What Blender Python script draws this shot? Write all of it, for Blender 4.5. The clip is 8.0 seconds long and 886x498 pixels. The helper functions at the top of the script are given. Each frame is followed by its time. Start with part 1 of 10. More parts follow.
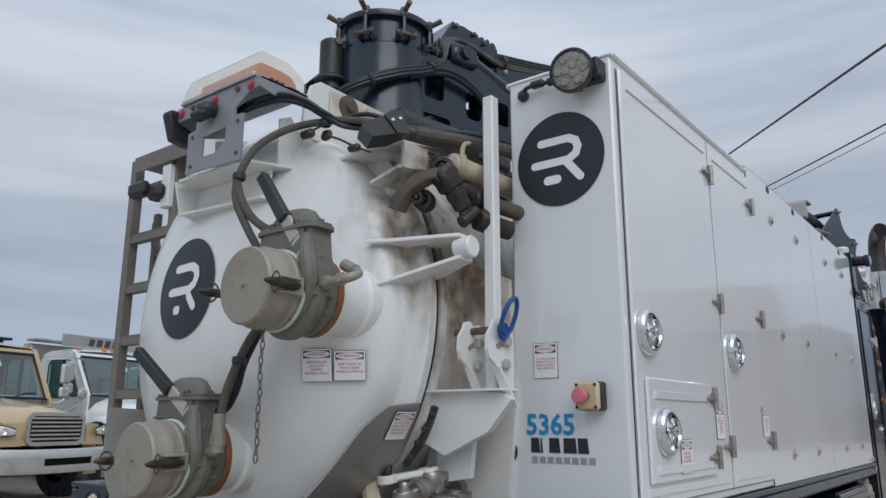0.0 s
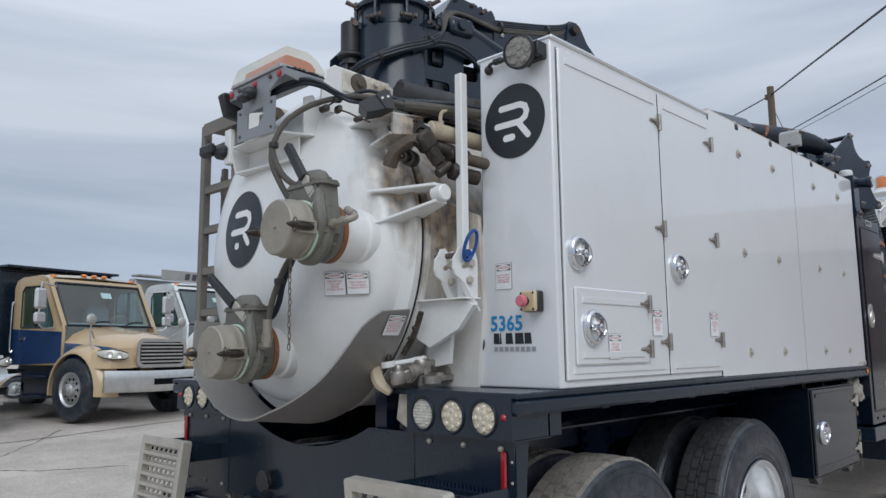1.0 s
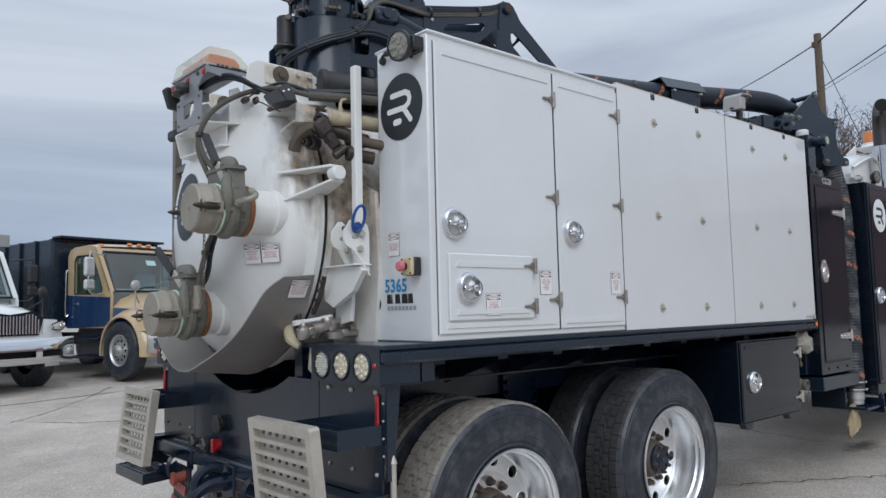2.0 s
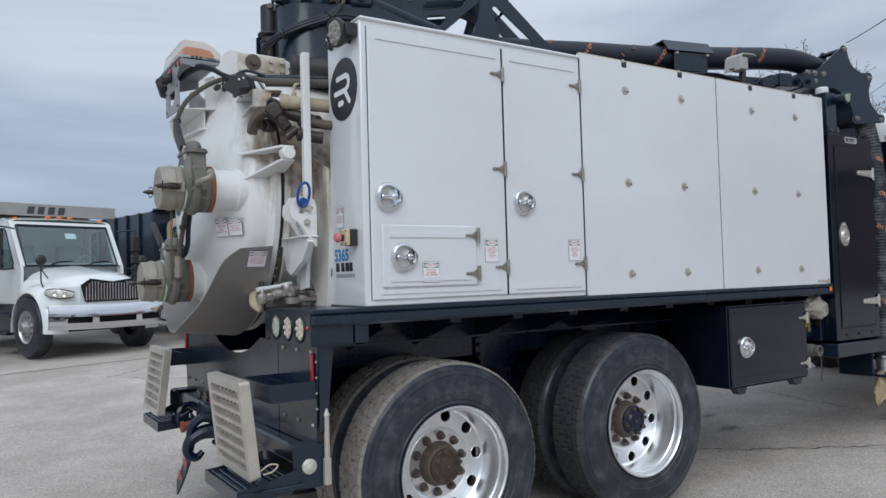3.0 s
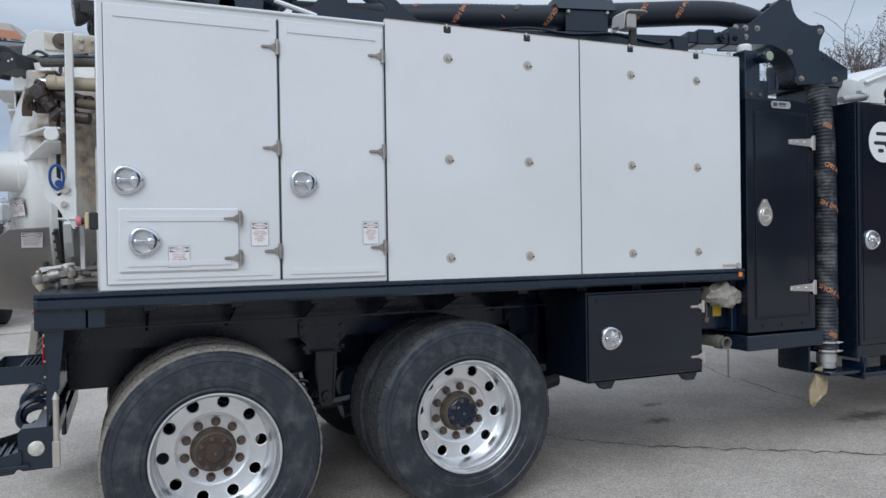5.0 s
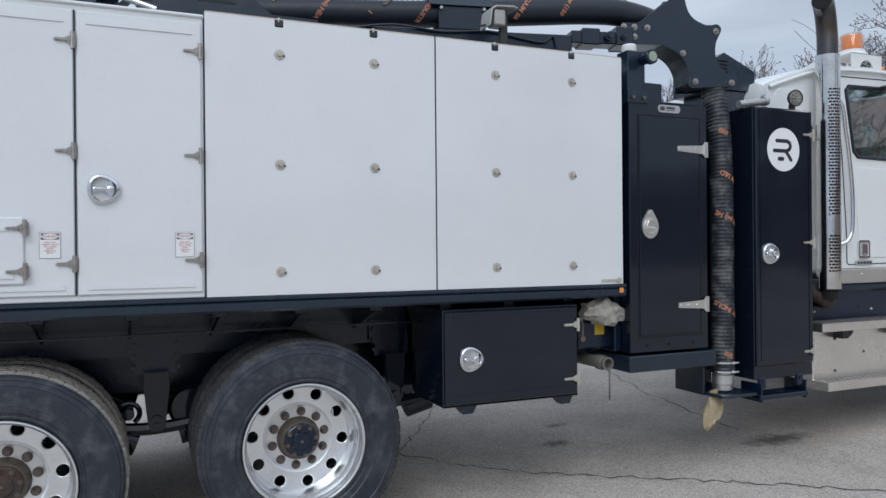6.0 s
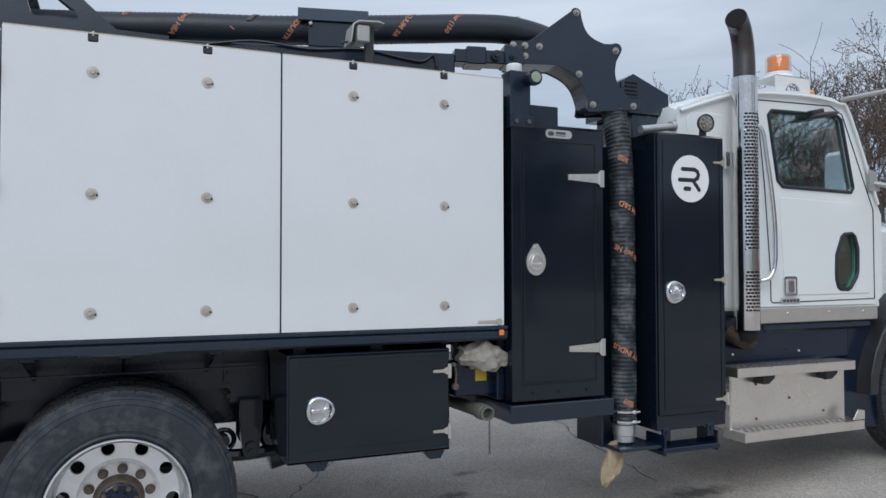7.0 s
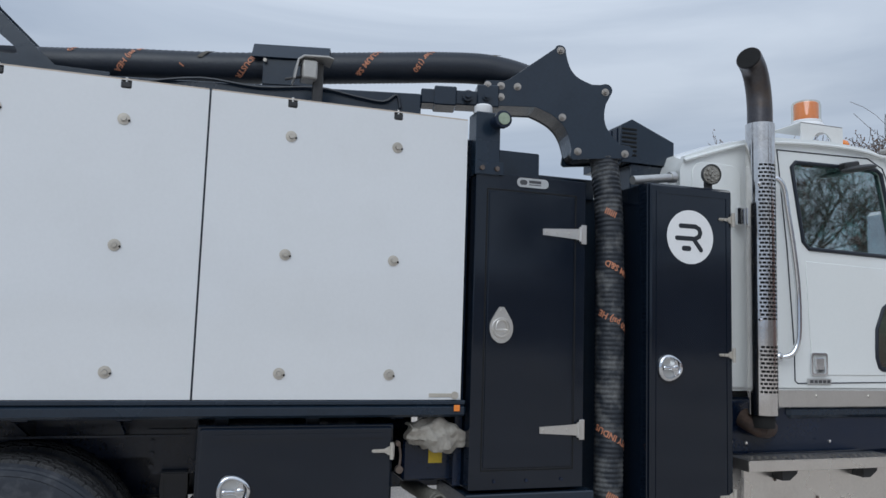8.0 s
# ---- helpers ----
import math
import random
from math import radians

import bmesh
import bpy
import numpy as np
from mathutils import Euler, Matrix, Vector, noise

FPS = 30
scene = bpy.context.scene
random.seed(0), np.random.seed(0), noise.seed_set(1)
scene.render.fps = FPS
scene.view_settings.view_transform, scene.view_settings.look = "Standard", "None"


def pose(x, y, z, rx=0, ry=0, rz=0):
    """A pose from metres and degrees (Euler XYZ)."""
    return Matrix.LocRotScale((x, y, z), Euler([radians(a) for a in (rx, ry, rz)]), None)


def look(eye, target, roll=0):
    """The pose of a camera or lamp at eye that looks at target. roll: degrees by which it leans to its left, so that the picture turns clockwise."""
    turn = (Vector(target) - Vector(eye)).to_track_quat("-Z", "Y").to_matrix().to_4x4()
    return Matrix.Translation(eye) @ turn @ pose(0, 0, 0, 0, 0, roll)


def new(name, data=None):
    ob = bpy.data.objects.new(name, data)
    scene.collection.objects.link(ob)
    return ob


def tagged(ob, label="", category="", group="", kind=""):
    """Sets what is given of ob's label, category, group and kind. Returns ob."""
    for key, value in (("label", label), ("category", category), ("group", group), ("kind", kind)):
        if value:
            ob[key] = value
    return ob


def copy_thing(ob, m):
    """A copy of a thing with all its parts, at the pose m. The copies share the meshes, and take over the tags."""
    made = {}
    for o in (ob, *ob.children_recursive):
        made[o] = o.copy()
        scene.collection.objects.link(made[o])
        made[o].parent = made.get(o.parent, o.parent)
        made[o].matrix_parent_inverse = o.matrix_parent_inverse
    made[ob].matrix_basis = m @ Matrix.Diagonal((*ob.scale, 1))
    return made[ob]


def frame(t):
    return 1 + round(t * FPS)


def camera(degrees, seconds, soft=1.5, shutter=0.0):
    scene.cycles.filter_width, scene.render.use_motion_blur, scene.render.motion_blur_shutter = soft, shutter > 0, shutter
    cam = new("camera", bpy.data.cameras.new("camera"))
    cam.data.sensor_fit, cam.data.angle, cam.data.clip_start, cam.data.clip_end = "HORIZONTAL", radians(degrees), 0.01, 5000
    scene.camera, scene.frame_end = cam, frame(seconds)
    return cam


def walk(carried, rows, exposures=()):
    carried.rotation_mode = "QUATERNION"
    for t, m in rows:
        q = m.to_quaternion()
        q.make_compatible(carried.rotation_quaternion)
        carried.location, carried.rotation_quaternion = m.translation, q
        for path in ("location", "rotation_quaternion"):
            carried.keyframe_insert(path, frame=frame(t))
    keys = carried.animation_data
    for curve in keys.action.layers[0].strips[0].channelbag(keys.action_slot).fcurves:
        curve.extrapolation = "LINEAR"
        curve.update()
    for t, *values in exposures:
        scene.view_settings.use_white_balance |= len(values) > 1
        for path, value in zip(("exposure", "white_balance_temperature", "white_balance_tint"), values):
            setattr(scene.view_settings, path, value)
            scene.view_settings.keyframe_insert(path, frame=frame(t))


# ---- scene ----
from mathutils import geometry

cam = camera(61.7, 8.0)
PATH = [
    (0, (2.121, -1.957, 1.562), (0.928, -0.417, 2.017), 0.1),
    (0.5, (2.402, -2.149, 1.528), (1.11, -0.676, 1.929), -0.2),
    (1, (2.863, -2.275, 1.458), (1.484, -0.851, 1.726), -0.6),
    (1.5, (3.241, -2.189, 1.427), (1.82, -0.796, 1.63), -0.8),
    (1.7, (3.41, -2.142, 1.434), (1.965, -0.772, 1.623), -1.1),
    (2.8, (4.219, -1.663, 1.447), (2.567, -0.54, 1.535), -1.5),
    (3, (4.334, -1.55, 1.435), (2.653, -0.469, 1.511), -1.6),
    (3.5, (4.592, -1.171, 1.471), (2.84, -0.207, 1.517), -1.7),
    (4, (4.74, -0.732, 1.476), (2.933, 0.124, 1.493), -1.6),
    (4.2, (4.82, -0.543, 1.46), (2.996, 0.278, 1.468), -1.5),
    (5.3, (4.989, 0.385, 1.532), (3.147, 1.163, 1.512), -0.8),
    (5.5, (4.991, 0.572, 1.535), (3.149, 1.351, 1.518), -0.7),
    (6, (4.997, 1.026, 1.54), (3.159, 1.816, 1.536), -0.5),
    (6.5, (4.954, 1.485, 1.575), (3.117, 2.275, 1.6), -0.4),
    (7, (4.937, 1.912, 1.618), (3.095, 2.69, 1.674), -0.1),
    (7.5, (4.82, 2.328, 1.634), (2.964, 3.062, 1.761), 0.4),
    (8, (4.691, 2.625, 1.669), (2.795, 3.231, 1.871), 1.8),
]
walk(cam, [(t, look(eye, target, roll)) for t, eye, target, roll in PATH],
     exposures=[(0, -0.14, 6430, 9.5), (0.5, -0.18, 6430, 9.5), (1, 0.0, 6430, 9.5), (1.7, 0.03, 6420, 9.5), (3, 0.06, 6350, 9.1), (5.5, 0.11, 6250, 8.4), (7, 0.09, 6250, 8.4), (7.5, 0.05, 6250, 8.4), (8, -0.07, 6230, 8.3)])

# ---- world, sun, exposure ----
world = bpy.data.worlds.new("overcast_sky")
scene.world = world
world.use_nodes = True
wn, wl = world.node_tree.nodes, world.node_tree.links
wn.clear()
w_out = wn.new("ShaderNodeOutputWorld")
w_bg = wn.new("ShaderNodeBackground")
w_co = wn.new("ShaderNodeTexCoord")
w_map = wn.new("ShaderNodeMapping")
w_map.inputs["Scale"].default_value = (1.0, 1.0, 6.5)
w_map.inputs["Rotation"].default_value = (0.05, -0.04, 0.6)
w_noise = wn.new("ShaderNodeTexNoise")
w_noise.inputs["Scale"].default_value = 1.5
w_noise.inputs["Detail"].default_value = 6.0
w_noise.inputs["Roughness"].default_value = 0.5
w_noise.inputs["Distortion"].default_value = 0.5
w_ramp = wn.new("ShaderNodeValToRGB")
w_ramp.color_ramp.elements[0].position = 0.36
w_ramp.color_ramp.elements[0].color = (0.455, 0.52, 0.63, 1)
w_ramp.color_ramp.elements[1].position = 0.66
w_ramp.color_ramp.elements[1].color = (0.71, 0.77, 0.865, 1)
w_sep = wn.new("ShaderNodeSeparateXYZ")
w_up = wn.new("ShaderNodeValToRGB")
w_up.color_ramp.elements[0].position = 0.0
w_up.color_ramp.elements[0].color = (0.66, 0.75, 0.88, 1)
w_up.color_ramp.elements[1].position = 0.7
w_up.color_ramp.elements[1].color = (1.5, 1.5, 1.5, 1)
w_mid = w_up.color_ramp.elements.new(0.28)
w_mid.color = (1.0, 1.0, 1.0, 1)
w_mul = wn.new("ShaderNodeMix")
w_mul.data_type, w_mul.blend_type = "RGBA", "MULTIPLY"
w_mul.inputs["Factor"].default_value = 1.0
w_sky = wn.new("ShaderNodeTexSky")
w_sky.sky_type, w_sky.sun_disc = "NISHITA", False
w_sky.sun_elevation, w_sky.sun_rotation = radians(50), radians(100)
w_sky.dust_density, w_sky.air_density = 4.0, 1.2
w_bg2 = wn.new("ShaderNodeBackground")
w_bg2.inputs["Strength"].default_value = 0.012
w_add = wn.new("ShaderNodeAddShader")
wl.new(w_co.outputs["Generated"], w_map.inputs["Vector"])
wl.new(w_map.outputs["Vector"], w_noise.inputs["Vector"])
wl.new(w_noise.outputs["Fac"], w_ramp.inputs["Fac"])
wl.new(w_co.outputs["Generated"], w_sep.inputs["Vector"])
wl.new(w_sep.outputs["Z"], w_up.inputs["Fac"])
wl.new(w_ramp.outputs["Color"], w_mul.inputs["A"])
wl.new(w_up.outputs["Color"], w_mul.inputs["B"])
wl.new(w_mul.outputs["Result"], w_bg.inputs["Color"])
wl.new(w_sky.outputs["Color"], w_bg2.inputs["Color"])
w_bg.inputs["Strength"].default_value = 0.79
wl.new(w_bg.outputs["Background"], w_add.inputs[0])
wl.new(w_bg2.outputs["Background"], w_add.inputs[1])
wl.new(w_add.outputs["Shader"], w_out.inputs["Surface"])

sun = new("sun", bpy.data.lights.new("sun", "SUN"))
sun.data.energy, sun.data.angle, sun.data.color = 1.08, radians(40), (0.93, 0.975, 1.0)
sun.matrix_world = look((9, -5.5, 10.5), (0, 1.5, 1))

# ---- materials ----


def material(name, color, rough=0.5, metal=0.0, vary=0.12, scale=6.0, bump=0.0, bump_scale=80.0, coat=0.0,
             dirt=None, dirt_amount=0.3, dirt_scale=3.0, fine=60.0, rough_vary=0.1, per_object=0.0):
    """Principled material with colour variation at two scales, blotches of dirt and fine relief."""
    m = bpy.data.materials.new(name)
    m.use_nodes = True
    n, l = m.node_tree.nodes, m.node_tree.links
    b = n["Principled BSDF"]
    b.inputs["Metallic"].default_value = metal
    b.inputs["Coat Weight"].default_value = coat
    b.inputs["Coat Roughness"].default_value = 0.05
    co = n.new("ShaderNodeTexCoord")
    big, small = n.new("ShaderNodeTexNoise"), n.new("ShaderNodeTexNoise")
    big.inputs["Scale"].default_value, big.inputs["Detail"].default_value = scale, 5.0
    small.inputs["Scale"].default_value, small.inputs["Detail"].default_value = fine, 3.0
    for t in (big, small):
        l.new(co.outputs["Object"], t.inputs["Vector"])
    both = n.new("ShaderNodeMath")
    both.operation = "ADD"
    l.new(big.outputs["Fac"], both.inputs[0])
    l.new(small.outputs["Fac"], both.inputs[1])
    rng = n.new("ShaderNodeMapRange")
    rng.inputs["From Min"].default_value, rng.inputs["From Max"].default_value = 0.6, 1.4
    rng.inputs["To Min"].default_value, rng.inputs["To Max"].default_value = 1 - vary, 1 + vary
    l.new(both.outputs[0], rng.inputs["Value"])
    val = rng.outputs["Result"]
    if per_object:
        info = n.new("ShaderNodeObjectInfo")
        r2 = n.new("ShaderNodeMapRange")
        r2.inputs["To Min"].default_value, r2.inputs["To Max"].default_value = 1 - per_object, 1 + per_object
        l.new(info.outputs["Random"], r2.inputs["Value"])
        mm = n.new("ShaderNodeMath")
        mm.operation = "MULTIPLY"
        l.new(val, mm.inputs[0])
        l.new(r2.outputs["Result"], mm.inputs[1])
        val = mm.outputs[0]
    mul = n.new("ShaderNodeMix")
    mul.data_type, mul.blend_type = "RGBA", "MULTIPLY"
    mul.inputs["Factor"].default_value = 1.0
    mul.inputs["A"].default_value = (*color, 1)
    l.new(val, mul.inputs["B"])
    out = mul.outputs["Result"]
    if dirt:
        dn, dr, dm = n.new("ShaderNodeTexNoise"), n.new("ShaderNodeMapRange"), n.new("ShaderNodeMix")
        dn.inputs["Scale"].default_value, dn.inputs["Detail"].default_value, dn.inputs["Roughness"].default_value = dirt_scale, 7.0, 0.65
        l.new(co.outputs["Object"], dn.inputs["Vector"])
        dr.inputs["From Min"].default_value, dr.inputs["From Max"].default_value = 0.48, 0.75
        dr.inputs["To Max"].default_value = dirt_amount
        l.new(dn.outputs["Fac"], dr.inputs["Value"])
        dm.data_type = "RGBA"
        dm.inputs["B"].default_value = (*dirt, 1)
        l.new(dr.outputs["Result"], dm.inputs["Factor"])
        l.new(out, dm.inputs["A"])
        out = dm.outputs["Result"]
    l.new(out, b.inputs["Base Color"])
    rr = n.new("ShaderNodeMapRange")
    rr.inputs["To Min"].default_value, rr.inputs["To Max"].default_value = max(0.02, rough - rough_vary), min(1, rough + rough_vary)
    l.new(big.outputs["Fac"], rr.inputs["Value"])
    l.new(rr.outputs["Result"], b.inputs["Roughness"])
    if bump:
        bn, bt = n.new("ShaderNodeBump"), n.new("ShaderNodeTexNoise")
        bt.inputs["Scale"].default_value, bt.inputs["Detail"].default_value = bump_scale, 4.0
        l.new(co.outputs["Object"], bt.inputs["Vector"])
        bn.inputs["Strength"].default_value, bn.inputs["Distance"].default_value = bump, 0.01
        l.new(bt.outputs["Fac"], bn.inputs["Height"])
        l.new(bn.outputs["Normal"], b.inputs["Normal"])
    return m


GREY_DIRT, BROWN_DIRT = (0.30, 0.27, 0.23), (0.12, 0.075, 0.04)
WHITE = material("white_gelcoat", (0.73, 0.74, 0.75), 0.2, 0, 0.02, 2.0, 0.02, 7, coat=0.9, dirt=(0.5, 0.49, 0.46), dirt_amount=0.10)
TANK_WHITE = material("tank_white_paint", (0.78, 0.78, 0.76), 0.33, 0, 0.03, 3.0, 0.06, 12, coat=0.25, dirt=(0.50, 0.44, 0.35), dirt_amount=0.20, dirt_scale=2.2)
SHELL_WHITE = material("rust_run_tank_paint", (0.76, 0.74, 0.70), 0.38, 0, 0.05, 4.0, 0.06, 14, dirt=(0.42, 0.31, 0.19), dirt_amount=0.45, dirt_scale=3.0)
RUSTY_WHITE = material("rust_stained_white", (0.66, 0.62, 0.54), 0.5, 0, 0.08, 6.0, 0.1, 30, dirt=(0.22, 0.12, 0.05), dirt_amount=0.75, dirt_scale=7)
CREAM = material("cream_paint", (0.55, 0.47, 0.34), 0.4, 0, 0.06, 5, dirt=BROWN_DIRT, dirt_amount=0.5, dirt_scale=6)
GLOSS_BLACK = material("glossy_black_paint", (0.0045, 0.0085, 0.0165), 0.09, 0, 0.15, 4.0, 0.02, 6, coat=0.0, dirt=(0.030, 0.038, 0.052), dirt_amount=0.10, dirt_scale=2.5, rough_vary=0.04)
BLACK = material("navy_black_paint", (0.0095, 0.0195, 0.0345), 0.25, 0, 0.15, 4.0, 0.05, 25, coat=0.15, dirt=(0.036, 0.046, 0.058), dirt_amount=0.10, dirt_scale=2.5)
FRAME_BLACK = material("chassis_black", (0.0042, 0.0110, 0.0290), 0.22, 0, 0.2, 8, 0.08, 40, dirt=(0.03, 0.036, 0.048), dirt_amount=0.2)
RUBBER = material("tyre_rubber", (0.022, 0.0265, 0.036), 0.36, 0, 0.25, 7, 0.12, 60, dirt=(0.12, 0.125, 0.135), dirt_amount=0.7, dirt_scale=9.0)
DUSTY_TREAD = material("dusty_tread", (0.26, 0.235, 0.205), 0.9, 0, 0.25, 14, 0.4, 90, dirt=(0.05, 0.048, 0.045), dirt_amount=0.5, dirt_scale=9)
TREAD = material("worn_tread", (0.040, 0.041, 0.044), 0.85, 0, 0.25, 14, 0.4, 90, dirt=(0.12, 0.11, 0.10), dirt_amount=0.4, dirt_scale=9)
ALLOY = material("polished_aluminium", (0.86, 0.87, 0.88), 0.34, 0.95, 0.04, 9, 0.02, 60, dirt=(0.48, 0.46, 0.44), dirt_amount=0.3, dirt_scale=6)
DULL_ALLOY = material("dull_aluminium", (0.62, 0.62, 0.61), 0.42, 0.9, 0.07, 9, 0.05, 60, dirt=(0.30, 0.27, 0.24), dirt_amount=0.4, dirt_scale=7)
GREASY_STEEL = material("greasy_steel", (0.13, 0.125, 0.117), 0.38, 0.5, 0.3, 16, 0.2, 50, dirt=(0.02, 0.018, 0.016), dirt_amount=0.5, dirt_scale=14)
HINGE_STEEL = material("weathered_hinge_steel", (0.40, 0.37, 0.34), 0.38, 0.8, 0.15, 20, 0.1, 60, dirt=BROWN_DIRT, dirt_amount=0.4, dirt_scale=18)
SHIELD_STEEL = material("streaked_shield_steel", (0.72, 0.70, 0.68), 0.12, 1.0, 0.1, 5, 0.03, 12, dirt=(0.30, 0.22, 0.16), dirt_amount=0.45, dirt_scale=4, rough_vary=0.06)
STEP_ALLOY = material("satin_step_aluminium", (0.78, 0.74, 0.69), 0.30, 0.95, 0.06, 3, 0.04, 90, dirt=(0.50, 0.45, 0.40), dirt_amount=0.4, dirt_scale=3)
STAINLESS = material("brushed_stainless", (0.70, 0.67, 0.63), 0.33, 0.85, 0.05, 4, 0.05, 120, dirt=(0.35, 0.32, 0.28), dirt_amount=0.2)
CHROME = material("chrome", (0.74, 0.75, 0.77), 0.09, 1.0, 0.03, 8, rough_vary=0.03)
RUST = material("rusty_hub", (0.075, 0.048, 0.036), 0.75, 0.2, 0.3, 18, 0.3, 70, dirt=(0.02, 0.025, 0.035), dirt_amount=0.8, dirt_scale=10)
NUT = material("lug_nut_steel", (0.15, 0.12, 0.105), 0.55, 0.6, 0.25, 30, dirt=BROWN_DIRT, dirt_amount=0.5, dirt_scale=14)
VALVE = material("dusty_cast_valve", (0.17, 0.165, 0.14), 0.62, 0.15, 0.16, 10, 0.2, 60, dirt=(0.09, 0.085, 0.075), dirt_amount=0.55, dirt_scale=7)
CAP = material("dusty_aluminium_cap", (0.33, 0.30, 0.25), 0.55, 0.25, 0.1, 8, 0.12, 60, dirt=(0.20, 0.165, 0.12), dirt_amount=0.6, dirt_scale=6)
SHROUD = material("stained_steel_shroud", (0.32, 0.30, 0.28), 0.42, 0.35, 0.08, 3, 0.05, 20, dirt=(0.22, 0.20, 0.175), dirt_amount=0.4, dirt_scale=2.5)
GREASE = material("greasy_linkage", (0.040, 0.032, 0.027), 0.42, 0.3, 0.3, 14, 0.3, 50, dirt=(0.15, 0.105, 0.07), dirt_amount=0.5, dirt_scale=9)
HOSE = material("black_hose_rubber", (0.008, 0.013, 0.023), 0.45, 0, 0.2, 12, 0.15, 60, dirt=(0.038, 0.043, 0.052), dirt_amount=0.15, dirt_scale=5)
SUCTION = material("ribbed_suction_hose", (0.014, 0.018, 0.025), 0.55, 0, 0.25, 12, 0.2, 60, dirt=(0.20, 0.20, 0.195), dirt_amount=0.75, dirt_scale=11)
DUSTY_HOSE = material("dusty_hose", (0.085, 0.078, 0.066), 0.75, 0, 0.18, 12, 0.2, 60, dirt=(0.17, 0.14, 0.10), dirt_amount=0.5, dirt_scale=6)
RUSTY_ARM = material("worn_brown_arm", (0.115, 0.09, 0.068), 0.6, 0.2, 0.2, 12, 0.25, 50, dirt=(0.06, 0.045, 0.035), dirt_amount=0.7, dirt_scale=14)
DUSTY_BLACK = material("dusty_black_motor", (0.04, 0.04, 0.042), 0.6, 0.1, 0.2, 10, 0.15, 50, dirt=(0.11, 0.10, 0.085), dirt_amount=0.5, dirt_scale=6)
GREY_STEEL = material("grey_painted_steel", (0.27, 0.28, 0.30), 0.4, 0.2, 0.06, 6, dirt=GREY_DIRT, dirt_amount=0.3)
LADDER = material("dusty_ladder_steel", (0.20, 0.18, 0.155), 0.6, 0.2, 0.12, 8, 0.15, 60, dirt=(0.10, 0.09, 0.08), dirt_amount=0.5)
GALV = material("galvanised_step", (0.52, 0.48, 0.42), 0.46, 0.35, 0.08, 9, 0.1, 60, dirt=(0.25, 0.225, 0.19), dirt_amount=0.5, dirt_scale=6)
DISC_BLACK = material("decal_black", (0.016, 0.020, 0.026), 0.42, 0, 0.05, 5)
DECAL_WHITE = material("decal_white", (0.80, 0.80, 0.80), 0.4, 0, 0.03, 8)
DECAL_RED = material("decal_red", (0.50, 0.09, 0.08), 0.5, 0, 0.05, 8)
DECAL_DARK = material("decal_dark", (0.06, 0.06, 0.065), 0.5, 0, 0.05, 8)
DECAL_BLUE = material("decal_blue", (0.01, 0.25, 0.55), 0.4, 0, 0.04, 8)
BLUE = material("blue_pin_coating", (0.012, 0.07, 0.27), 0.35, 0, 0.1, 12)
PINK = material("faded_red_button", (0.62, 0.16, 0.20), 0.4, 0, 0.1, 20)
BEIGE = material("beige_plastic", (0.58, 0.47, 0.28), 0.45, 0, 0.06, 12, dirt=BROWN_DIRT, dirt_amount=0.15)
RED_LENS = material("red_lens", (0.36, 0.012, 0.02), 0.15, 0, 0.08, 30, coat=0.6)
AMBER = material("amber_lens", (0.85, 0.24, 0.03), 0.18, 0, 0.06, 20, coat=0.6)
FADED_AMBER = material("faded_amber_lens", (0.62, 0.25, 0.14), 0.3, 0, 0.08, 25, coat=0.4)
WORK_LENS = material("dull_led_lens", (0.27, 0.255, 0.225), 0.25, 0.1, 0.22, 60, 0.5, 130, coat=0.4)
WARM_LENS = material("beige_lamp_lens", (0.70, 0.62, 0.47), 0.2, 0.1, 0.22, 90, 0.5, 130, coat=0.8)
LAMP_LENS = material("lamp_lens", (0.62, 0.60, 0.53), 0.16, 0.25, 0.18, 60, 0.5, 130, coat=0.8)
PLASTIC = material("black_plastic", (0.02, 0.021, 0.023), 0.45, 0, 0.15, 14, dirt=GREY_DIRT, dirt_amount=0.12)
ORANGE_GASKET = material("orange_gasket", (0.26, 0.105, 0.045), 0.75, 0, 0.3, 14, 0.2, 50, dirt=(0.13, 0.10, 0.075), dirt_amount=0.5, dirt_scale=12)
ORANGE_INK = material("orange_print", (0.55, 0.22, 0.12), 0.6, 0, 0.2, 30, dirt=(0.05, 0.05, 0.05), dirt_amount=0.8, dirt_scale=60)
CLOTH = material("canvas_cloth", (0.34, 0.315, 0.275), 0.9, 0, 0.15, 12, 0.5, 60, dirt=(0.2, 0.16, 0.12), dirt_amount=0.4, dirt_scale=9)
BAG = material("tan_bag_cloth", (0.42, 0.33, 0.21), 0.9, 0, 0.15, 12, 0.5, 60, dirt=(0.16, 0.11, 0.07), dirt_amount=0.4, dirt_scale=9)
YELLOW = material("yellow_label", (0.6, 0.42, 0.03), 0.5, 0, 0.1, 30)
EXHAUST = material("heat_stained_steel", (0.10, 0.095, 0.10), 0.35, 0.9, 0.2, 6, dirt=(0.13, 0.085, 0.05), dirt_amount=0.8, dirt_scale=4)
# exhaust soot; also the painted dark of gaps, slots and grille openings
SOOT_GAP_SHADE = material("soot_and_gap_shade", (0.006, 0.006, 0.006), 0.9, 0, 0.1, 10)
EDGE_WOOD = material("panel_edge", (0.50, 0.42, 0.35), 0.7, 0, 0.15, 25, 0.2, 60)
SEAT = material("grey_upholstery", (0.30, 0.31, 0.31), 0.8, 0, 0.15, 15)
CAB_WHITE = material("cab_white_paint", (0.80, 0.815, 0.80), 0.16, 0, 0.015, 2, coat=0.8)
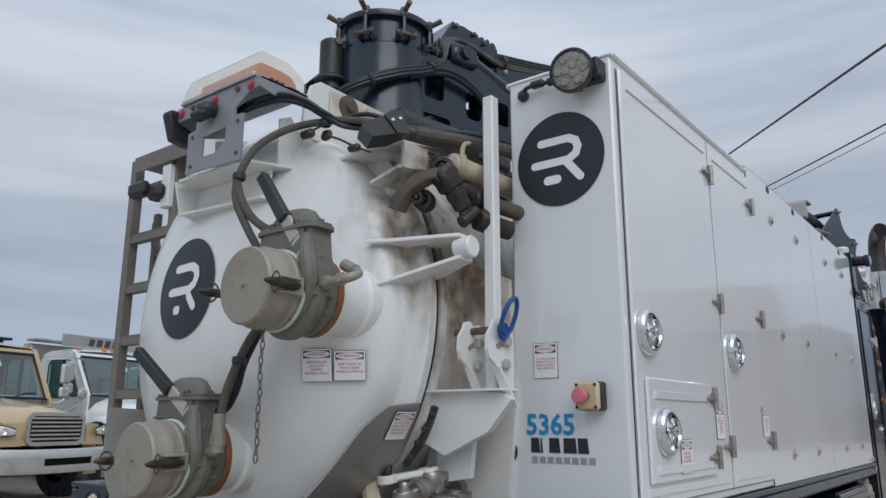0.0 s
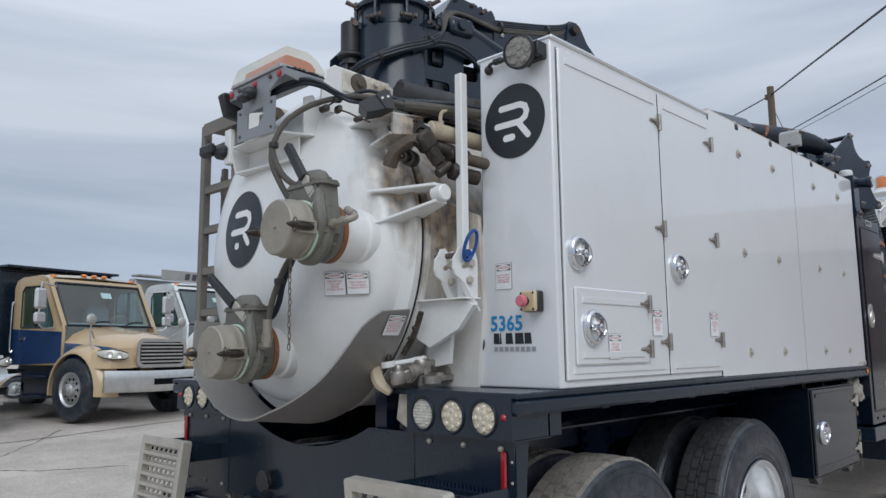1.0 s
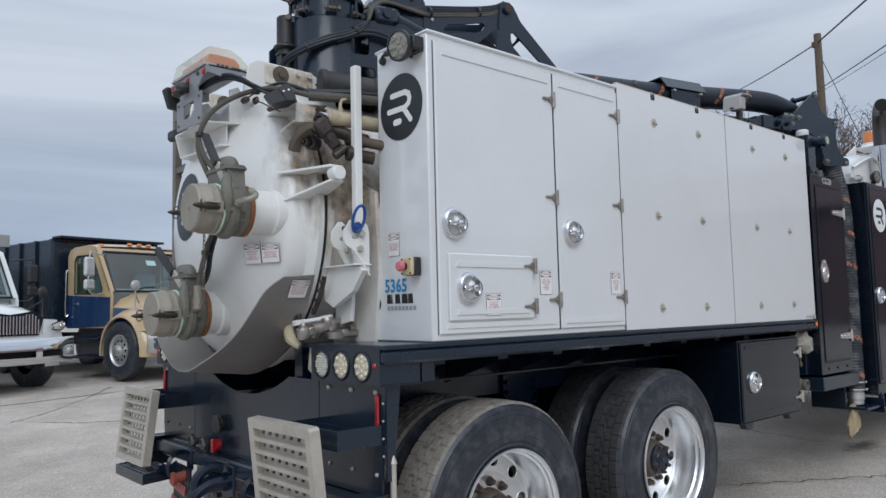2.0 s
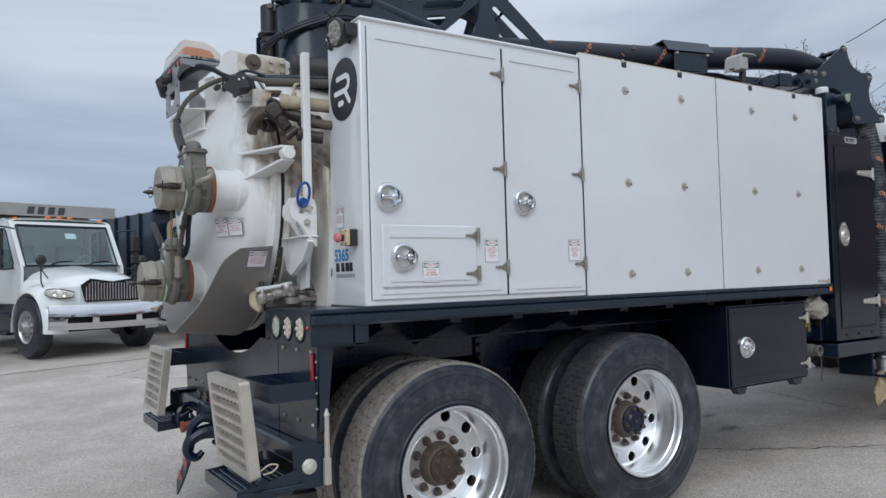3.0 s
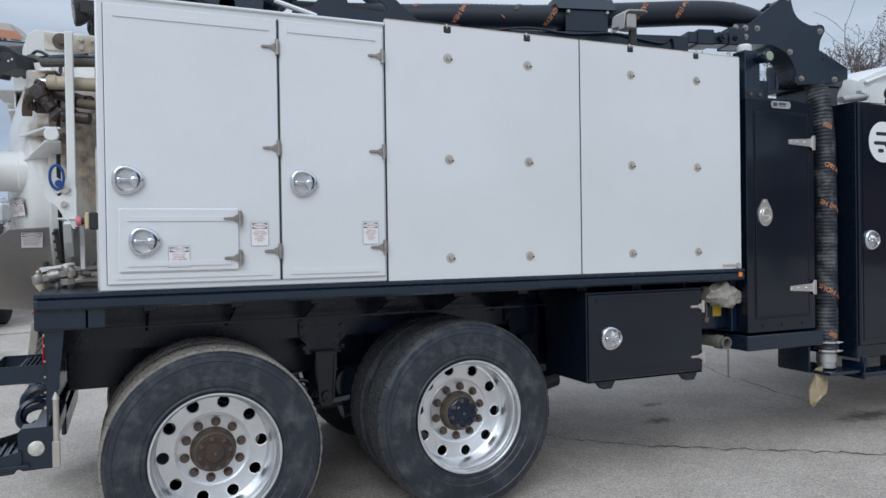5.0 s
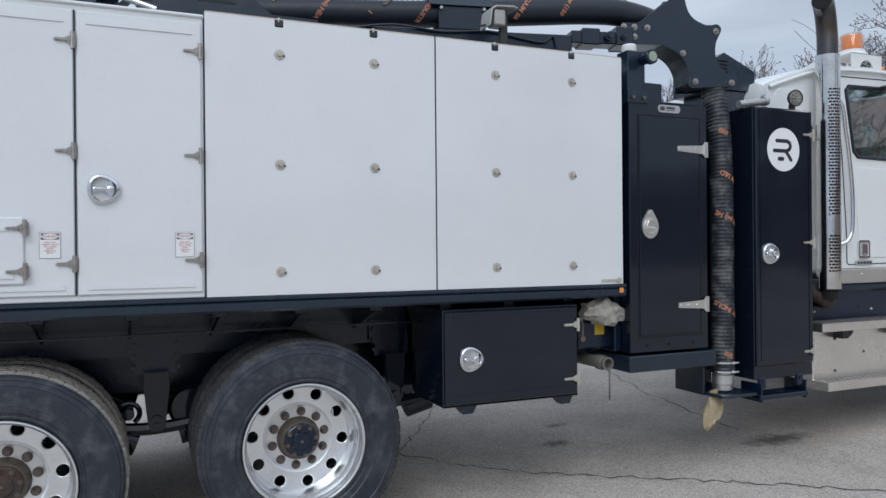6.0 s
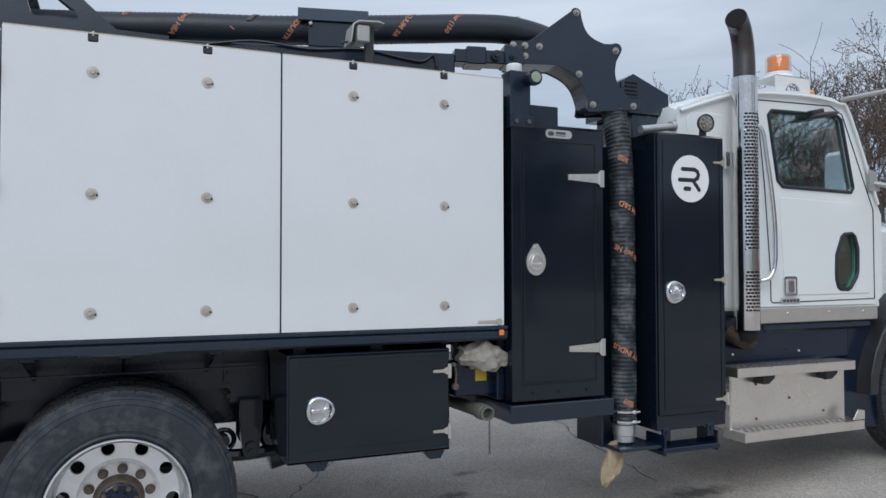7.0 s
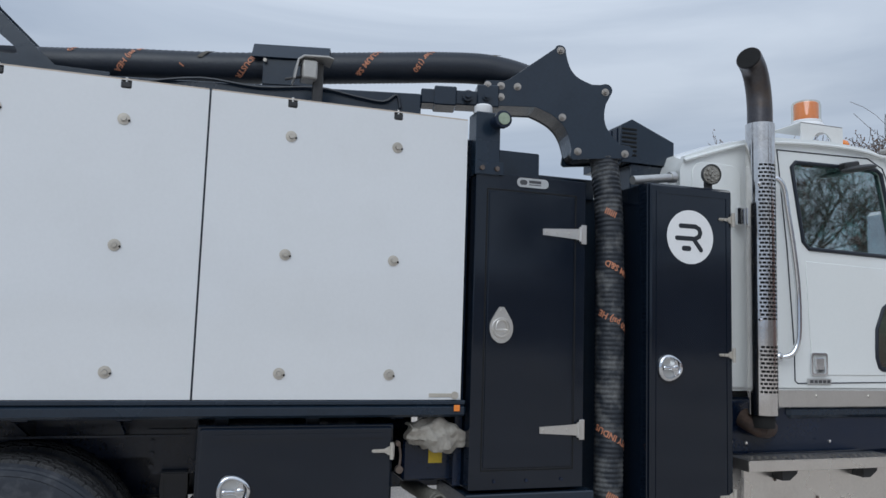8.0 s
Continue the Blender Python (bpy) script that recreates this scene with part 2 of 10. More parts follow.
TAN_PAINT = material("tan_truck_paint", (0.52, 0.38, 0.22), 0.2, 0, 0.03, 3, coat=0.7)
NAVY_PAINT = material("navy_truck_paint", (0.009, 0.040, 0.120), 0.2, 0, 0.06, 3, coat=0.7)
BED_SILVER = material("silver_bed_steel", (0.42, 0.41, 0.39), 0.45, 0.4, 0.08, 5, dirt=(0.25, 0.22, 0.18), dirt_amount=0.4)
WOOD_POLE = material("utility_pole_wood", (0.13, 0.10, 0.07), 0.85, 0, 0.2, 10, 0.4, 40)
BARK = material("bare_tree_bark", (0.10, 0.074, 0.062), 0.9, 0, 0.25, 10, 0.4, 40)
FIELD = material("dry_field", (0.16, 0.115, 0.08), 0.95, 0, 0.25, 0.05, fine=0.5)


def glass(name, color, rough=0.02, shine=0.10):
    m = bpy.data.materials.new(name)
    m.use_nodes = True
    n, l = m.node_tree.nodes, m.node_tree.links
    n.clear()
    o = n.new("ShaderNodeOutputMaterial")
    tr, gl, mx = n.new("ShaderNodeBsdfTransparent"), n.new("ShaderNodeBsdfGlossy"), n.new("ShaderNodeMixShader")
    tr.inputs["Color"].default_value = (*color, 1)
    gl.inputs["Roughness"].default_value = rough
    lw, rise, span = n.new("ShaderNodeLayerWeight"), n.new("ShaderNodeMath"), n.new("ShaderNodeMapRange")
    lw.inputs["Blend"].default_value = 0.5
    rise.operation = "POWER"
    rise.inputs[1].default_value = 3.5
    span.inputs["To Min"].default_value, span.inputs["To Max"].default_value = shine, 0.8
    l.new(lw.outputs["Facing"], rise.inputs[0])
    l.new(rise.outputs[0], span.inputs["Value"])
    l.new(span.outputs["Result"], mx.inputs["Fac"])
    l.new(tr.outputs["BSDF"], mx.inputs[1])
    l.new(gl.outputs["BSDF"], mx.inputs[2])
    l.new(mx.outputs["Shader"], o.inputs["Surface"])
    return m


GLASS = glass("tinted_cab_glass", (0.70, 0.94, 0.90), 0.02, 0.50)
GREEN_GLASS = glass("green_peep_glass", (0.50, 0.86, 0.72), 0.02, 0.34)
SCREEN = glass("pale_windscreen_glass", (0.70, 0.88, 0.86), 0.03, 0.14)
CLEAR = glass("clear_cover", (0.95, 0.93, 0.86), 0.06, 0.10)


def rust_runs(m, centre, radius):
    """Adds a rust stain with a ragged outline round a leaking joint."""
    n, l = m.node_tree.nodes, m.node_tree.links
    b = n["Principled BSDF"]
    base = b.inputs["Base Color"].links[0].from_socket
    co, sub, ln = n.new("ShaderNodeTexCoord"), n.new("ShaderNodeVectorMath"), n.new("ShaderNodeVectorMath")
    sub.operation, ln.operation = "SUBTRACT", "LENGTH"
    sub.inputs[1].default_value = centre
    stretch = n.new("ShaderNodeVectorMath")
    stretch.operation = "MULTIPLY"
    stretch.inputs[1].default_value = (1.0, 0.8, 0.62)
    l.new(co.outputs["Object"], sub.inputs[0])
    l.new(sub.outputs["Vector"], stretch.inputs[0])
    l.new(stretch.outputs["Vector"], ln.inputs[0])
    smap, noise = n.new("ShaderNodeMapping"), n.new("ShaderNodeTexNoise")
    smap.inputs["Scale"].default_value = (1.0, 1.0, 0.25)
    noise.inputs["Scale"].default_value, noise.inputs["Detail"].default_value = 16.0, 7.0
    l.new(co.outputs["Object"], smap.inputs["Vector"])
    l.new(smap.outputs["Vector"], noise.inputs["Vector"])
    add = n.new("ShaderNodeMath")
    add.operation = "MULTIPLY_ADD"
    add.inputs[1].default_value = -radius * 1.9
    l.new(noise.outputs["Fac"], add.inputs[0])
    l.new(ln.outputs["Value"], add.inputs[2])
    rng = n.new("ShaderNodeMapRange")
    rng.inputs["From Min"].default_value, rng.inputs["From Max"].default_value = -radius * 0.75, radius * 0.25
    rng.inputs["To Min"].default_value, rng.inputs["To Max"].default_value = 0.92, 0.0
    l.new(add.outputs[0], rng.inputs["Value"])
    tone, hue = n.new("ShaderNodeTexNoise"), n.new("ShaderNodeValToRGB")
    tone.inputs["Scale"].default_value, tone.inputs["Detail"].default_value = 22.0, 5.0
    l.new(co.outputs["Object"], tone.inputs["Vector"])
    hue.color_ramp.elements[0].position, hue.color_ramp.elements[0].color = 0.38, (0.085, 0.056, 0.034, 1)
    hue.color_ramp.elements[1].position, hue.color_ramp.elements[1].color = 0.68, (0.48, 0.35, 0.21, 1)
    l.new(tone.outputs["Fac"], hue.inputs["Fac"])
    mix = n.new("ShaderNodeMix")
    mix.data_type = "RGBA"
    l.new(rng.outputs["Result"], mix.inputs["Factor"])
    l.new(base, mix.inputs["A"])
    l.new(hue.outputs["Color"], mix.inputs["B"])
    l.new(mix.outputs["Result"], b.inputs["Base Color"])
    return m


rust_runs(SHELL_WHITE, (0.76, -0.08, 2.16), 0.33)
DOOR_WHITE = rust_runs(material("tank_door_white_paint", (0.78, 0.78, 0.76), 0.30, 0, 0.03, 3.0, 0.05, 10, coat=0.35, dirt=(0.50, 0.44, 0.35), dirt_amount=0.18, dirt_scale=2.2), (0.74, -0.24, 2.24), 0.23)

STAINED_WHITE = rust_runs(material("grease_stained_white", (0.78, 0.78, 0.76), 0.33, 0, 0.03, 3.0, 0.06, 12, coat=0.25, dirt=(0.50, 0.44, 0.35), dirt_amount=0.2, dirt_scale=2.2), (0.73, -0.20, 2.33), 0.19)


def ground_material():
    m = bpy.data.materials.new("worn_asphalt")
    m.use_nodes = True
    n, l = m.node_tree.nodes, m.node_tree.links
    b = n["Principled BSDF"]
    co = n.new("ShaderNodeTexCoord")

    def noise_node(scale, detail, rough=0.6):
        t = n.new("ShaderNodeTexNoise")
        t.inputs["Scale"].default_value, t.inputs["Detail"].default_value, t.inputs["Roughness"].default_value = scale, detail, rough
        l.new(co.outputs["Object"], t.inputs["Vector"])
        return t

    def ramp(src, p0, c0, p1, c1):
        r = n.new("ShaderNodeValToRGB")
        r.color_ramp.elements[0].position, r.color_ramp.elements[0].color = p0, (*c0, 1)
        r.color_ramp.elements[1].position, r.color_ramp.elements[1].color = p1, (*c1, 1)
        l.new(src, r.inputs["Fac"])
        return r.outputs["Color"]

    def mix(kind, fac, a, bb):
        x = n.new("ShaderNodeMix")
        x.data_type, x.blend_type = "RGBA", kind
        x.inputs["Factor"].default_value = fac
        l.new(a, x.inputs["A"])
        l.new(bb, x.inputs["B"])
        return x.outputs["Result"]

    base = ramp(noise_node(0.35, 6).outputs["Fac"], 0.3, (0.44, 0.40, 0.362), 0.7, (0.56, 0.515, 0.468))
    grit = n.new("ShaderNodeTexVoronoi")
    grit.inputs["Scale"].default_value = 120.0
    l.new(co.outputs["Object"], grit.inputs["Vector"])
    stones = ramp(grit.outputs["Color"], 0.15, (0.66, 0.645, 0.63), 0.85, (1.36, 1.33, 1.29))
    c = mix("MULTIPLY", 0.85, base, stones)
    fine = ramp(noise_node(300, 3).outputs["Fac"], 0.3, (0.65, 0.65, 0.65), 0.7, (1.3, 1.3, 1.3))
    c = mix("MULTIPLY", 0.5, c, fine)
    stain = ramp(noise_node(0.9, 7, 0.7).outputs["Fac"], 0.42, (0.80, 0.79, 0.78), 0.6, (1.05, 1.05, 1.05))
    c = mix("MULTIPLY", 0.8, c, stain)
    # oil stains with ragged, fading edges
    for cx, cy, rx, ry, dark in ((0.23, 3.99, 0.10, 0.16, 0.75), (0.92, 5.46, 0.16, 0.34, 0.9), (-0.2, 4.25, 0.06, 0.11, 0.7), (-6.8, -1.6, 0.5, 0.35, 0.4), (-3.2, -2.2, 0.8, 0.4, 0.3)):
        mp, ln, ns, ad, rg, mx = n.new("ShaderNodeMapping"), n.new("ShaderNodeVectorMath"), noise_node(13.0, 8, 0.75), n.new("ShaderNodeMath"), n.new("ShaderNodeMapRange"), n.new("ShaderNodeMix")
        mp.vector_type = "TEXTURE"
        mp.inputs["Location"].default_value, mp.inputs["Scale"].default_value = (cx, cy, 0), (rx, ry, 50)
        l.new(co.outputs["Object"], mp.inputs["Vector"])
        ln.operation = "LENGTH"
        l.new(mp.outputs["Vector"], ln.inputs[0])
        ad.operation = "MULTIPLY_ADD"
        ad.inputs[1].default_value = 2.2
        l.new(ns.outputs["Fac"], ad.inputs[0])
        l.new(ln.outputs["Value"], ad.inputs[2])
        rg.inputs["From Min"].default_value, rg.inputs["From Max"].default_value = 1.35, 2.1
        rg.inputs["To Min"].default_value, rg.inputs["To Max"].default_value = dark, 0.0
        l.new(ad.outputs[0], rg.inputs["Value"])
        mx.data_type = "RGBA"
        mx.inputs["B"].default_value = (0.085, 0.08, 0.076, 1)
        l.new(rg.outputs["Result"], mx.inputs["Factor"])
        l.new(c, mx.inputs["A"])
        c = mx.outputs["Result"]
    l.new(c, b.inputs["Base Color"])
    b.inputs["Roughness"].default_value = 0.9
    bump = n.new("ShaderNodeBump")
    bump.inputs["Strength"].default_value, bump.inputs["Distance"].default_value = 0.6, 0.006
    l.new(grit.outputs["Distance"], bump.inputs["Height"])
    l.new(bump.outputs["Normal"], b.inputs["Normal"])
    return m


DRY_LEAF = material("dry_seed_clusters", (0.17, 0.115, 0.09), 0.9, 0, 0.3, 10)
ASPHALT = ground_material()
TAR = material("crack_filler", (0.10, 0.094, 0.088), 0.85, 0, 0.2, 8)

# ---- mesh building ----


class Geo:
    """Collects faces with material slots; M is applied to all that is added."""

    def __init__(self):
        self.v, self.f, self.m = [], [], []
        self.M = Matrix.Identity(4)

    def add(self, verts, faces, m=0):
        k = len(self.v)
        self.v += [tuple(self.M @ Vector(p)) for p in verts]
        self.f += [tuple(k + i for i in f) for f in faces]
        self.m += [m] * len(faces)
        return self

    def box(self, x0, x1, y0, y1, z0, z1, m=0, c=0.0):
        (x0, x1), (y0, y1), (z0, z1) = sorted((x0, x1)), sorted((y0, y1)), sorted((z0, z1))
        c = min(c, (x1 - x0) / 2.01, (y1 - y0) / 2.01, (z1 - z0) / 2.01)
        if c <= 0:
            p = [(x, y, z) for x in (x0, x1) for y in (y0, y1) for z in (z0, z1)]
            return self.add(p, [(0, 1, 3, 2), (4, 6, 7, 5), (0, 4, 5, 1), (2, 3, 7, 6), (0, 2, 6, 4), (1, 5, 7, 3)], m)
        p, idx = [], {}
        lo, hi = (x0, y0, z0), (x1, y1, z1)
        for s in [(a, b, d) for a in (0, 1) for b in (0, 1) for d in (0, 1)]:
            for ax in range(3):
                q = [(hi if s[i] else lo)[i] + (0 if i == ax else (-c if s[i] else c)) for i in range(3)]
                idx[s, ax] = len(p)
                p.append(q)
        fs = []
        for ax in range(3):
            a, b = (ax + 1) % 3, (ax + 2) % 3
            for side in (0, 1):
                ring = []
                for u, w in ((0, 0), (1, 0), (1, 1), (0, 1)):
                    s = [0, 0, 0]
                    s[ax], s[a], s[b] = side, u, w
                    ring.append(idx[tuple(s), ax])
                fs.append(tuple(ring if side else ring[::-1]))
            for u in (0, 1):
                for w in (0, 1):
                    s0, s1 = [0, 0, 0], [0, 0, 0]
                    s0[a] = s1[a] = u
                    s0[b] = s1[b] = w
                    s1[ax] = 1
                    q = (idx[tuple(s0), a], idx[tuple(s1), a], idx[tuple(s1), b], idx[tuple(s0), b])
                    fs.append(q if u != w else q[::-1])
        for s in [(a, b, d) for a in (0, 1) for b in (0, 1) for d in (0, 1)]:
            t = (idx[s, 0], idx[s, 1], idx[s, 2])
            fs.append(t if sum(s) % 2 else t[::-1])
        return self.add(p, fs, m)

    def lathe(self, o, axis, prof, n=32, m=0, turn=0.0, mod=None, arc=1.0):
        """Profile of (radius, height) turned about the axis through o; a radius of 0 closes it."""
        o, a = Vector(o), Vector(axis).normalized()
        u = a.orthogonal().normalized() if abs(a.z) < 0.9 else Vector((1, 0, 0))
        if abs(a.z) < 0.9:
            u = (Vector((0, 0, 1)) - a * a.z).normalized()
        w = a.cross(u)
        closed = arc >= 1.0
        cols = n if closed else n + 1
        p, rows = [], []
        for j, (r, h) in enumerate(prof):
            if r <= 1e-6:
                rows.append([len(p)] * cols)
                p.append(o + a * h)
                continue
            row = []
            for i in range(cols):
                t = turn + 2 * math.pi * arc * i / n
                rr = r + (mod(i, j) if mod else 0)
                row.append(len(p))
                p.append(o + a * h + (u * math.cos(t) + w * math.sin(t)) * rr)
            rows.append(row)
        fs = []
        for r0, r1 in zip(rows, rows[1:]):
            for i in range(n):
                k = (i + 1) % cols
                q = [r0[i], r0[k], r1[k], r1[i]]
                q = [x for e, x in enumerate(q) if x not in q[:e]]
                if len(q) > 2:
                    fs.append(tuple(q))
        return self.add(p, fs, m)

    def cyl(self, p0, p1, r0, r1=None, n=20, m=0, c=0.0):
        p0, p1 = Vector(p0), Vector(p1)
        h, r1 = (p1 - p0).length, r0 if r1 is None else r1
        c = min(c, r0 * 0.5, r1 * 0.5, h * 0.4)
        prof = [(0, 0), (r0 - c, 0), (r0, c), (r1, h - c), (r1 - c, h), (0, h)] if c > 0 else [(0, 0), (r0, 0), (r1, h), (0, h)]
        return self.lathe(p0, p1 - p0, prof, n, m)

    def ball(self, o, r, n=16, m=0, squash=(1, 1, 1)):
        keep = self.M
        self.M = keep @ Matrix.Translation(o) @ Matrix.Diagonal((*squash, 1))
        k = n // 2
        self.lathe((0, 0, 0), (0, 0, 1), [(r * math.sin(math.pi * i / k), -r * math.cos(math.pi * i / k)) for i in range(k + 1)], n, m)
        self.M = keep
        return self

    def tube(self, pts, r, n=10, m=0, smooth=4, ribs=0.0):
        """A round tube through points, with end caps; r may be a list."""
        P = [Vector(p) for p in pts]
        R = list(r) if isinstance(r, (list, tuple)) else [r] * len(P)
        if smooth > 1 and len(P) > 2:
            Q, RR = [], []
            for i in range(len(P) - 1):
                a, b, c, d = P[max(i - 1, 0)], P[i], P[i + 1], P[min(i + 2, len(P) - 1)]
                for s in range(smooth):
                    t = s / smooth
                    Q.append(0.5 * (2 * b + (c - a) * t + (2 * a - 5 * b + 4 * c - d) * t * t + (3 * b - a - 3 * c + d) * t ** 3))
                    RR.append(R[i] + (R[i + 1] - R[i]) * t)
            P, R = Q + [P[-1]], RR + [R[-1]]
        u = None
        p, rows = [], []
        for i, q in enumerate(P):
            d = (P[min(i + 1, len(P) - 1)] - P[max(i - 1, 0)]).normalized()
            u = d.orthogonal().normalized() if u is None else (u - d * u.dot(d)).normalized()
            w = d.cross(u)
            rr = R[i] + (ribs if i % 2 else 0)
            rows.append([len(p) + j for j in range(n)])
            p += [q + (u * math.cos(2 * math.pi * j / n) + w * math.sin(2 * math.pi * j / n)) * rr for j in range(n)]
        fs = [(a[j], a[(j + 1) % n], b[(j + 1) % n], b[j]) for a, b in zip(rows, rows[1:]) for j in range(n)]
        fs += [tuple(rows[0][::-1]), tuple(rows[-1])]
        return self.add(p, fs, m)

    def prism(self, poly, o, U, V, h, m=0, m_side=None):
        """A polygon in the plane (o, U, V), thickened by h along U x V."""
        o, U, V = Vector(o), Vector(U), Vector(V)
        N = U.cross(V).normalized() * h
        n = len(poly)
        area = sum(a[0] * b[1] - b[0] * a[1] for a, b in zip(poly, poly[1:] + poly[:1]))
        if (area < 0) != (h < 0):
            poly = poly[::-1]
        b = [o + U * x + V * y for x, y in poly]
        t = [q + N for q in b]
        self.add(b + t, [tuple(range(n))[::-1], tuple(range(n, 2 * n))], m)
        self.add(b + t, [(i, (i + 1) % n, n + (i + 1) % n, n + i) for i in range(n)], m if m_side is None else m_side)
        return self

    def stroke(self, pts, w, o, U, V, h, m=0, n=8):
        """A flat line of width w with round ends through 2D points."""
        out_l, out_r = [], []
        P = [Vector(p) for p in pts]
        for i, q in enumerate(P):
            d0 = (q - P[i - 1]).normalized() if i else (P[1] - q).normalized()
            d1 = (P[i + 1] - q).normalized() if i + 1 < len(P) else d0
            d = (d0 + d1).normalized()
            k = w / 2 / max(0.5, d.dot(d0))
            nn = Vector((-d.y, d.x)) * k
            out_l.append(q + nn)
            out_r.append(q - nn)
        d0, d1 = (P[1] - P[0]).normalized(), (P[-1] - P[-2]).normalized()

        def cap(c, d):
            a0 = math.atan2(d.y, d.x)
            return [c + Vector((math.cos(a0 + math.pi / 2 - math.pi * i / n), math.sin(a0 + math.pi / 2 - math.pi * i / n))) * w / 2 for i in range(1, n)]
        poly = out_l + cap(P[-1], d1) + out_r[::-1] + cap(P[0], -d0)
        return self.prism([tuple(q) for q in poly], o, U, V, h, m)

    def mesh(self, name, smooth=None):
        me = bpy.data.meshes.new(name)
        me.from_pydata(self.v, [], self.f)
        me.polygons.foreach_set("material_index", self.m)
        bm = bmesh.new()
        bm.from_mesh(me)
        bmesh.ops.remove_doubles(bm, verts=bm.verts, dist=1e-5)
        bmesh.ops.recalc_face_normals(bm, faces=bm.faces)
        bm.to_mesh(me)
        bm.free()
        if smooth:
            me.shade_smooth()
            me.set_sharp_from_angle(angle=radians(smooth))
        return me


def part(name, geo, mats, parent, label="", smooth=35, bevel=0.0, at=None):
    """Links a Geo as one mesh object under a thing or a part."""
    me = geo.mesh(name, smooth)
    for m in (mats if isinstance(mats, (list, tuple)) else [mats]):
        me.materials.append(m)
    ob = new(name, me)
    ob.parent = parent
    if at is not None:
        ob.matrix_local = at
    if bevel:
        mod = ob.modifiers.new("edge", "BEVEL")
        mod.width, mod.segments, mod.limit_method, mod.angle_limit = bevel, 2, "ANGLE", radians(40)
        mod.harden_normals = False
    return tagged(ob, label)


def rounded(x0, x1, y0, y1, r, n=5):
    """Outline of a rectangle with round corners."""
    out = []
    for cx, cy, a in ((x1 - r, y1 - r, 0), (x0 + r, y1 - r, 90), (x0 + r, y0 + r, 180), (x1 - r, y0 + r, 270)):
        out += [(cx + r * math.cos(radians(a + 90 * i / n)), cy + r * math.sin(radians(a + 90 * i / n))) for i in range(n + 1)]
    return out


def circle(cx, cy, r, n=32, a0=0, a1=360):
    full = a1 - a0 >= 360
    return [(cx + r * math.cos(radians(a0 + (a1 - a0) * i / n)), cy + r * math.sin(radians(a0 + (a1 - a0) * i / n))) for i in range(n if full else n + 1)]


def lettering(text, size, o, U, V, lift=0.001, spread=1.0, bold=0.0):
    """Flat text as faces: returns points and faces centred on o in the plane (U, V)."""
    cu = bpy.data.curves.new("text", "FONT")
    cu.body, cu.size, cu.align_x, cu.align_y, cu.resolution_u = text, size, "CENTER", "CENTER", 2
    cu.offset, cu.space_line = bold, 1.0
    tmp = new("text", cu)
    me = bpy.data.meshes.new_from_object(tmp.evaluated_get(bpy.context.evaluated_depsgraph_get()))
    o, U, V = Vector(o), Vector(U), Vector(V)
    N = U.cross(V).normalized() * lift
    pts = [o + U * v.co.x * spread + V * v.co.y + N for v in me.vertices]
    fs = [tuple(p.vertices) for p in me.polygons]
    bpy.data.objects.remove(tmp)
    bpy.data.meshes.remove(me)
    bpy.data.curves.remove(cu)
    return pts, fs


Y, X, Z = Vector((0, 1, 0)), Vector((1, 0, 0)), Vector((0, 0, 1))


def wrapped(g, text, size, place, along, around, m=0):
    """Lettering laid on a hose: its line runs by along and around, in metres on the unrolled skin; place(a, s) gives the point."""
    p, f = lettering(text, size, (0, 0, 0), X, Y, 0.0, 1.0, 0.0012)
    n = math.hypot(along, around)
    ca, sa = along / n, around / n
    g.add([place(q.x * ca - q.y * sa, q.x * sa + q.y * ca) for q in p], f, m)
    return g


def sheet(g, outer, holes, o, U, V, h, m=0):
    """A flat plate with holes through it."""
    from_loops = [outer] + list(holes)
    o, U, V = Vector(o), Vector(U), Vector(V)
    N = U.cross(V).normalized() * h
    tris = geometry.tessellate_polygon([[Vector((a, b, 0)) for a, b in lp] for lp in from_loops])
    flat = [p for lp in from_loops for p in lp]
    base = [o + U * a + V * b for a, b in flat]
    top = [p + N for p in base]
    n = len(flat)
    fs = [tuple(t) for t in tris] + [tuple(i + n for i in t)[::-1] for t in tris]
    k = 0
    for lp in from_loops:
        c = len(lp)
        fs += [(k + i, k + (i + 1) % c, n + k + (i + 1) % c, n + k + i) for i in range(c)]
        k += c
    g.add(base + top, fs, m)
    return g


def facing(o, U, V):
    """Local frame (u, v, out of the face) at o."""
    U, V = Vector(U), Vector(V)
    N = U.cross(V)
    return Matrix.Translation(o) @ Matrix((U, V, N)).transposed().to_4x4()


def on_side(x, y, z):
    return facing((x, y, z), Y, Z)


def on_rear(x, y, z):
    return facing((x, y, z), X, Z)


def ground_z(x, y):
    """The yard rises gently ahead of the truck and away from the camera."""
    far = max(0.0, math.hypot(x, y - 2) - 14) / 20
    k = 1 / (1 + far * far)
    return (-0.05 + 0.03 * y - 0.018 * x) * k


# ---- ground ----
def make_ground():
    g = Geo()
    xs = sorted({-900, -500, -250, -120, -70, *range(-48, 49, 4), 70, 120, 250, 500, 900})
    p = [(x, y, ground_z(x, y)) for x in xs for y in xs]
    n = len(xs)
    g.add(p, [(i * n + j, (i + 1) * n + j, (i + 1) * n + j + 1, i * n + j + 1) for i in range(n - 1) for j in range(n - 1)])
    ob = part("ground", g, ASPHALT, None, "worn grey asphalt yard with hairline cracks", smooth=60)
    tagged(ob, category="ground", kind="structure")
    return ob


ground = make_ground()

# ---- the truck ----
truck = tagged(new("vacuum_truck"), "white vacuum truck with black chassis and boom on asphalt", "truck")
TX, TZ, TR = -0.012, 1.91, 0.75   # tank axis and radius


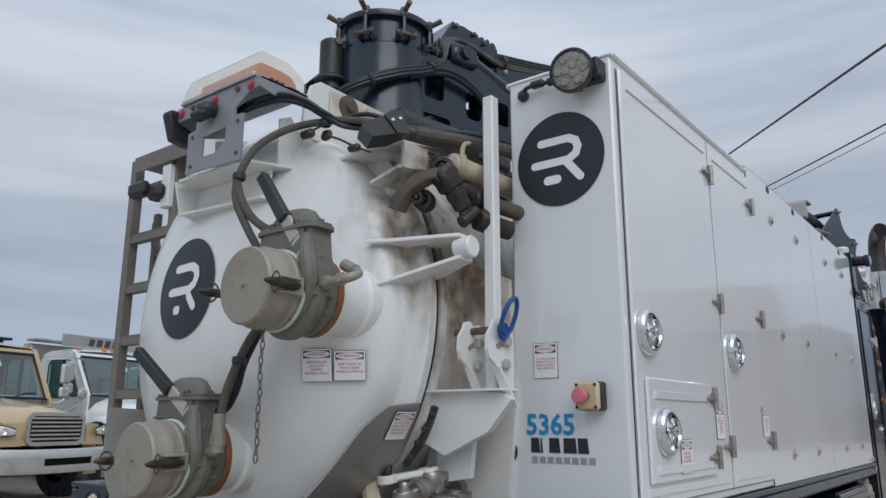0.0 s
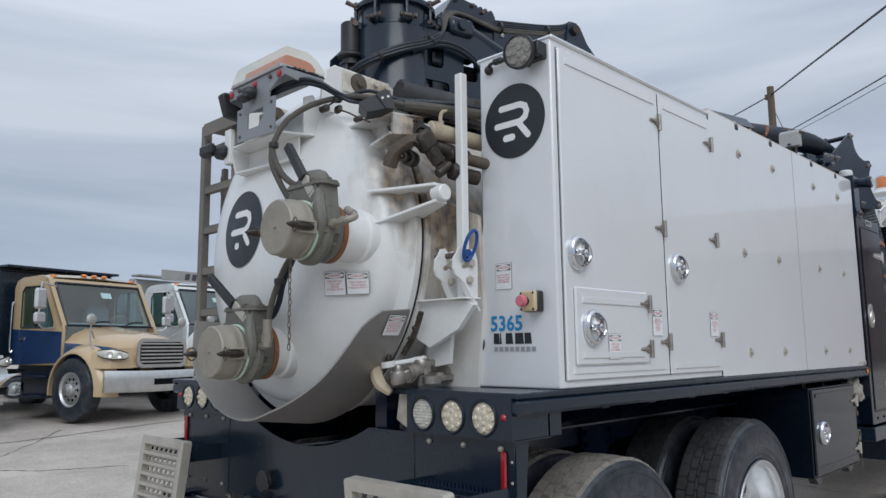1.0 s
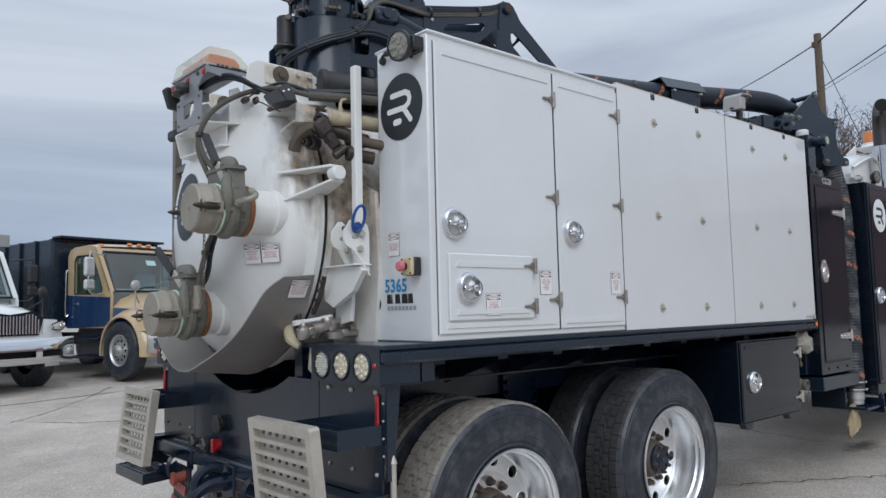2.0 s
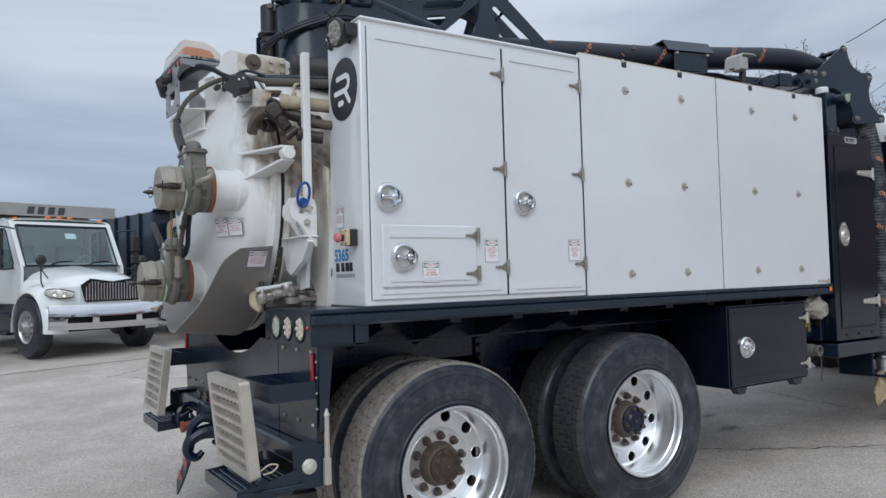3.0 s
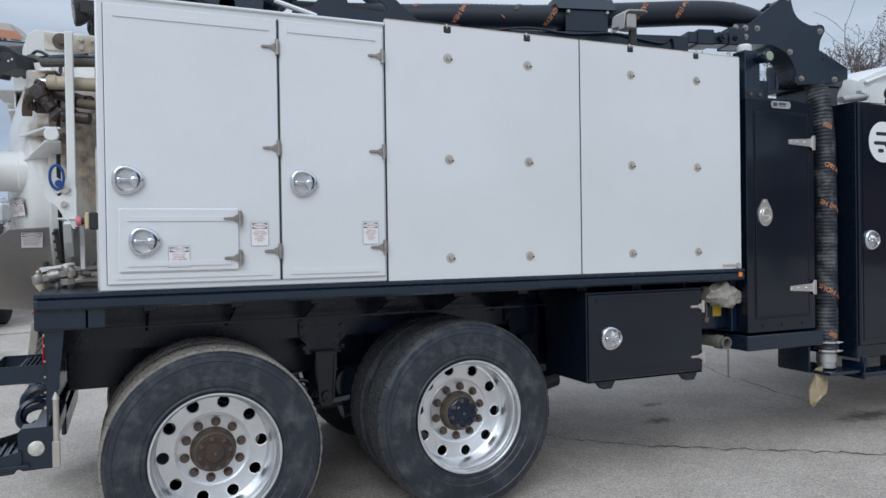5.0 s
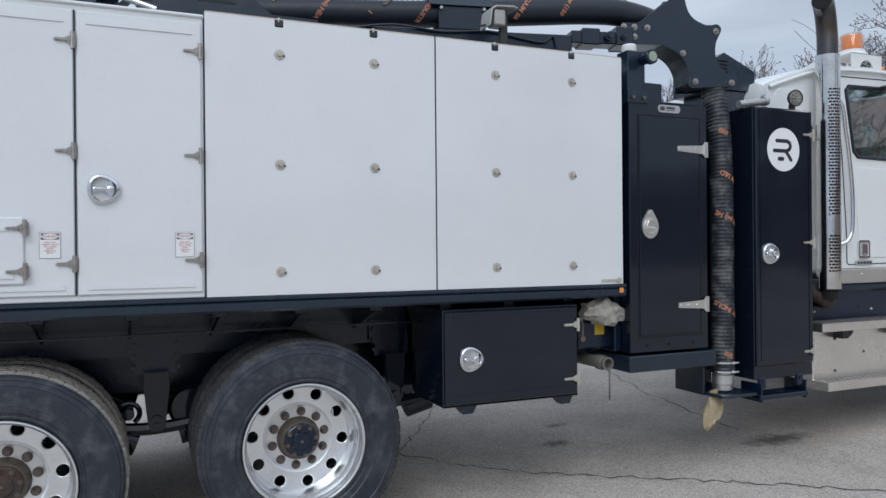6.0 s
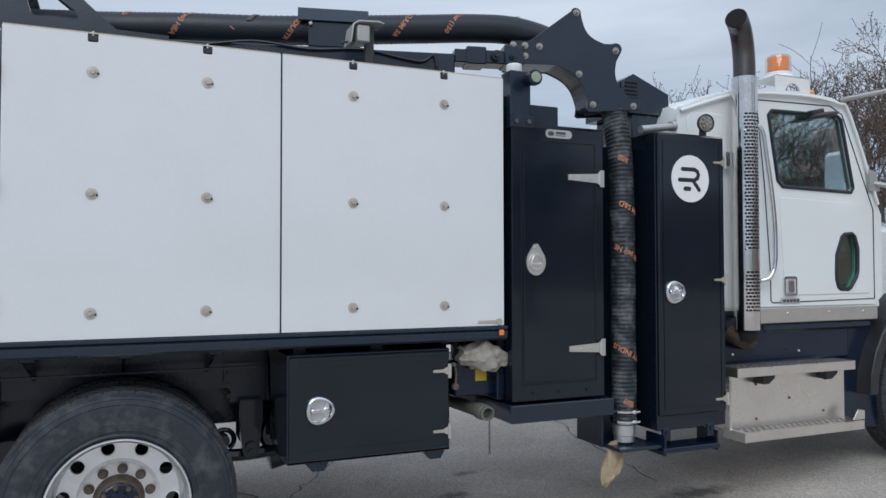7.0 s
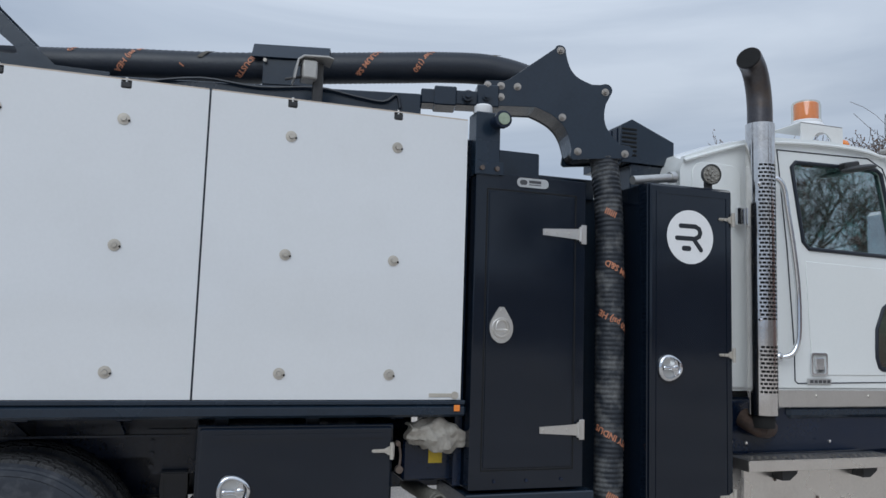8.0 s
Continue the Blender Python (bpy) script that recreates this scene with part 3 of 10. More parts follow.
def latch(parent, M, s=1.0, mat=CHROME, name="latch_handle"):
    g = Geo()
    g.M = M @ Matrix.Diagonal((s, 0.96 * s, s, 1))
    corner = lambda i, j: -0.004 * (1 - math.cos(math.radians(60) * i * 6 / 12)) * (1 if j < 5 else 0)
    g.lathe((0, 0, 0), (0, 0, 1), [(0.086, 0), (0.086, 0.010), (0.082, 0.020), (0.075, 0.026), (0.067, 0.026), (0.061, 0.019), (0.057, 0.008), (0.055, 0.003)], 36, mod=corner)
    g.lathe((0, 0, 0), (0, 0, 1), [(0.056, 0.0035), (0.03, 0.003), (0, 0.003)], 24, 1)
    g.M = M @ Matrix.Diagonal((s, s, s, 1))
    g.prism([(0.004, -0.010), (0.018, -0.016), (0.026, -0.038), (0.036, -0.046), (0.046, -0.034), (0.050, 0.0), (0.046, 0.034), (0.036, 0.046), (0.026, 0.038), (0.018, 0.016), (0.004, 0.010)], (0, 0, 0.004), X, Y, 0.018)
    g.lathe((0.034, 0, 0.020), (0, 0, 1), [(0.020, 0.0), (0.016, 0.004), (0, 0.005)], 16)
    g.cyl((-0.046, 0, 0.014), (0.014, 0, 0.014), 0.014, 0.0105, 16, 0, 0.004)
    g.cyl((-0.050, 0, 0.014), (-0.030, 0, 0.014), 0.0165, n=16, c=0.004)
    mat = [mat, DULL_ALLOY]
    return part(name, g, mat, parent, "chrome folding T latch", smooth=45)


def hinge(parent, M, reach=0.058, mat=HINGE_STEEL):
    g = Geo()
    g.M = M
    if reach < 0.1:
        g.prism([(0.012, -0.024), (0.012, 0.024), (-0.006, 0.016), (-0.02, 0.008), (-reach, 0.007), (-reach - 0.006, 0), (-reach, -0.007), (-0.02, -0.008), (-0.006, -0.016)], (0, 0, 0), X, Y, 0.006)
    else:
        g.prism([(0.012, -0.03), (0.012, 0.03), (-0.02, 0.026), (-reach, 0.016), (-reach, -0.016), (-0.02, -0.026)], (0, 0, 0), X, Y, 0.006)
        g.box(0.02, 0.05, -0.05, 0.05, 0, 0.006, 0, 0.002)
    g.cyl((0.014, -0.038, 0.009), (0.014, 0.038, 0.009), 0.0095, n=10)
    g.box(0.018, 0.028, -0.028, 0.028, 0, 0.007, 0, 0.002)
    for k in (0.25, 0.6, 0.88):
        g.cyl((-reach * k, 0, 0.006), (-reach * k, 0, 0.013), 0.006, n=8)
    return part("hinge", g, mat, parent)


def warning_label(parent, M, w, h, head, body, lines_h=0.6):
    """White sticker: dark band with a white oval and red heading, red body text."""
    g = Geo()
    g.M = M
    g.box(-w / 2, w / 2, -h / 2, h / 2, 0, 0.0010, 1)
    g.box(-w / 2 + 0.0014, w / 2 - 0.0014, -h / 2 + 0.0014, h / 2 - 0.0014, 0.001, 0.0014, 0)
    band = h * 0.25
    g.box(-w / 2 + 0.006, w / 2 - 0.006, h / 2 - band - 0.004, h / 2 - 0.006, 0.0014, 0.0018, 1)
    oz = h / 2 - band / 2 - 0.005
    g.prism([(a * w * 0.43, oz + b * band * 0.42) for a, b in circle(0, 0, 1, 24)], (0, 0, 0.0018), X, Y, 0.0004, 0)
    p, f = lettering(head, band * 0.62, (0, oz, 0.0022), X, Y, 0.0004, min(1.0, w * 0.72 / (len(head) * band * 0.38)))
    g.add(p, f, 2)
    rows = body.count("\n") + 1
    size = min((h - band) * 0.72 / rows, w / max(len(r) for r in body.split("\n")) * 1.45)
    p, f = lettering(body, size, (0, -band / 2 + 0.004, 0.0016), X, Y, 0.0004, 0.95)
    g.add(p, f, 2)
    return part("warning_label", g, [DECAL_WHITE, DECAL_DARK, DECAL_RED], parent, "white safety sticker with red print", smooth=None)


def emblem(parent, M, r, disc, ink, flip=False):
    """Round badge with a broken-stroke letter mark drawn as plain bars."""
    g = Geo()
    g.M = M
    g.prism(circle(0, 0, r, 48), (0, 0, 0), X, Y, 0.002, 0)
    w = 0.17 * r
    g.stroke([(-0.42 * r, 0.40 * r), (0.22 * r, 0.40 * r), (0.38 * r, 0.32 * r), (0.43 * r, 0.18 * r), (0.38 * r, 0.04 * r), (0.2 * r, -0.06 * r), (-0.58 * r, -0.06 * r)], w, (0, 0, 0.002), X, Y, 0.0012, 1)
    g.stroke([(0.15 * r, -0.08 * r), (0.46 * r, -0.46 * r)], w, (0, 0, 0.002), X, Y, 0.0016, 1)
    g.stroke([(-0.28 * r, -0.43 * r), (-0.06 * r, -0.43 * r)], w * 1.1, (0, 0, 0.002), X, Y, 0.0012, 1)
    return part("emblem", g, [disc, ink], parent, "round badge with bar mark", smooth=None)


# chassis frame
def make_chassis():
    g = Geo()
    for x in (0.36, -0.36):
        g.box(x - 0.04, x + 0.04, -0.2, 8.6, 0.72, 0.98, 0, 0.008)
    for y in (-0.1, 1.2, 2.6, 4.0, 5.4, 7.0):
        g.box(-0.34, 0.34, y - 0.06, y + 0.06, 0.76, 0.94)
    frame_ob = part("chassis_frame", g, FRAME_BLACK, truck, "black steel ladder frame")
    g = Geo()
    for y, z in ((0.506, 0.477), (1.875, 0.534)):
        g.cyl((-1.0, y, z), (1.0, y, z), 0.07, n=16)
        g.ball((0, y, z), 0.2, 16, 0, (1, 0.9, 0.95))
        part("axle", g, FRAME_BLACK, truck)
        g = Geo()
    # suspension hangers, springs and brake chambers between the axles
    for sx, yo in ((1, 0.0), (-1, 0.0), (1, 1.36), (-1, 1.36)):
        g = Geo()
        g.M = Matrix.Translation((0, yo - 0.02, 0.06 + 0.02 * (yo > 0)))
        g.box(sx * 0.44, sx * 0.64, 1.15, 1.27, 0.56, 1.0, 0, 0.02)
        g.prism([(-0.062, 0.82), (0.062, 0.82), (0.066, 0.74), (0.045, 0.54), (0.03, 0.50), (-0.03, 0.50), (-0.045, 0.54), (-0.066, 0.74)], (sx * 0.66, 1.2, 0), Y, Z, sx * 0.05)
        g.cyl((sx * 0.70, 1.2, 0.56), (sx * 0.735, 1.2, 0.56), 0.03, n=12)
        g.tube([(sx * 0.62, 0.55, 0.62), (sx * 0.62, 0.9, 0.53), (sx * 0.62, 1.2, 0.5), (sx * 0.62, 1.55, 0.55), (sx * 0.62, 1.85, 0.66)], 0.035, 8)
        g.cyl((sx * 0.55, 0.95, 0.48), (sx * 0.55, 1.1, 0.42), 0.08, n=16)
        g.cyl((sx * 0.55, 1.32, 0.46), (sx * 0.55, 1.48, 0.5), 0.08, n=16)
        # raised rim of the casting, foot pin with nut, and the curled spring eye beside it
        for e in (-1, 1):
            g.prism([(e * 0.062, 0.82), (e * 0.050, 0.82), (e * 0.034, 0.54), (e * 0.046, 0.54)], (sx * 0.71, 1.2, 0), Y, Z, sx * 0.012)
        g.box(sx * 0.71, sx * 0.72, 1.15, 1.25, 0.80, 0.815)
        g.cyl((sx * 0.64, 1.2, 0.535), (sx * 0.745, 1.2, 0.535), 0.020, n=12)
        g.tube([(sx * 0.66, 1.06 + 0.055 * math.cos(q), 0.60 + 0.055 * math.sin(q)) for q in [radians(30 * i - 60) for i in range(10)]], 0.014, 8)
        g.cyl((sx * 0.60, 1.06, 0.60), (sx * 0.70, 1.06, 0.60), 0.03, n=14)
        g.cyl((sx * 0.60, 1.02, 0.58), (sx * 0.60, 0.70, 0.48), 0.03, n=12)
        g.lathe((sx * 0.57, 1.38, 0.60), (sx, 0, 0), [(0, 0), (0.11, 0.0), (0.12, 0.02), (0.10, 0.05), (0, 0.06)], 24)
        part("suspension_hanger", g, GLOSS_BLACK, truck, "black cast spring hanger")
        hanger = bpy.data.objects[[o.name for o in bpy.data.objects if o.name.startswith("suspension_hanger")][-1]]
        g = Geo()
        g.M = Matrix.Translation((0, yo - 0.02, 0.06 + 0.02 * (yo > 0)))
        g.prism([(1.06, 1.02), (1.06, 0.90), (1.10, 0.86), (1.09, 0.80), (1.31, 0.80), (1.30, 0.86), (1.34, 0.90), (1.34, 1.02)], (sx * 0.630, 0, 0), Y, Z, sx * 0.012)
        part("hanger_plate", g, FRAME_BLACK, hanger, "black hanger side plate", smooth=None)
        for y in (1.085, 1.315):
            for z in (0.84, 0.90, 0.96):
                g = Geo()
                g.M = Matrix.Translation((0, yo - 0.02, 0.06 + 0.02 * (yo > 0)))
                g.cyl((sx * 0.640, y, z), (sx * 0.662, y, z), 0.014, n=6)
                part("hanger_bolt", g, FRAME_BLACK, hanger)
    return frame_ob


chassis = make_chassis()


def make_subframe():
    """Deck under the body: side rail, cross-bearers and gussets."""
    g = Geo()
    g.box(0.56, 1.26, -0.265, 3.86, 1.285, 1.306, 0, 0.004)
    g.box(-1.25, -0.58, -0.265, 3.86, 1.285, 1.306, 0, 0.004)
    g.box(-0.58, 0.56, 3.5, 3.86, 1.285, 1.306, 0, 0.004)
    deck = part("deck", g, BLACK, truck, "black steel deck with side rail")
    for x in (1.175, -1.25):
        g = Geo()
        g.box(x, x + 0.085, -0.265, 3.865, 1.228, 1.2845, 0, 0.012)
        part("side_rail", g, BLACK, deck, "black rounded side rail")
    for x in (0.45, -0.52):
        g = Geo()
        g.box(x, x + 0.07, -0.2, 3.8, 1.0, 1.284)
        part("longitudinal", g, FRAME_BLACK, deck)
    for k in range(9):
        y = 0.22 + 0.42 * k
        g = Geo()
        g.box(-1.04, 1.04, y - 0.035, y + 0.035, 1.19, 1.283, 0, 0.004)
        for sx in (1, -1):
            g.prism([(0.52, 1.19), (1.04, 1.19), (0.52, 1.02)], (0, y - 0.006, 0), X * sx, Z, 0.012)
        part("cross_bearer", g, FRAME_BLACK, deck)
    g = Geo()
    g.box(0.80, 0.83, 0.0, 2.6, 1.09, 1.10)
    g.box(0.60, 0.62, -0.2, 3.6, 0.96, 1.2)
    part("inner_skirt", g, FRAME_BLACK, deck)
    g = Geo()
    g.box(1.263, 1.268, 3.80, 3.83, 1.255, 1.285, 0, 0.002)
    part("marker_lamp", g, AMBER, deck, "small amber marker lamp")
    return deck


deck = make_subframe()


def make_wheels():
    R = 0.535

    def tyre(dusty):
        g = Geo()
        inner = [(0.304, -0.255), (0.33, -0.270), (0.44, -0.276), (0.498, -0.264), (0.520, -0.248)]
        outer = [(0.520, -0.022), (0.508, -0.009), (0.498, -0.007), (0.495, -0.001), (0.474, 0.003), (0.470, 0.000), (0.43, 0.006), (0.385, 0.006), (0.381, 0.003), (0.352, 0.001), (0.348, -0.003), (0.338, -0.004), (0.334, -0.001), (0.326, -0.003), (0.318, -0.010), (0.304, -0.016)]
        g.lathe((0, 0, 0), (1, 0, 0), inner, 72, 0)
        g.lathe((0, 0, 0), (1, 0, 0), outer, 72, 0)
        tread = [(0.520, -0.248), (0.531, -0.236)]
        for a, b in ((-0.236, -0.190), (-0.180, -0.148), (-0.140, -0.130), (-0.122, -0.090), (-0.080, -0.034)):
            tread += [(R if a > -0.2 and b < -0.05 else R - 0.002, a), (R if a > -0.2 and b < -0.05 else R - 0.002, b)]
            if b < -0.04:
                tread += [(R - 0.013, b + 0.001), (R - 0.013, {-0.190: -0.181, -0.148: -0.141, -0.130: -0.123, -0.090: -0.081}[b])]
        tread += [(0.531, -0.034), (0.520, -0.022)]
        last = len(tread) - 1

        def lugs(i, j):
            edge = j <= 3 or j >= last - 3
            if edge:
                return -0.006 if i % 9 == 0 else (-0.002 if i % 4 == 2 else 0)
            return -0.008 if (i + 2 * (j // 2)) % 9 in (0, 1) else 0
        g.lathe((0, 0, 0), (1, 0, 0), tread, 432, 1, mod=lugs)
        return g

    def rim(first):
        g = Geo()
        g.lathe((0, 0, 0), (1, 0, 0), [(0.300, -0.012), (0.313, -0.006), (0.319, 0.002), (0.317, 0.009), (0.310, 0.010), (0.304, 0.003), (0.301, -0.012), (0.299, -0.030), (0.292, -0.038), (0.291, -0.076),
                                        (0.2865, -0.084), (0.2855, -0.150), (0.282, -0.168), (0.272, -0.1775)], 72, 0)
        g.lathe((0, 0, 0), (1, 0, 0), [(0.300, -0.012), (0.300, -0.26)], 48, 0)
        turns = [radians(first + 36 * i) for i in range(10)]
        sheet(g, circle(0, 0, 0.276, 72), [circle(0.243 * math.cos(a), 0.243 * math.sin(a), 0.0300, 20) for a in turns], (-0.1925, 0, 0), Y, Z, 0.0145)
        for a in turns:
            g.lathe((0, 0.243 * math.cos(a), 0.243 * math.sin(a)), (1, 0, 0), [(0.0300, -0.1782), (0.0325, -0.1762), (0.0345, -0.1782)], 20)
        g.lathe((0, 0, 0), (1, 0, 0), [(0.188, -0.1782), (0.184, -0.174), (0.176, -0.1695), (0.170, -0.172), (0.10, -0.172)], 64, 0)
        return g

    def hub(rusty):
        g = Geo()
        g.M = Matrix.Translation((-0.046, 0, 0))
        g.lathe((0, 0, 0), (1, 0, 0), [(0.116, -0.128), (0.110, -0.110), (0.102, -0.078), (0.094, -0.066), (0.084, -0.062)], 40, 2)
        g.lathe((0, 0, 0), (1, 0, 0), [(0.090, -0.064), (0.088, -0.050), (0.080, -0.044), (0.052, -0.044), (0.046, -0.038), (0.030, -0.036), (0.0, -0.036)], 40, 0)
        for i in range(8):
            a = 2 * math.pi * i / 8 + 0.2
            g.cyl((-0.064, 0.076 * math.cos(a), 0.076 * math.sin(a)), (-0.030, 0.076 * math.cos(a), 0.076 * math.sin(a)), 0.0115, n=6, m=1)
            g.cyl((-0.034, 0.076 * math.cos(a), 0.076 * math.sin(a)), (-0.022, 0.076 * math.cos(a), 0.076 * math.sin(a)), 0.0065, n=8, m=1)
        g.cyl((-0.037, 0, 0), (-0.030, 0, 0), 0.008, n=8, m=1)
        return g

    def nut():
        g = Geo()
        g.cyl((-0.172, 0, 0), (-0.166, 0, 0), 0.024, n=12)
        g.cyl((-0.166, 0, 0), (-0.142, 0, 0), 0.0185, 0.016, 6)
        g.cyl((-0.142, 0, 0), (-0.136, 0, 0), 0.011, n=8)
        return g

    made = []
    for dusty, y, z in ((True, 0.506, 0.472), (False, 1.875, 0.528)):
        wheel = part("wheel", rim(5 if dusty else 30), ALLOY, truck, "polished aluminium disc wheel with round hand holes", at=Matrix.Translation((1.208, y, z)))
        part("tyre", tyre(dusty), [RUBBER, DUSTY_TREAD if dusty else TREAD], wheel, "dusty black truck tyre" if dusty else "worn black truck tyre", smooth=30)
        part("tyre", tyre(dusty), [RUBBER, DUSTY_TREAD if dusty else TREAD], wheel, smooth=30, at=Matrix.Translation((-0.335, 0, 0)))
        part("hub", hub(dusty), [RUST if dusty else FRAME_BLACK, NUT, RUSTY_ARM], wheel, "rusty axle hub" if dusty else "black axle hub")
        one = part("lug_nut", nut(), NUT, wheel)
        one.matrix_local = Matrix.Translation((0, 0.142 * math.cos(0.21), 0.142 * math.sin(0.21)))
        for i in range(1, 10):
            a = 0.21 + 2 * math.pi * i / 10
            o = new("lug_nut", one.data)
            o.parent = wheel
            o.matrix_local = Matrix.Translation((0, 0.142 * math.cos(a), 0.142 * math.sin(a)))
        g = Geo()
        g.lathe((0, 0, 0), (1, 0, 0), [(0.0, -0.34), (0.205, -0.33), (0.212, -0.25), (0.18, -0.21), (0.0, -0.21)], 32)
        part("brake_drum", g, FRAME_BLACK, wheel)
        copy_thing(wheel, Matrix.Translation((-1.148, y, z)) @ Matrix.Rotation(math.pi, 4, "Z"))
        made.append(wheel)
    # steer axle wheels
    steer = part("wheel", rim(14), ALLOY, truck, "polished aluminium steer wheel", at=Matrix.Translation((1.12, 7.62, 0.68)))
    part("tyre", tyre(False), [RUBBER, TREAD], steer, "black steer tyre", smooth=30)
    part("hub", hub(False), [FRAME_BLACK, NUT, RUSTY_ARM], steer)
    copy_thing(steer, Matrix.Translation((-1.06, 7.62, 0.68)) @ Matrix.Rotation(math.pi, 4, "Z"))
    return made


make_wheels()


# ---- tank and rear door ----
def make_tank():
    g = Geo()
    g.lathe((TX, 0, TZ), Y, [(0, 3.95), (0.3, 3.93), (0.55, 3.85), (0.68, 3.75), (TR - 0.03, 3.6), (TR - 0.03, -0.15), (TR - 0.01, -0.15), (TR + 0.005, -0.155), (TR + 0.005, -0.185), (0.5, -0.187)], 96)
    tank = part("tank", g, SHELL_WHITE, truck, "white cylindrical debris tank", smooth=40)
    g = Geo()
    g.lathe((TX, 0, TZ), Y, [(TR - 0.06, -0.186), (TR - 0.006, -0.186), (TR - 0.004, -0.203), (TR - 0.06, -0.203)], 96)
    part("door_seal", g, HOSE, tank, "black rubber door seal")
    # saddle under the tank
    g = Geo()
    for y in (0.3, 2.0, 3.4):
        g.prism([(TX - 0.5, 1.306), (TX + 0.5, 1.306), (TX + 0.42, 1.33), (TX, 1.24), (TX - 0.42, 1.33)], (0, y, 0), X, Z, 0.05)
    part("tank_saddle", g, BLACK, tank)
    # gusset with rust at the hinge side, behind the safety bar
    g = Geo()
    g.prism([(0.52, 1.30), (0.86, 1.30), (0.90, 1.62), (0.88, 2.0), (0.66, 2.1), (0.6, 1.6)], (0, -0.02, 0), X, Z, -0.02)
    part("rear_bulkhead", g, SHELL_WHITE, tank, "white bulkhead plate with rust streaks")
    return tank


tank = make_tank()


def make_rear_door():
    g = Geo()
    prof = [(TR - 0.05, -0.205), (TR + 0.002, -0.205), (TR + 0.004, -0.235), (TR - 0.012, -0.242), (TR - 0.06, -0.247), (0.688, -0.27), (0.684, -0.298), (0.675, -0.321), (0.660, -0.340), (0.640, -0.354), (0.610, -0.370), (0.57, -0.390), (0.53, -0.408), (0.49, -0.425),
            (0.44, -0.445), (0.34, -0.474), (0.22, -0.495), (0.1, -0.508), (0, -0.510)]
    g.lathe((TX, 0, TZ), Y, prof, 96)
    door = part("rear_door", g, DOOR_WHITE, truck, "white dished tank door with flanged rim", smooth=40)

    def dish_y(x, z):
        r = math.hypot(x - TX, z - TZ)
        for (r0, y0), (r1, y1) in zip(prof[5:], prof[6:]):
            if r1 <= r <= r0:
                return y0 + (y1 - y0) * (r0 - r) / (r0 - r1)
        return -0.3
    # badge on the dish, following its curve
    g = Geo()
    cx, cz, r = -0.138, 2.014, 0.178

    def wrap(gg, lift):
        gg.v = [(x, dish_y(x, z) - lift, z) for x, y, z in gg.v]

    for k in range(8):
        ring = [(cx + r * (k + e) / 8 * math.cos(2 * math.pi * i / 40), 0, cz + r * (k + e) / 8 * math.sin(2 * math.pi * i / 40)) for e in (0.001, 1) for i in range(40)]
        g.add(ring, [(i, (i + 1) % 40, 40 + (i + 1) % 40, 40 + i) for i in range(40)], 0)
    wrap(g, 0.004)
    ink = Geo()
    w = 0.17 * r

    def ribbon(pts, width):
        P = [Vector(p) for p in pts]
        fine = [a.lerp(b, s / 6) for a, b in zip(P, P[1:]) for s in range(6)] + [P[-1]]
        n = len(fine)
        L, Rr = [], []
        for i, q in enumerate(fine):
            d = (fine[min(i + 1, n - 1)] - fine[max(i - 1, 0)]).normalized()
            k = 1.0 if 0 < i < n - 1 else 0.55
            L.append((cx + q.x * r - d.y * width / 2 * k, 0, cz + q.y * r + d.x * width / 2 * k))
            Rr.append((cx + q.x * r + d.y * width / 2 * k, 0, cz + q.y * r - d.x * width / 2 * k))
        ink.add(L + Rr, [(i, i + 1, n + i + 1, n + i) for i in range(n - 1)], 0)
    ribbon([(-0.42, 0.40), (0.22, 0.40), (0.38, 0.32), (0.43, 0.18), (0.38, 0.04), (0.2, -0.06), (-0.58, -0.06)], w)
    ribbon([(0.17, -0.1), (0.46, -0.46)], w)
    ribbon([(-0.30, -0.43), (-0.06, -0.43)], w)
    wrap(ink, 0.006)
    k = len(g.v)
    g.v += ink.v
    g.f += [tuple(k + i for i in f) for f in ink.f]
    g.m += [1] * len(ink.f)
    part("emblem", g, [DISC_BLACK, DECAL_WHITE], door, "round dark badge with white bar mark", smooth=60)
    # stickers
    for x, head, body in ((0.462, "DANGER", "REMOVE CAM\nLOCK CAP\nBEFORE\nOPENING VALVE"), (0.557, "WARNING", "KEEP CLEAR OF\nTRUCK REAR\nWHEN DUMPING")):
        z = 1.7275 if x < 0.5 else 1.7245
        nrm = Vector(((dish_y(x + 0.04, z) - dish_y(x - 0.04, z)) / 0.08, -1, (dish_y(x, z + 0.04) - dish_y(x, z - 0.04)) / 0.08)).normalized()
        U = nrm.cross(Z).normalized()
        U = U if U.x > 0 else -U
        V = U.cross(nrm).normalized()
        V = V if V.z > 0 else -V
        M = Matrix.Translation(Vector((x, dish_y(x, z) - 0.006, z)) + nrm * 0.006) @ Matrix((U, V, U.cross(V))).transposed().to_4x4()
        warning_label(door, M, 0.099, 0.098 if x < 0.5 else 0.088, head, body)
    # flange stub and knife-gate valve with cam-lock cap, twice
    return door, dish_y


door, dish_y = make_rear_door()


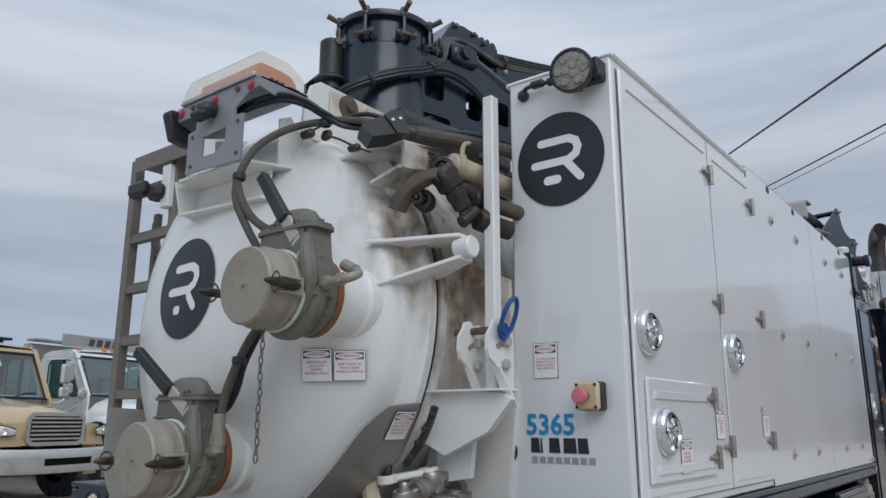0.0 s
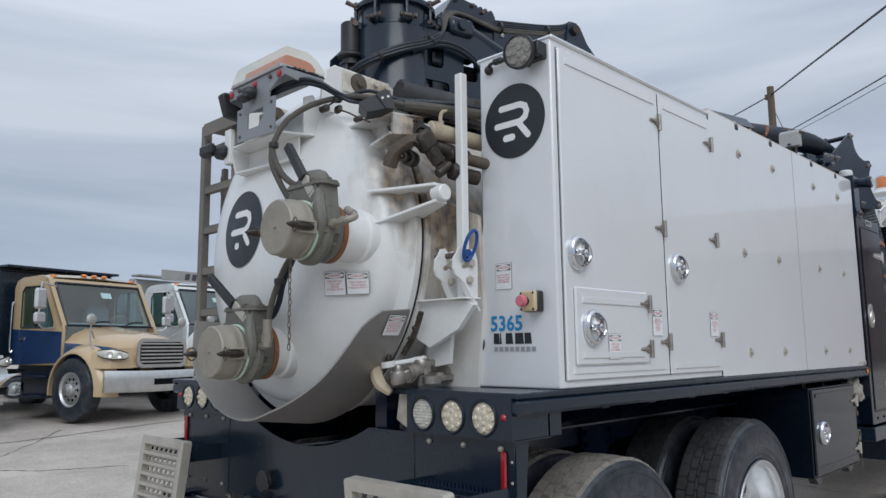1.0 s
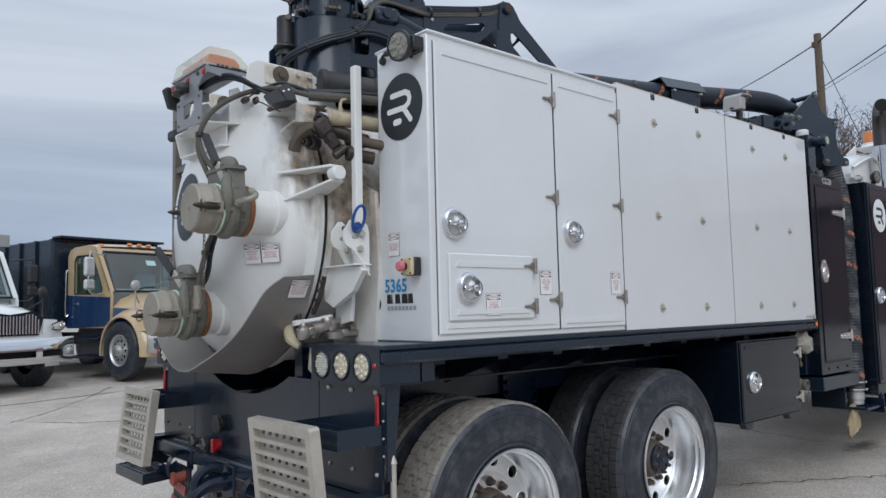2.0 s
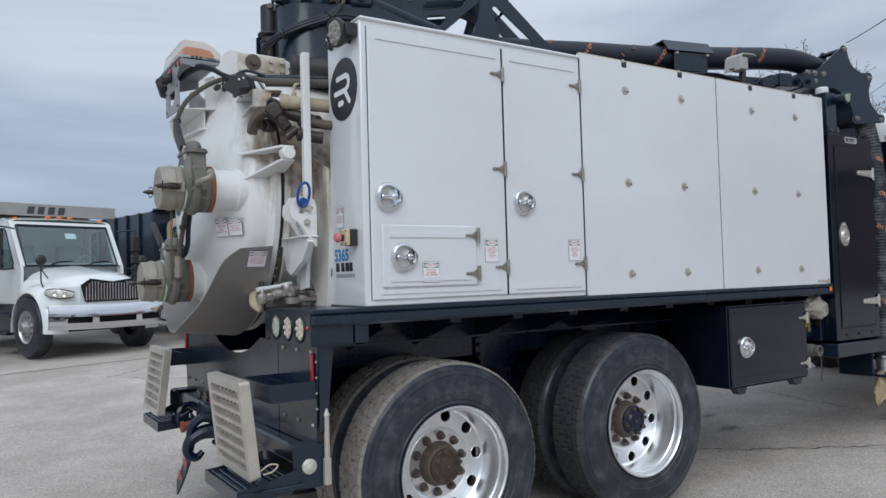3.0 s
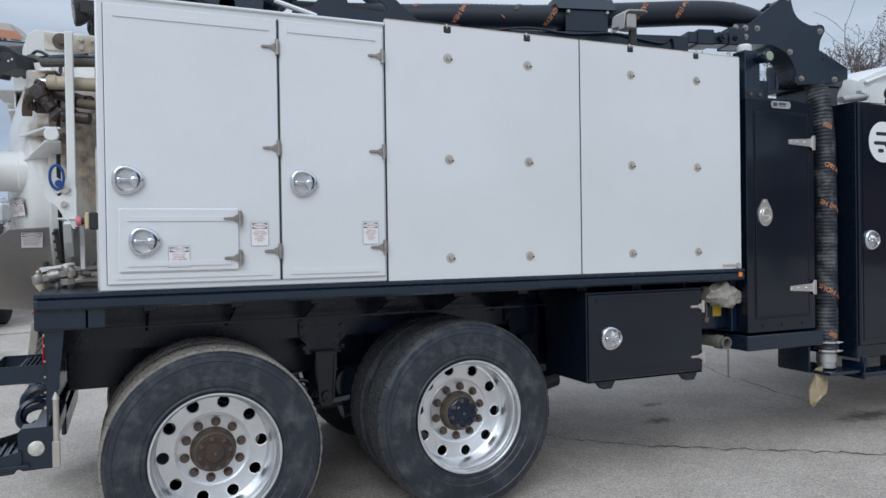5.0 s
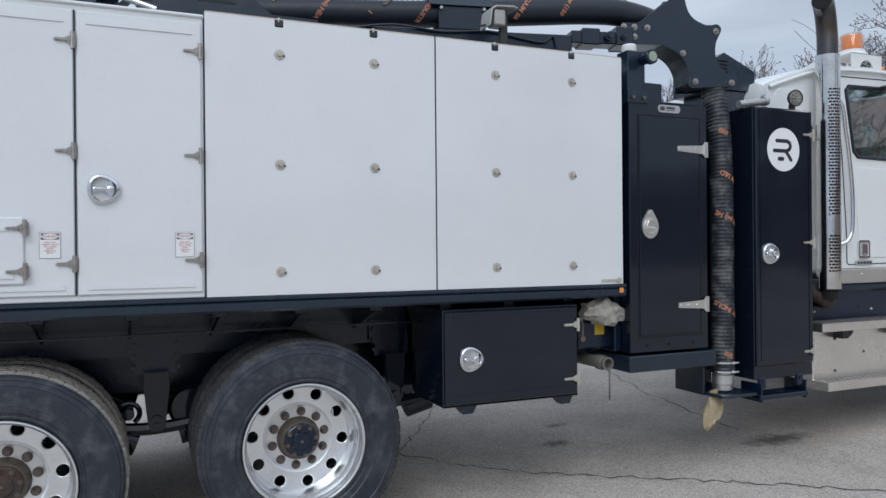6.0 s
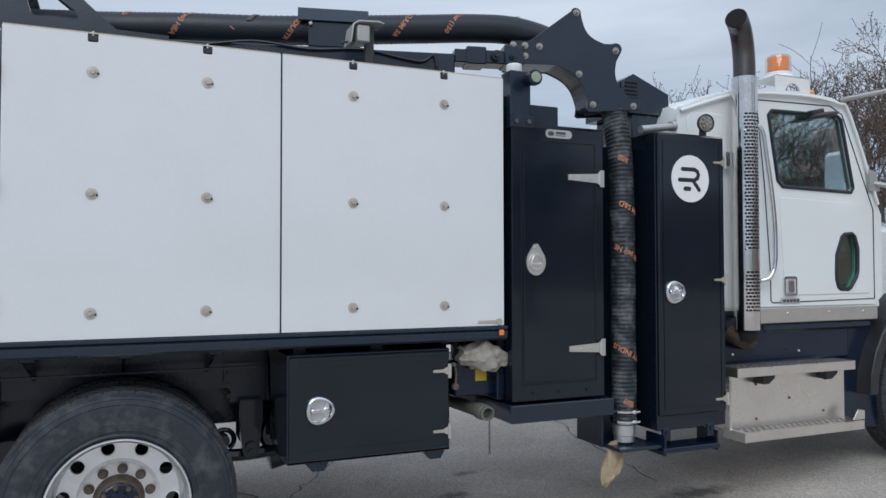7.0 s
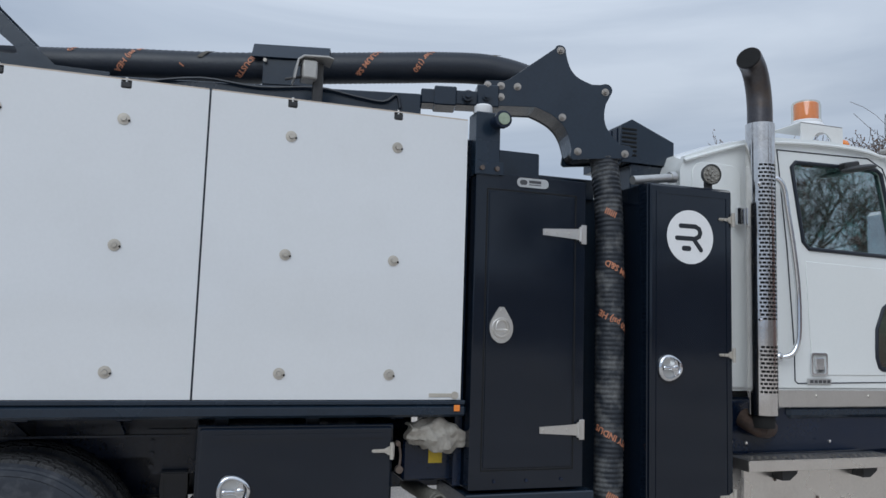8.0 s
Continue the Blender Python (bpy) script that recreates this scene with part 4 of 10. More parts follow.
def make_valve(cx, cz, lever_end, seed):
    g = Geo()
    g.lathe((cx, 0, cz), -Y, [(0.104, 0.28), (0.104, 0.492), (0.116, 0.494), (0.116, 0.503), (0.08, 0.505)], 40)
    deep = -dish_y(cx + 0.05, cz)
    g.lathe((cx, 0, cz), -Y, [(0.118, deep - 0.06), (0.115, deep + 0.004), (0.110, deep + 0.010), (0.104, deep + 0.013)], 40)
    stub = part("valve_stub", g, TANK_WHITE, truck, "white pipe stub welded to the tank door")
    # gate valve: round housing, clamped rear flange, tapered neck and domed bonnet
    g = Geo()
    g.lathe((cx, 0, cz), -Y, [(0.0, 0.525), (0.113, 0.525), (0.117, 0.532), (0.117, 0.552), (0.110, 0.558), (0.110, 0.572), (0.122, 0.576), (0.131, 0.586), (0.131, 0.606), (0.122, 0.618), (0.114, 0.624), (0.114, 0.640), (0.0, 0.640)], 44)
    for y0, y1, k in ((-0.552, -0.630, 1.0), (-0.545, -0.637, 0.80)):
        n0 = len(g.v)
        prof = [(0.128 * k, -0.02), (0.126 * k, 0.05), (0.112 * k, 0.10), (0.104 * k, 0.172)]
        g.prism([(-x, z) for x, z in prof] + [(x, z) for x, z in prof[::-1]], (cx, y0, cz), X, Z, y0 - y1)
    # raised ribs of the casting
    for z, w in ((0.115, 0.112), (0.03, 0.128)):
        g.box(cx - w, cx + 0.01, -0.640, -0.55, cz + z, cz + z + 0.008, 0, 0.003)
    g.prism(rounded(-0.122, 0.122, -0.052, 0.052, 0.03), (cx, -0.591, cz + 0.170), X, Y, 0.011)
    g.prism(rounded(-0.118, 0.118, -0.048, 0.048, 0.03), (cx, -0.591, cz + 0.182), X, Y, 0.007)
    g.M = Matrix.Translation((cx, -0.591, cz + 0.188)) @ Matrix.Diagonal((1.0, 0.44, 1.0, 1))
    g.lathe((0, 0, 0), Z, [(0.098, 0), (0.092, 0.020), (0.074, 0.040), (0.05, 0.050), (0, 0.053)], 28)
    g.M = Matrix.Identity(4)
    for xx, yy in ((-0.105, 0), (0.105, 0), (-0.05, -0.043), (0.05, -0.043), (-0.05, 0.043), (0.05, 0.043)):
        g.cyl((cx + xx, -0.591 + yy, cz + 0.186), (cx + xx, -0.591 + yy, cz + 0.198), 0.009, n=6, m=1)
    # flange clamp bolts and the swelling round the spindle
    for k in range(6):
        a = radians(30 + 60 * k)
        g.cyl((cx + 0.108 * math.cos(a), -0.520, cz + 0.108 * math.sin(a)), (cx + 0.108 * math.cos(a), -0.585, cz + 0.108 * math.sin(a)), 0.010, n=6)
    g.tube([(cx + 0.085, -0.622, cz + 0.15), (cx + 0.105, -0.636, cz + 0.085), (cx + 0.115, -0.634, cz + 0.02), (cx + 0.085, -0.626, cz - 0.06)], [0.016, 0.026, 0.024, 0.014], 10)
    g.cyl((cx + 0.092, -0.58, cz + 0.087), (cx + 0.092, -0.616, cz + 0.087), 0.026, n=14)
    body = part("gate_valve", g, [VALVE, NUT], truck, "dusty cast knife gate valve", smooth=35, bevel=0.003)
    # pipe elbow into the side of the body
    g = Geo()
    if seed == 1:
        g.tube([(cx + 0.10, -0.600, cz + 0.012), (cx + 0.19, -0.600, cz + 0.016), (cx + 0.222, -0.592, cz + 0.020), (cx + 0.228, -0.565, cz + 0.034), (cx + 0.195, -0.55, cz + 0.052)], 0.013, 10, smooth=5)
        g.tube([(cx + 0.205, -0.553, cz + 0.046), (cx + 0.155, -0.545, cz + 0.070)], 0.017, 10)
        g.cyl((cx + 0.135, -0.600, cz + 0.014), (cx + 0.155, -0.600, cz + 0.015), 0.019, n=6)
        g.cyl((cx + 0.19, -0.600, cz + 0.016), (cx + 0.208, -0.597, cz + 0.018), 0.018, n=6)
    else:
        g.tube([(cx + 0.10, -0.600, cz + 0.022), (cx + 0.160, -0.600, cz + 0.022), (cx + 0.172, -0.600, cz + 0.034), (cx + 0.172, -0.600, cz + 0.07)], 0.015, 10, smooth=4)
        g.cyl((cx + 0.172, -0.600, cz + 0.045), (cx + 0.172, -0.600, cz + 0.072), 0.021, n=6)
    part("pipe_elbow", g, CAP, body, "dusty steel pipe elbow", smooth=35)
    g = Geo()
    g.lathe((cx, 0, cz), -Y, [(0.09, 0.503), (0.1175, 0.504), (0.1175, 0.526), (0.09, 0.527)], 40)
    part("gasket", g, ORANGE_GASKET, body, "orange rubber gasket")
    g = Geo()
    g.lathe((cx, 0, cz), -Y, [(0.110, 0.641), (0.1155, 0.643), (0.1155, 0.649), (0.110, 0.652)], 40)
    part("sealing_ring", g, material("pale_green_tape", (0.5, 0.62, 0.52), 0.7, 0, 0.2, 30) if seed == 1 else bpy.data.materials["pale_green_tape"], body)
    # cam-lock cap
    g = Geo()
    g.lathe((cx, 0, cz), -Y, [(0.103, 0.636), (0.103, 0.652), (0.111, 0.656), (0.113, 0.668), (0.108, 0.672), (0.108, 0.690), (0.112, 0.694), (0.112, 0.712), (0.107, 0.722), (0.105, 0.752), (0.100, 0.759), (0.0, 0.760)], 48)
    g.cyl((cx, -0.758, cz), (cx, -0.768, cz), 0.006, n=8)
    cap = part("camlock_cap", g, CAP, body, "dusty aluminium cam-lock cap", smooth=30)
    for a in (radians(-3), radians(183)):
        M = Matrix.Translation((cx, 0, cz)) @ Matrix.Rotation(-a, 4, "Y")
        g = Geo()
        g.M = M
        g.box(0.100, 0.130, -0.738, -0.672, -0.024, -0.014, 0, 0.004)
        g.box(0.100, 0.130, -0.738, -0.672, 0.014, 0.024, 0, 0.004)
        g.box(0.100, 0.122, -0.690, -0.655, -0.026, 0.026, 0, 0.004)
        part("cam_saddle", g, CAP, cap, "cast saddle of the cam lever")
        g = Geo()
        g.M = M
        g.tube([(0.127, -0.68, 0), (0.131, -0.71, 0), (0.133, -0.745, 0), (0.136, -0.78, 0), (0.138, -0.802, 0)], [0.009, 0.011, 0.013, 0.011, 0.003], 8)
        g.lathe((0.135, -0.765, 0), (0.3, 1, 0), [(0.026, -0.002), (0.029, 0), (0.026, 0.002), (0.023, 0), (0.026, -0.002)], 20)
        part("cam_lever", g, GREASE, body, "dark cam lever with pull ring")
    # lever handle
    g = Geo()
    pv, p0, p1 = Vector((cx + 0.094, -0.622, cz + 0.087)), Vector((cx + 0.050, -0.628, cz + 0.142)), Vector(lever_end)
    mid = p0.lerp(p1, 0.30)
    for a, b, wd, m, th in ((pv, p0, 0.024, 0, 0.010), (p0, mid, 0.022, 0, 0.010), (mid, p1, 0.019, 1, 0.020)):
        d = (b - a).normalized()
        side = d.cross(Y).normalized()
        pts = [a + side * wd, b + side * wd * 0.9, b - side * wd * 0.9, a - side * wd]
        g.add([tuple(p + Y * (th * 0.3)) for p in pts] + [tuple(p - Y * th) for p in pts], [(0, 1, 2, 3), (7, 6, 5, 4), (0, 4, 5, 1), (1, 5, 6, 2), (2, 6, 7, 3), (3, 7, 4, 0)], m)
    g.cyl(pv + Y * 0.01, pv - Y * 0.018, 0.027, n=18)
    g.cyl(pv - Y * 0.018, pv - Y * 0.034, 0.015, n=6)
    part("lever", g, [GALV, PLASTIC], body, "galvanised lever with black grip", bevel=0.004)
    return body


valve_top = make_valve(0.530, 1.913, (0.436, -0.640, 2.264), 1)
valve_low = make_valve(0.072, 1.456, (-0.150, -0.640, 1.786), 2)


def make_door_fittings():
    # discharge chute sheet round the lower half of the door
    g = Geo()
    n = 60
    th = [radians(-22 - 135 * i / n) for i in range(n + 1)]
    keys = [(-22, -0.42, 0.810, 0.776), (-26, -0.490, 0.812, 0.776), (-32, -0.522, 0.806, 0.776), (-44, -0.562, 0.795, 0.776), (-57, -0.600, 0.770, 0.78), (-67, -0.605, 0.748, 0.775), (-80, -0.600, 0.740, 0.772), (-94, -0.585, 0.726, 0.772), (-111, -0.555, 0.720, 0.77), (-126, -0.535, 0.724, 0.77), (-138, -0.50, 0.736, 0.77), (-157, -0.42, 0.752, 0.77)]

    def at(a):
        for k0, k1 in zip(keys, keys[1:]):
            if k1[0] <= a <= k0[0]:
                i, t = keys.index(k0), (k0[0] - a) / (k0[0] - k1[0])
                before, after = keys[max(i - 1, 0)], keys[min(i + 2, len(keys) - 1)]
                out = []
                for j in (1, 2, 3):
                    d0 = (k1[j] - before[j]) / (before[0] - k1[0]) * (k0[0] - k1[0])
                    d1 = (after[j] - k0[j]) / (k0[0] - after[0]) * (k0[0] - k1[0])
                    out.append(k0[j] * (1 + 2 * t) * (1 - t) ** 2 + d0 * t * (1 - t) ** 2 + k1[j] * t * t * (3 - 2 * t) + d1 * t * t * (t - 1))
                return out
        return keys[-1][1:]
    pts, m = [], 6
    for layer in (0, 0.008):
        for a in th:
            yr, rr, rf = at(math.degrees(a))
            for j in range(m + 1):
                t = j / m
                r = rf + (rr - rf) * t + layer
                pts.append((TX + r * math.cos(a), -0.245 + (yr + 0.245) * t, TZ + r * math.sin(a)))
    k = (n + 1) * (m + 1)
    fs = []
    for i in range(n):
        for j in range(m):
            q = (i * (m + 1) + j, (i + 1) * (m + 1) + j, (i + 1) * (m + 1) + j + 1, i * (m + 1) + j + 1)
            fs += [q, tuple(k + x for x in q[::-1])]
        for j in (0, m):
            a, b = i * (m + 1) + j, (i + 1) * (m + 1) + j
            fs.append((a, b, k + b, k + a) if j else (b, a, k + a, k + b))
    for i in (0, n):
        for j in range(m):
            a, b = i * (m + 1) + j, i * (m + 1) + j + 1
            fs.append((a, b, k + b, k + a))
    g.add(pts, fs)
    chute = part("discharge_chute", g, SHROUD, truck, "curved grey steel discharge chute round the door", smooth=50)
    # bolted retaining strip at its end, and the label on the sheet
    ends = [Vector((0.741, -0.212, 1.606)), Vector((0.695, -0.206, 1.52)), Vector((0.622, -0.200, 1.440))]
    g = Geo()
    g.tube([ends[0], ends[1], ends[2]], 0.012, 6)
    for k in range(4):
        g.ball(ends[0].lerp(ends[2], 0.1 + 0.25 * k) + Vector((0.008, -0.012, -0.004)), 0.010, 8)
    part("chute_strip", g, GREASE, chute, "bolted retaining strip")
    U = Vector((-0.0105, 0.099, 0.0)).normalized()
    N = U.cross(Vector((0.0445, 0, 0.079))).normalized()
    V = N.cross(U)
    M = Matrix.Translation(Vector((0.697, -0.325, 1.557)) + N * 0.009) @ Matrix((U, V, N)).transposed().to_4x4()
    warning_label(chute, M, 0.098, 0.09, "WARNING", "DO NOT ENTER\nTANK WITHOUT\nMANUAL SAFETY\nBAR INSERTED")


make_door_fittings()


# ---- rear equipment cabinet ----
def make_rear_cabinet():
    g = Geo()
    outline = [(0.71, 1.307), (1.25, 1.307), (1.25, 2.665), (0.885, 2.665), (0.885, 1.96), (0.87, 1.87), (0.80, 1.76), (0.735, 1.68), (0.71, 1.60)]
    g.prism(outline, (0, 0, 0), X, Z, -1.385)
    cab = part("rear_cabinet", g, WHITE, truck, "tall white fibreglass equipment cabinet", bevel=0.008)
    g = Geo()
    g.box(0.87, 1.262, -0.004, 1.388, 2.655, 2.672, 0, 0.006)
    part("top_cap", g, WHITE, cab, bevel=0.0)

    def cabinet_door(y0, y1, z0, z1, x0, thick, beads=True, name="door"):
        g = Geo()
        g.box(x0, x0 + thick, y0, y1, z0, z1, 0, 0.006)
        if beads:
            for z in (z1 - 0.05, z0 + 0.038):
                g.prism([(y0 + 0.04, z - 0.011), (y1 - 0.04, z - 0.011), (y1 - 0.045, z + 0.011), (y0 + 0.045, z + 0.011)], (x0 + thick - 0.001, 0, 0), Y, Z, 0.006)
        return part(name, g, WHITE, cab, "white flush panel door", bevel=0.002)
    d1 = cabinet_door(0.035, 0.8225, 1.335, 2.630, 1.2505, 0.012)
    d2 = cabinet_door(0.8325, 1.374, 1.335, 2.630, 1.2505, 0.012)
    d3 = cabinet_door(0.082, 0.622, 1.392, 1.690, 1.2625, 0.013, name="small_door")
    # dark joint lines; the second strip paints the shadow along the door's edge
    for x1, y0, y1, z0, z1 in ((1.2605, 0.8230, 0.8290, 1.335, 2.63), (1.2518, 0.0315, 0.0345, 1.335, 2.63), (1.2515, 1.3862, 1.3905, 1.307, 2.665)):
        g = Geo()
        g.box(1.2495, x1, y0, y1, z0, z1)
        part("joint_seal", g, HOSE, cab, "dark strip of rubber joint and door-edge shade")
    latch(cab, on_side(1.264, 0.125, 1.820), 0.87)
    latch(cab, on_side(1.264, 0.940, 1.820), 0.87)
    latch(cab, on_side(1.277, 0.192, 1.535), 0.87)
    for y, zs in ((0.806, (2.49, 1.99, 1.48)), (1.354, (2.49, 1.99, 1.49))):
        for z in zs:
            hinge(cab, on_side(1.2635, y, z))
    for z in (1.640, 1.450):
        hinge(cab, on_side(1.2765, 0.612, z))
    for y, w in ((0.722, 0.085), (1.292, 0.085)):
        warning_label(cab, on_side(1.264, y, 1.565), w, 0.118, "WARNING", "MAKE SURE\nCABINET DOORS\nARE CLOSED\nWHEN\nOPERATING\nBOOM")
    warning_label(cab, on_side(1.277, 0.345, 1.462), 0.095, 0.10, "ATTENTION", "SPOOL OUT\nHOSE REEL\nFULLY BEFORE\nOPERATION")
    # rear face
    emblem(cab, on_rear(1.066, -0.001, 2.364), 0.152, DISC_BLACK, DECAL_WHITE)
    emblem(cab, on_rear(0.854, -0.001, 1.477), 0.036, DISC_BLACK, DECAL_WHITE)
    warning_label(cab, on_rear(0.995, -0.001, 1.742), 0.082, 0.105, "WARNING", "DO NOT ENTER\nTANK WITHOUT\nMANUAL SAFETY\nBAR INSERTED")
    g = Geo()
    g.M = on_rear(1.004, -0.001, 1.553)
    p, f = lettering("5365", 0.082, (0, 0, 0), X, Y, 0.0015, 1.0, 0.002)
    g.add(p, f, 0)
    part("unit_number", g, DECAL_BLUE, cab, "blue unit number 5365", smooth=None)
    # maker's wordmark as plain bars
    g = Geo()
    g.M = on_rear(1.048, -0.001, 1.497)
    for u, w in ((-0.098, 0.030), (-0.066, 0.008), (-0.037, 0.036), (0.010, 0.042), (0.056, 0.034)):
        g.prism([(u - 0.012, -0.021), (u + w - 0.012, -0.021), (u + w - 0.016, 0.021), (u - 0.012, 0.021)], (0, 0, 0), X, Y, 0.0012, 0)
    for k in range(8):
        u = -0.108 + 0.0265 * k
        g.box(u, u + 0.019, -0.050, -0.032, 0, 0.0012, 1)
    part("wordmark", g, [DISC_BLACK, material("decal_grey", (0.30, 0.31, 0.33), 0.5)], cab, "dark wordmark bars", smooth=None)
    # emergency stop
    g = Geo()
    g.M = on_rear(1.152, -0.001, 1.634) @ Matrix.Diagonal((0.86, 0.92, 0.85, 1))
    g.box(-0.043, 0.043, -0.043, 0.043, 0.0, 0.045, 1, 0.006)
    g.box(-0.042, 0.042, -0.042, 0.042, 0.045, 0.068, 0, 0.006)
    for a in (-0.033, 0.033):
        for b in (-0.033, 0.033):
            g.cyl((a, b, 0.066), (a, b, 0.070), 0.005, n=8, m=1)
    box = part("emergency_stop_box", g, [BEIGE, PLASTIC], cab, "beige and black emergency stop box")
    g = Geo()
    g.M = on_rear(1.146, -0.058, 1.634) @ Matrix.Diagonal((0.9, 0.9, 0.9, 1))
    g.cyl((0, 0, 0), (0, 0, 0.02), 0.018, n=20, m=1)
    g.lathe((0, 0, 0), (0, 0, 1), [(0.016, 0.016), (0.024, 0.02), (0.026, 0.034), (0.021, 0.044), (0, 0.046)], 24)
    part("stop_button", g, [PINK, PLASTIC], cab, "faded red mushroom button")
    # round work lamp with clamp and cable
    g = Geo()
    c = Vector((1.158, -0.070, 2.606))
    d = Vector((0.12, -1, -0.12)).normalized()
    g.lathe(c, d, [(0.0, -0.055), (0.04, -0.05), (0.06, -0.02), (0.069, 0.0), (0.069, 0.018), (0.062, 0.02), (0.062, 0.014)], 32)
    g.lathe(c, d, [(0.0, -0.075), (0.045, -0.073), (0.05, -0.058), (0.04, -0.05), (0.0, -0.049)], 20, mod=lambda i, j: -0.01 if i % 2 else 0)
    g.box(1.21, 1.235, -0.06, 0.002, 2.58, 2.64, 0, 0.004)
    g.box(1.15, 1.235, -0.03, -0.001, 2.575, 2.590, 0, 0.003)
    lamp = part("work_lamp", g, PLASTIC, cab, "round black work lamp", smooth=40)
    g = Geo()
    g.lathe(c, d, [(0.062, 0.013), (0.05, 0.017), (0, 0.018)], 32)
    for k in range(9):
        rr, a = (0.041, 2 * math.pi * k / 6) if k < 6 else (0.017, 2 * math.pi * k / 3)
        u = d.cross(Z).normalized()
        q = c + d * 0.014 + (u * math.cos(a) + d.cross(u) * math.sin(a)) * rr
        g.lathe(q, d, [(0.017, 0), (0.012, 0.008), (0, 0.009)], 8)
    part("work_lamp_lens", g, WORK_LENS, cab, "round LED lens")
    g = Geo()
    g.tube([(1.12, -0.03, 2.605), (1.06, -0.03, 2.615), (1.01, -0.025, 2.624), (0.97, -0.025, 2.622), (0.95, -0.015, 2.615), (0.943, 0.002, 2.610)], 0.007, 8)
    g.box(0.985, 1.035, -0.040, -0.015, 2.611, 2.635, 0, 0.006)
    g.box(1.045, 1.075, -0.042, -0.017, 2.604, 2.628, 0, 0.006)
    g.ball((0.943, -0.006, 2.608), 0.02, 12)
    part("lamp_cable", g, PLASTIC, cab)
    return cab


rear_cabinet = make_rear_cabinet()


def make_side_panels():
    g = Geo()
    g.box(0.80, 1.215, 1.395, 3.80, 1.307, 2.655, 0, 0.02)
    tank_side = part("water_tank", g, FRAME_BLACK, truck, "dark water tank behind the side panels")
    g = Geo()
    g.box(1.216, 1.2500, 2.5955, 2.6025, 1.312, 2.688)
    part("panel_seal", g, HOSE, tank_side, "dark rubber panel joint", smooth=None)
    for y0, y1, bolts in ((1.3915, 2.5945, (1.750, 2.247)), (2.6035, 3.836, (2.967, 3.476))):
        g = Geo()
        slots = [rounded(y - 0.022, y + 0.022, 2.652, 2.692, 0.008) for y in bolts]
        sheet(g, [(y0, 1.309), (y1, 1.309), (y1, 2.690), (y0, 2.690)], slots, (1.226, 0, 0), Y, Z, 0.026)
        panel = part("side_panel", g, WHITE, truck, "white composite side panel with bolt heads", smooth=None)
        g = Geo()
        g.box(1.227, 1.251, y0 + 0.002, y1 - 0.002, 2.6895, 2.697, 0, 0.001)
        part("panel_edge", g, EDGE_WOOD, panel, "raw panel edge")
        for y in bolts:
            for z in (2.515, 1.963, 1.425):
                g = Geo()
                g.M = on_side(1.2523, y, z)
                g.lathe((0, 0, 0), (0, 0, 1), [(0.026, 0), (0.026, 0.003), (0.012, 0.0045)], 24, 0)
                g.cyl((0, 0, 0.003), (0, 0, 0.013), 0.011, n=6, m=1)
                g.ball((0.022, -0.006, 0.003), 0.006, 6, 2)
                part("panel_bolt", g, [GALV, GALV, SOOT_GAP_SHADE], panel)
            g = Geo()
            g.box(1.217, 1.256, y - 0.020, y + 0.020, 2.655, 2.682, 0, 0.004)
            g.cyl((1.245, y, 2.672), (1.245, y, 2.702), 0.006, n=8, m=1)
            part("panel_clip", g, [PLASTIC, STAINLESS], panel)
    g = Geo()
    g.M = on_side(1.2525, 3.745, 1.33)
    g.box(-0.07, 0.045, -0.009, 0.009, 0, 0.003, 0, 0.001)
    g.cyl((0.06, 0, 0), (0.06, 0, 0.008), 0.018, n=16, m=1)
    part("name_plate", g, [GALV, GALV], panel, "small worn label plate")
    # plain cabinet on the other side, forward of the ladder
    g = Geo()
    g.box(-1.25, -0.86, 0.9, 3.82, 1.307, 2.66, 0, 0.01)
    part("far_side_cabinet", g, WHITE, truck, "white side cabinet")


make_side_panels()


